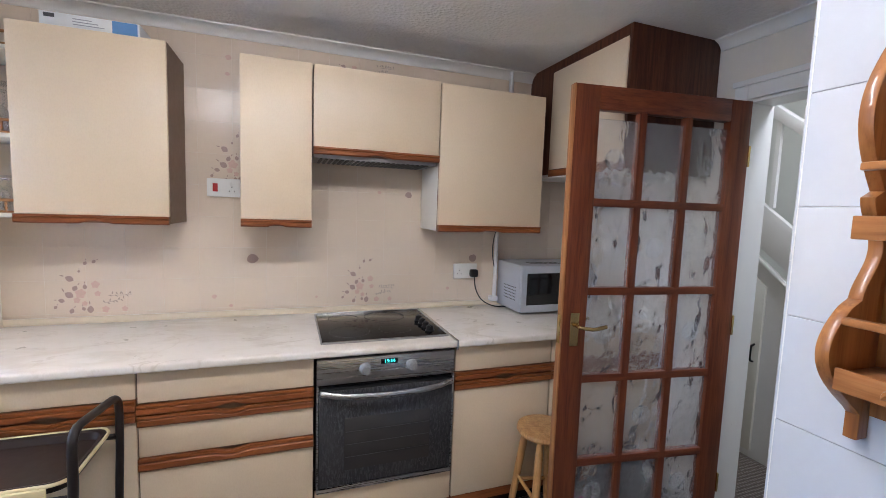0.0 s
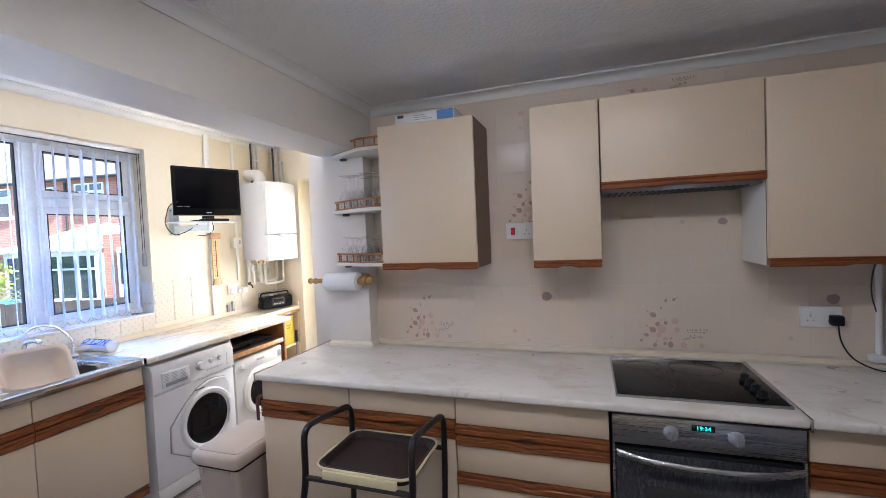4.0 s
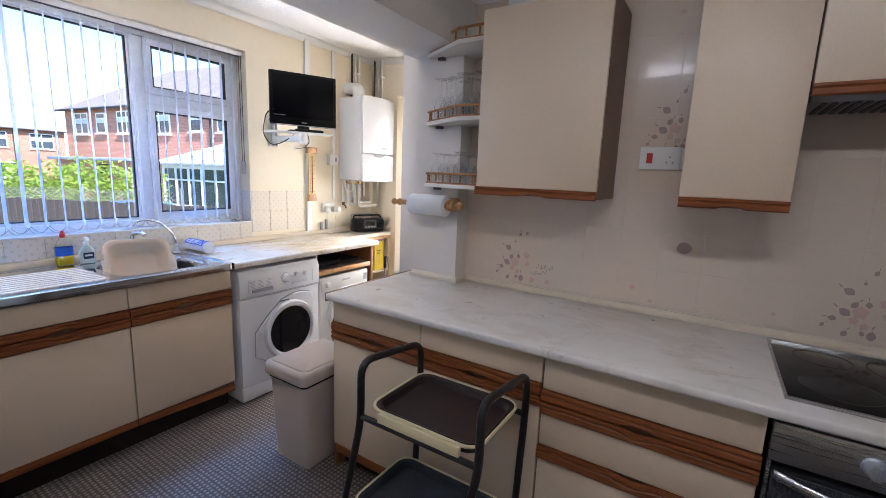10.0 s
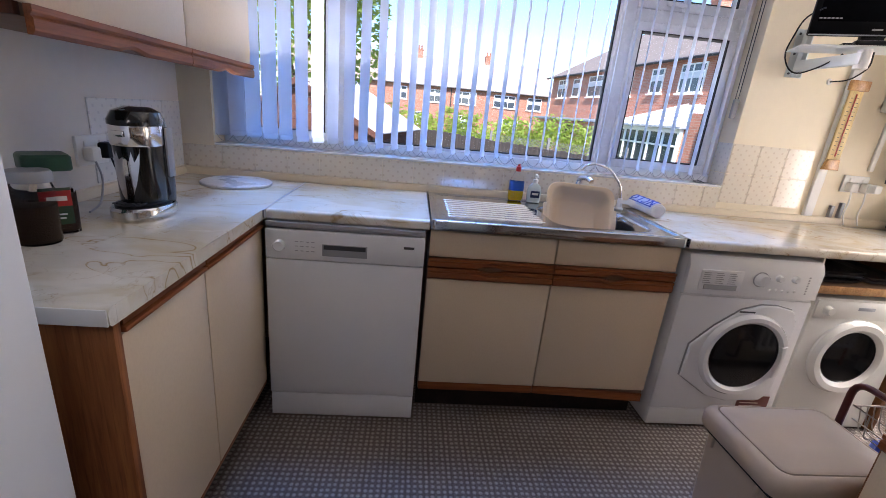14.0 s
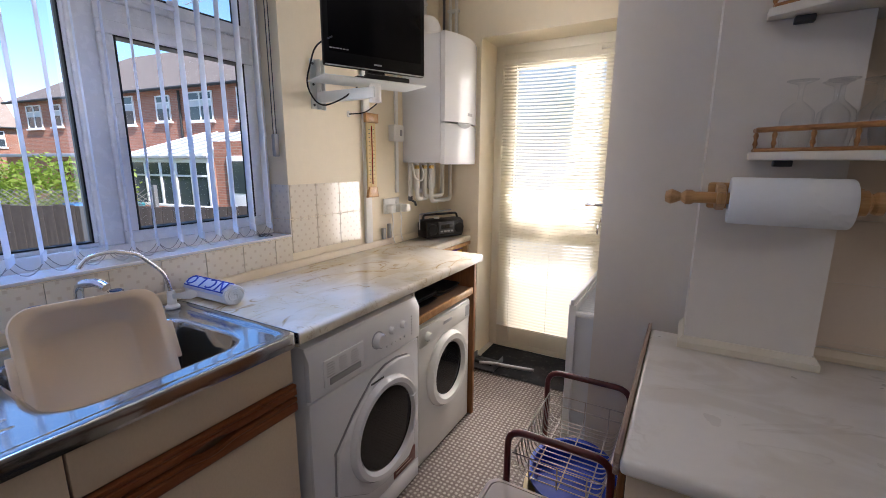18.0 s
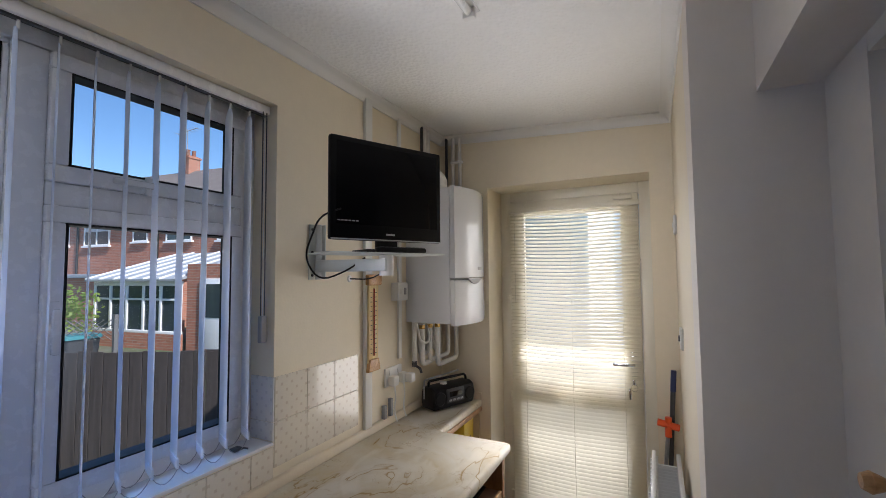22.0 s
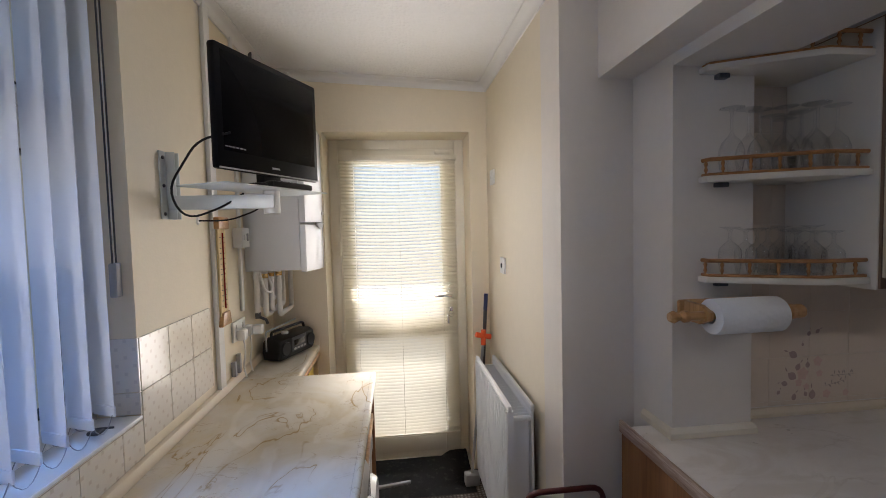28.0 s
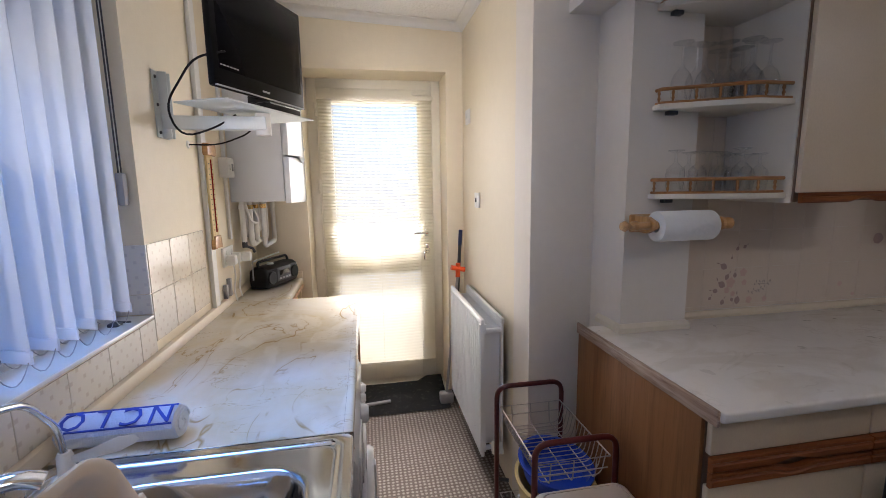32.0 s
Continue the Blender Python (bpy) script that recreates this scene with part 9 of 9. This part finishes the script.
for s in (1, -1):
    part("roof_slope", P([(0, 2.10), (s * 1.34, 1.345), (s * 1.34, 1.325), (0, 2.075)], "x", -3.3, 0.12), M_FELT, shed, "", shm)
    part("barge_board", P([(0, 2.09), (s * 1.35, 1.335), (s * 1.35, 1.24), (0, 1.99)], "x", 0.121, 0.14), M_SHED, shed, "", shm)

# ---- houses ----
def brickwork(name, base, dark, mortar):
    k = Mat(name, base, 0.85)
    tc = k.n.new("ShaderNodeTexCoord")
    mp_ = k.n.new("ShaderNodeMapping")
    k.l.new(tc.outputs["Object"], mp_.inputs["Vector"])
    sep = k.n.new("ShaderNodeSeparateXYZ")
    k.l.new(mp_.outputs["Vector"], sep.inputs["Vector"])
    com = k.n.new("ShaderNodeCombineXYZ")
    k.l.new(k.math("ADD", sep.outputs["X"], sep.outputs["Y"]), com.inputs["X"])
    k.l.new(sep.outputs["Z"], com.inputs["Y"])
    b_ = k.node("ShaderNodeTexBrick", Scale=1.0, Mortar_Size=0.006, Brick_Width=0.225, Row_Height=0.075, Mortar_Smooth=0.2)
    b_.inputs["Color1"].default_value = (*base, 1)
    b_.inputs["Color2"].default_value = (*dark, 1)
    b_.inputs["Mortar"].default_value = (*mortar, 1)
    k.l.new(com.outputs["Vector"], b_.inputs["Vector"])
    k.blend(1.0, b_.outputs["Color"])
    k.blend(k.mask(k.noise(0.5, 4), 0.4, 0.7), dark, amount=0.3)
    k.bump(b_.outputs["Fac"], 0.5, -0.008)
    return k.mat


def rooftile(name, base, dark):
    k = Mat(name, base, 0.85)
    w_ = k.node("ShaderNodeTexWave", Scale=3.1, Distortion=0.0)
    w_.wave_profile, w_.bands_direction = "SAW", "Z"
    k.l.new(k.coords(), w_.inputs["Vector"])
    k.blend(k.mask(w_.outputs["Fac"], 0.75, 1.0), dark, amount=0.6)
    k.blend(k.mask(k.noise(1.2, 5), 0.4, 0.7), dark, amount=0.45)
    k.bump(w_.outputs["Fac"], 0.6, 0.03)
    return k.mat


M_BRICK = brickwork("red_brick_wall", (0.36, 0.145, 0.085), (0.25, 0.10, 0.062), (0.42, 0.36, 0.30))
M_BRICK2 = brickwork("brown_brick_wall", (0.52, 0.22, 0.14), (0.40, 0.165, 0.105), (0.42, 0.36, 0.30))
M_TILE_A = rooftile("pale_sunlit_roof_tiles", (0.34, 0.27, 0.22), (0.25, 0.19, 0.15))
M_TILE_B = rooftile("grey_brown_roof_tiles", (0.22, 0.185, 0.165), (0.15, 0.125, 0.115))
M_HPANE = plain("dark_house_window", (0.05, 0.065, 0.08), 0.06, coat=0.3)
M_GUTTER = plain("black_gutter", (0.03, 0.03, 0.03), 0.5)


def house_window(house, m, w, h, lights=2, net=True):
    """A window in a wall; m puts its centre on the wall, local +y pointing out."""
    f = 0.06
    wd = part("window", B((-w / 2, w / 2, 0.0, 0.06, -h / 2, -h / 2 + f), (-w / 2, w / 2, 0.0, 0.06, h / 2 - f, h / 2), (-w / 2, -w / 2 + f, 0, 0.06, -h / 2 + f, h / 2 - f), (w / 2 - f, w / 2, 0, 0.06, -h / 2 + f, h / 2 - f)), M_PVC, house, "", m)
    for i in range(1, lights):
        x = -w / 2 + w * i / lights
        part("glazing_bar", B((x - 0.035, x + 0.035, 0.0, 0.055, -h / 2 + f, h / 2 - f)), M_PVC, wd, "", m)
    part("glazing_bar", B((-w / 2 + f, w / 2 - f, 0.001, 0.05, h * 0.2, h * 0.2 + 0.05)), M_PVC, wd, "", m)
    part("pane", B((-w / 2 + f, w / 2 - f, 0.004, 0.02, -h / 2 + f, h / 2 - f)), M_HPANE, wd, "", m)
    part("sill", B((-w / 2 - 0.08, w / 2 + 0.08, 0.0, 0.13, -h / 2 - 0.08, -h / 2 - 0.002)), M_PVC, wd, "", m)
    if net:
        part("curtain", B((-w / 2 + f, w / 2 - f, 0.0205, 0.022, 0.0, h * 0.2)), plain("net_curtain", (0.6, 0.62, 0.64), 0.8), wd, "", m)


def chimney(house, x, y, z0_, z1_, mat):
    c_ = part("chimney", B((x - 0.35, x + 0.35, y - 0.35, y + 0.35, z0_, z1_), (x - 0.4, x + 0.4, y - 0.4, y + 0.4, z1_ - 0.15, z1_ - 0.05)), mat, house)
    for q in (-0.17, 0.17):
        part("chimney_pot", L([(0, 0), (0.12, 0), (0.1, 0.35), (0.13, 0.4), (0, 0.4)], 12, at=(x, y + q, z1_)), M_BRICK, c_)


# far terrace, facing the garden
HX = -50.0
ter = thing("terraced_house_row", (HX - 3.5, 3.0, GZ), "red brick terraced houses with pale tiled roof", "house")
ye0, ye1 = -14.0, 15.6
part("wall", B((HX - 7, HX, ye0, ye1, GZ, 4.2)), M_BRICK, ter)
part("gable", P([(HX - 7, 4.2), (HX, 4.2), (HX - 3.5, 7.1)], "y", ye1 - 0.25, ye1), M_BRICK, ter)
part("roof", P([(HX + 0.35, 4.1), (HX - 3.5, 7.35), (HX - 7.35, 4.1), (HX - 7.35, 3.98), (HX - 3.5, 7.2), (HX + 0.35, 3.98)], "y", ye0 - 0.2, ye1 + 0.2), M_TILE_A, ter, "pale sunlit pantiles")
part("gutter", T([(HX + 0.4, ye0, 4.02), (HX + 0.4, ye1, 4.02)], 0.07, 8), M_GUTTER, ter)
for wy, wz, ww in ((-5.6, 3.1, 2.0), (-0.9, 3.1, 1.3), (2.8, 3.05, 1.7), (6.2, 3.1, 2.4), (10.6, 3.1, 2.4), (14.0, 3.1, 1.6)):
    house_window(ter, Matrix.Translation((HX, wy, wz)) @ Matrix.Rotation(radians(-90), 4, "Z"), ww, 1.3, 2 if ww < 2.2 else 3)
for wy in (-4.0, 1.0, 6.0, 11.5):
    house_window(ter, Matrix.Translation((HX, wy, 0.6)) @ Matrix.Rotation(radians(-90), 4, "Z"), 1.8, 1.3, 2)
for wy in (4.6, 12.2):
    part("drainpipe", T([(HX + 0.08, wy, GZ), (HX + 0.08, wy, 4.0)], 0.06, 8), M_GUTTER, ter)
for wy in (0.9, 8.8):
    chimney(ter, HX - 3.5, wy, 6.6, 8.0, M_BRICK)

# nearer pair of houses with a hipped roof
sm = Matrix.Translation((-36.0, 11.6, 0)) @ Matrix.Rotation(math.atan2(2.1, 18.0), 4, "Z")
semi = thing("semi_detached_house", (-27.0, 15.5, GZ), "brown brick semi-detached house with grey hipped roof", "house")
LN = 21.0
part("wall", B((0, LN, 0, 8.5, GZ, 4.75)), M_BRICK2, semi, "", sm)
hip = bmesh.new()
ov = 0.35
c4 = [hip.verts.new(p) for p in ((-ov, -ov, 4.7), (LN + ov, -ov, 4.7), (LN + ov, 8.5 + ov, 4.7), (-ov, 8.5 + ov, 4.7))]
r2 = [hip.verts.new(p) for p in ((4.4, 4.25, 7.75), (LN - 4.4, 4.25, 7.75))]
for q in ((c4[0], c4[1], r2[1], r2[0]), (c4[1], c4[2], r2[1]), (c4[2], c4[3], r2[0], r2[1]), (c4[3], c4[0], r2[0]), (c4[3], c4[2], c4[1], c4[0])):
    hip.faces.new(q)
part("roof", hip, M_TILE_B, semi, "grey hipped tiled roof", sm, None)
part("gutter", T([(-ov, -ov - 0.02, 4.68), (LN + ov, -ov - 0.02, 4.68)], 0.07, 8), M_GUTTER, semi, "", sm)
out = Matrix.Rotation(math.pi, 4, "Z")
for wx, ww, wh, nl in ((2.0, 1.5, 1.3, 2), (4.2, 1.0, 1.2, 1), (6.9, 1.9, 1.3, 2), (10.0, 1.9, 1.4, 2), (13.1, 1.0, 1.2, 1), (15.6, 1.6, 1.3, 2), (18.8, 1.8, 1.4, 2)):
    house_window(semi, sm @ Matrix.Translation((wx, 0, 3.85)) @ out, ww, wh, nl)
for wx in (2.5, 7.0, 10.5, 18.0):
    house_window(semi, sm @ Matrix.Translation((wx, 0, 0.9)) @ out, 1.6, 1.3, 2)
for wx in (8.6, 14.3):
    part("drainpipe", T([(wx, -0.07, GZ), (wx, -0.07, 4.6)], 0.055, 8), M_GUTTER, semi, "", sm)
ch_ = sm @ Vector((11.0, 4.25, 0))
chimney(semi, ch_.x, ch_.y, 7.4, 8.6, M_BRICK2)
aer = part("aerial", T([(11.0, 4.0, 8.4), (11.0, 4.0, 10.2)], 0.025, 6), M_GREY, semi, "television aerial", sm)
part("aerial_boom", T([(10.2, 4.0, 10.0), (11.8, 4.0, 10.2)], 0.02, 6), M_GREY, aer, "", sm)
for i in range(6):
    part("aerial_rod", T([(10.3 + 0.28 * i, 3.7, 10.0 + 0.035 * i), (10.3 + 0.28 * i, 4.3, 10.0 + 0.035 * i)], 0.012, 5), M_GREY, aer, "", sm)
part("aerial", T([(14.5, 4.25, 7.6), (14.5, 4.25, 9.8)], 0.02, 6), M_GREY, semi, "aerial pole", sm)

# low extension and conservatory in front of it
ext = thing("flat_roof_extension", (-24.0, 10.5, GZ), "dark brick garden extension with grey flat roof", "extension")
part("wall", B((4.5, 17.5, -2.6, -0.02, GZ, 1.55)), M_BRICK2, ext, "", sm)
part("roof", B((4.3, 17.7, -2.9, -0.02, 1.56, 1.72), bevel=0.02), plain("blue_grey_roofing", (0.30, 0.33, 0.38), 0.5), ext, "blue-grey flat roof", sm)
part("door", B((9.0, 9.9, -2.66, -2.605, GZ, 1.4), bevel=0.01), M_SHED, ext, "brown door", sm)
cm = Matrix.Translation((-16.6, 8.4, GZ)) @ Matrix.Rotation(math.atan2(2.1, 18.0), 4, "Z")
con = thing("conservatory", (-14.8, 9.5, GZ), "white framed glass conservatory with a lean-to roof", "conservatory")
part("dwarf_wall", B((0, 3.6, 0, 0.15, 0, 0.45), (0, 0.15, 0.15, 3.0, 0, 0.45)), M_BRICK2, con, "", cm)
for i in range(6):
    part("post", B((0.7 * i, 0.7 * i + 0.09, 0.02, 0.13, 0.45, 1.86), bevel=0.01), M_PVC, con, "", cm)
part("rail", B((0, 3.6, 0.01, 0.14, 0.45, 0.53), (0, 3.6, 0.01, 0.14, 1.80, 1.93), (0, 3.6, 0.03, 0.12, 1.38, 1.44), bevel=0.01), M_PVC, con, "", cm)
part("glazing", B((0.02, 3.58, 0.06, 0.075, 0.53, 1.80)), M_HPANE, con, "dark glass", cm)
part("roof", P([(-0.15, 1.93), (3.0, 2.85), (3.0, 2.91), (-0.15, 1.99)], "x", -0.15, 3.75), plain("pale_polycarbonate", (0.36, 0.38, 0.40), 0.35), con, "pale polycarbonate roof", cm)
for i in range(7):
    part("roof_bar", P([(-0.16, 1.985), (3.0, 2.905), (3.0, 2.95), (-0.16, 2.03)], "x", -0.13 + 0.62 * i, -0.07 + 0.62 * i), M_PVC, con, "", cm)
part("brick_bay", B((3.78, 6.2, 0.1, 3.0, 0, 2.4)), M_BRICK2, con, "", cm)
part("bay_door", B((4.3, 5.2, 0.04, 0.1, 0.1, 2.0), bevel=0.02), M_PVC, con, "white glazed door", cm)
part("bay_pane", B((4.42, 5.08, 0.03, 0.042, 0.95, 1.85)), M_HPANE, con, "", cm)
# brick building beyond the patio, behind the back door
nb = thing("garden_wall", (-2.0, 13.5, GZ), "white rendered garden wall beyond the patio", "garden wall")
part("wall", B((-6.5, 4.0, 13.0, 13.3, GZ, 1.9)), M_CORNICE, nb)
part("coping", B((-6.6, 4.1, 12.95, 13.35, 1.9, 2.0), bevel=0.01), k.mat, nb)

# ---- wall tiles, piece by piece ----
def tile_mesh(name, w, h, d, material, bev=0.0007):
    """A glazed tile standing in the x-z plane, its face towards -y."""
    bm = bmesh.new()
    o = [(-w / 2, 0, -h / 2), (w / 2, 0, -h / 2), (w / 2, 0, h / 2), (-w / 2, 0, h / 2)]
    rings = [o, [(x, -d + bev, z) for x, _, z in o], [(x * (1 - 2 * bev / w), -d, z * (1 - 2 * bev / h)) for x, _, z in o]]
    add_loft(bm, rings)
    bmesh.ops.recalc_face_normals(bm, faces=bm.faces)
    me = bpy.data.meshes.new(name)
    bm.to_mesh(me)
    bm.free()
    me.materials.append(material)
    return me


def lay_tiles(parent_name, m, u0, u1, v0, v1, size, material, joint=0.0025, depth=0.005, skip=(), u_start=None, v_start=None, seed=1):
    """Tiles over a panel whose (u, v) are m's x and z; cut where the panel ends."""
    parent = bpy.data.objects[parent_name]
    inv = parent.matrix_basis.inverted()
    cache = {}
    r = random.Random(seed)
    us = u0 if u_start is None else u_start
    vs = v0 if v_start is None else v_start
    us -= math.ceil(max(0, us - u0) / size) * size
    vs -= math.ceil(max(0, vs - v0) / size) * size
    i = 0
    while us + i * size < u1 - 0.004:
        a, b = max(u0, us + i * size), min(u1, us + (i + 1) * size)
        j = 0
        while vs + j * size < v1 - 0.004:
            c, d = max(v0, vs + j * size), min(v1, vs + (j + 1) * size)
            j += 1
            if b - a < 0.006 or d - c < 0.006 or any(a >= s[0] - 0.001 and b <= s[1] + 0.001 and c >= s[2] - 0.001 and d <= s[3] + 0.001 for s in skip):
                continue
            key = (round(b - a, 3), round(d - c, 3))
            if key not in cache:
                cache[key] = tile_mesh("tile", key[0] - joint, key[1] - joint, depth, material)
            ob = new("tile", cache[key])
            ob.parent = parent
            ob.matrix_parent_inverse = inv
            tilt = Matrix.Rotation(radians(r.uniform(-0.07, 0.07)), 4, "X") @ Matrix.Rotation(radians(r.uniform(-0.07, 0.07)), 4, "Z")
            ob.matrix_basis = m @ Matrix.Translation(((a + b) / 2, 0, (c + d) / 2)) @ tilt
        i += 1


def ceramic(name, base, rough=0.16, dots=None, joint_tone=0.06):
    k = Mat(name, base, rough, coat=0.25)
    k.vary(0.10)
    k.mottle(0.10, 7.0, 0.88)
    if dots is not None:
        ch_ = k.node("ShaderNodeTexVoronoi", Scale=30.0, Randomness=0.0)
        ch_.distance = "MANHATTAN"
        k.l.new(k.coords((1, 0, 1), (0, 45, 0)), ch_.inputs["Vector"])
        k.blend(k.math("SUBTRACT", 1.0, k.mask(ch_.outputs["Distance"], 0.14, 0.26)), dots, amount=0.75)
    k.bump(k.noise(22, 3), 0.06, 0.003)
    k.rough(k.noise(11, 4), rough - 0.05, rough + 0.12)
    return k.mat


M_TILE_BEIGE = ceramic("beige_glazed_tile", (0.755, 0.63, 0.505), 0.2)
M_TILE_WHITE = ceramic("white_glazed_tile", (0.60, 0.62, 0.67), 0.12)
M_TILE_CREAM = ceramic("cream_dotted_tile", (0.76, 0.69, 0.58), 0.09, (0.60, 0.50, 0.39))
M_TILE_JAMB = ceramic("pale_dotted_tile", (0.78, 0.76, 0.73), 0.09, (0.62, 0.60, 0.60))

# kitchen: beige field
kt = Matrix.Translation((0, TW - 0.0005, 0))
lay_tiles("wall_tiled", kt, -0.562, XE - 0.002, 0.93, 2.278, 0.152, M_TILE_BEIGE, 0.0008, 0.0009, v_start=0.945)
# white tiles on the projection beside the carved shelf
kp = Matrix.Translation((SX + 0.0005, 0, 0)) @ Matrix.Rotation(radians(-90), 4, "Z")
lay_tiles("wall_projection", kp, -SY + 0.004, 0.30, 0.90, ZC - 0.06, 0.20, M_TILE_WHITE, 0.0012, 0.005)
lay_tiles("wall_projection", Matrix.Translation((0, SY + 0.0, 0)) @ Matrix.Rotation(math.pi, 4, "Z"), -XE + 0.0, -SX - 0.001, 0.0, ZC - 0.06, 0.20, M_TILE_WHITE, 0.0012, 0.005)
# utility: behind the worktop beside the window, window jamb, row under the sill, south wall
kw = Matrix.Translation((XW - 0.0005, 0, 0)) @ Matrix.Rotation(radians(90), 4, "Z")
lay_tiles("wall_west", kw, WIN[1] + 0.002, 3.045, 0.967, 1.280, 0.156, M_TILE_CREAM, v_start=0.967)
lay_tiles("wall_west", kw, -0.196, WIN[1], 0.935, 1.043, 0.156, M_TILE_CREAM, v_start=0.935, u_start=-0.17)
kj = Matrix.Translation((0, WIN[1] + 0.0005, 0))
lay_tiles("wall_west", kj, XW - 0.112, XW + 0.004, 1.058, 1.280, 0.156, M_TILE_JAMB, v_start=0.967)
ks = Matrix.Translation((0, -0.2005, 0)) @ Matrix.Rotation(math.pi, 4, "Z")
lay_tiles("wall_utility_south", ks, 1.80, -XW - 0.004, 0.94, 1.235, 0.149, M_TILE_JAMB, v_start=0.938)

# painted flower sprays on some tiles, thin transfers lying on the glaze
M_PETAL = plain("pale_pink_transfer", (0.66, 0.45, 0.37), 0.3, spots=0.35, scale=70)
M_SPRIG = plain("mauve_brown_transfer", (0.42, 0.29, 0.25), 0.3, spots=0.55, scale=120)
M_GREYSPRIG = plain("grey_green_transfer", (0.42, 0.33, 0.27), 0.3, spots=0.3, scale=90)


def petal(parent, material, name, x, z, length, width, ang, y):
    bm = bmesh.new()
    c, s = math.cos(ang), math.sin(ang)
    ring = []
    for i in range(9):
        f = i / 8
        ring.append((f * length, width * math.sin(math.pi * min(1, f * 1.05)) ** 0.8))
    for i in range(7, 0, -1):
        f = i / 8
        ring.append((f * length, -width * math.sin(math.pi * min(1, f * 1.05)) ** 0.8))
    bm.faces.new([bm.verts.new((x + a * c - b * s, y, z + a * s + b * c)) for a, b in ring])
    part(name, bm, material, parent, smooth=None)


LEAVES = [(-0.014, 0.214, 0.020, 1.2), (0.020, 0.220, 0.020, 0.7), (-0.037, 0.177, 0.014, 1.5), (-0.073, 0.144, 0.036, 2.6), (-0.018, 0.105, 0.024, 1.7), (-0.053, 0.099, 0.028, 1.0),
          (-0.076, 0.070, 0.038, 2.5), (-0.105, 0.044, 0.026, 2.9), (-0.127, 0.015, 0.018, 0.9), (-0.067, -0.005, 0.026, 1.2), (0.0, 0.0, 0.036, 1.6), (-0.023, 0.004, 0.020, 1.9)]
BLOSSOMS = [(0.023, 0.115, 0.019), (-0.035, 0.074, 0.024), (-0.049, 0.044, 0.015), (0.059, -0.002, 0.017), (0.134, -0.002, 0.014), (0.030, 0.072, 0.014), (-0.02, 0.028, 0.013)]


def spray(x, z, seed, top=9.0):
    """A posy: mauve leaves that climb, pink blossoms low down and two rows of grey sprig leaves."""
    rg = random.Random(seed)
    y = TW - 0.0024
    ob = thing("flower_transfer", (x, y, z), "faded pink and mauve flower spray on the tiles", "tile motif", "tile motifs")
    k_ = 0
    for dx, dz, size, ang in LEAVES:
        k_ += 1
        if z + dz < top - 0.03:
            petal(ob, M_SPRIG, "leaf", x + dx - math.cos(ang) * size / 2, z + dz - math.sin(ang) * size / 2, size, size * 0.36, ang + rg.uniform(-0.1, 0.1), y - 0.0001 * k_)
            petal(ob, M_SPRIG, "leaf_tip", x + dx + math.cos(ang) * size * 0.6, z + dz + math.sin(ang) * size * 0.6, size * 0.5, size * 0.07, ang + rg.uniform(-0.5, 0.5), y - 0.0001 * k_)
    for row, (dx, dz, tilt, n) in enumerate(((0.075, 0.066, 0.02, 9), (0.055, 0.030, 0.22, 8))):
        for i in range(n):
            k_ += 1
            px, pz = x + dx + i * 0.0105, z + dz + i * 0.0105 * tilt
            if pz < top - 0.02:
                petal(ob, M_GREYSPRIG, "sprig_leaf", px, pz, rg.uniform(0.010, 0.018), 0.0026, rg.choice((0.9, 1.4, 2.0, -0.8)), y - 0.0001 * (k_ % 20))
        petal(ob, M_GREYSPRIG, "stem", x + dx - 0.012, z + dz - 0.004, 0.0105 * n + 0.012, 0.0011, math.atan(tilt), y - 0.0024)
    for dx, dz, size in BLOSSOMS:
        for q in range(5):
            k_ += 1
            if z + dz < top - 0.03:
                petal(ob, M_PETAL, "petal", x + dx, z + dz, size, size * 0.44, q * 1.2566 + rg.random() * 0.4, y + 0.0009 - 0.00006 * (k_ % 12))


spray(-0.247, 0.962, 1)
spray(1.015, 0.962, 2)
spray(0.385, 1.585, 3)
spray(0.98, 2.155, 4, 2.245)


def shell(x, z, r, seed, material):
    """A single blot of colour: a rounded, uneven shell."""
    rg = random.Random(seed)
    ob = thing("flower_transfer", (x, TW - 0.004, z), "single faded mauve blossom on the tiles", "tile motif", "tile motifs")
    bm = bmesh.new()
    ring = [(x + r * rg.uniform(0.86, 1.12) * math.cos(q * 0.4488), TW - 0.0026, z + r * rg.uniform(0.80, 1.0) * math.sin(q * 0.4488)) for q in range(14)]
    bm.faces.new([bm.verts.new(p) for p in ring])
    part("blot", bm, material, ob, smooth=None)


for i, (x, z, r) in enumerate(((0.437, 1.193, 0.026), (1.655, 1.189, 0.025), (1.245, 1.549, 0.019), (2.055, 1.486, 0.018))):
    shell(x, z, r, i, M_SPRIG)
for i, (x, z, r) in enumerate(((0.261, 1.003, 0.012), (0.335, 2.165, 0.014), (0.33, 2.088, 0.010), (0.335, 0.955, 0.009), (1.50, 1.01, 0.010), (0.75, 0.985, 0.007), (1.08, 1.555, 0.010))):
    shell(x, z, r, 20 + i, M_PETAL)
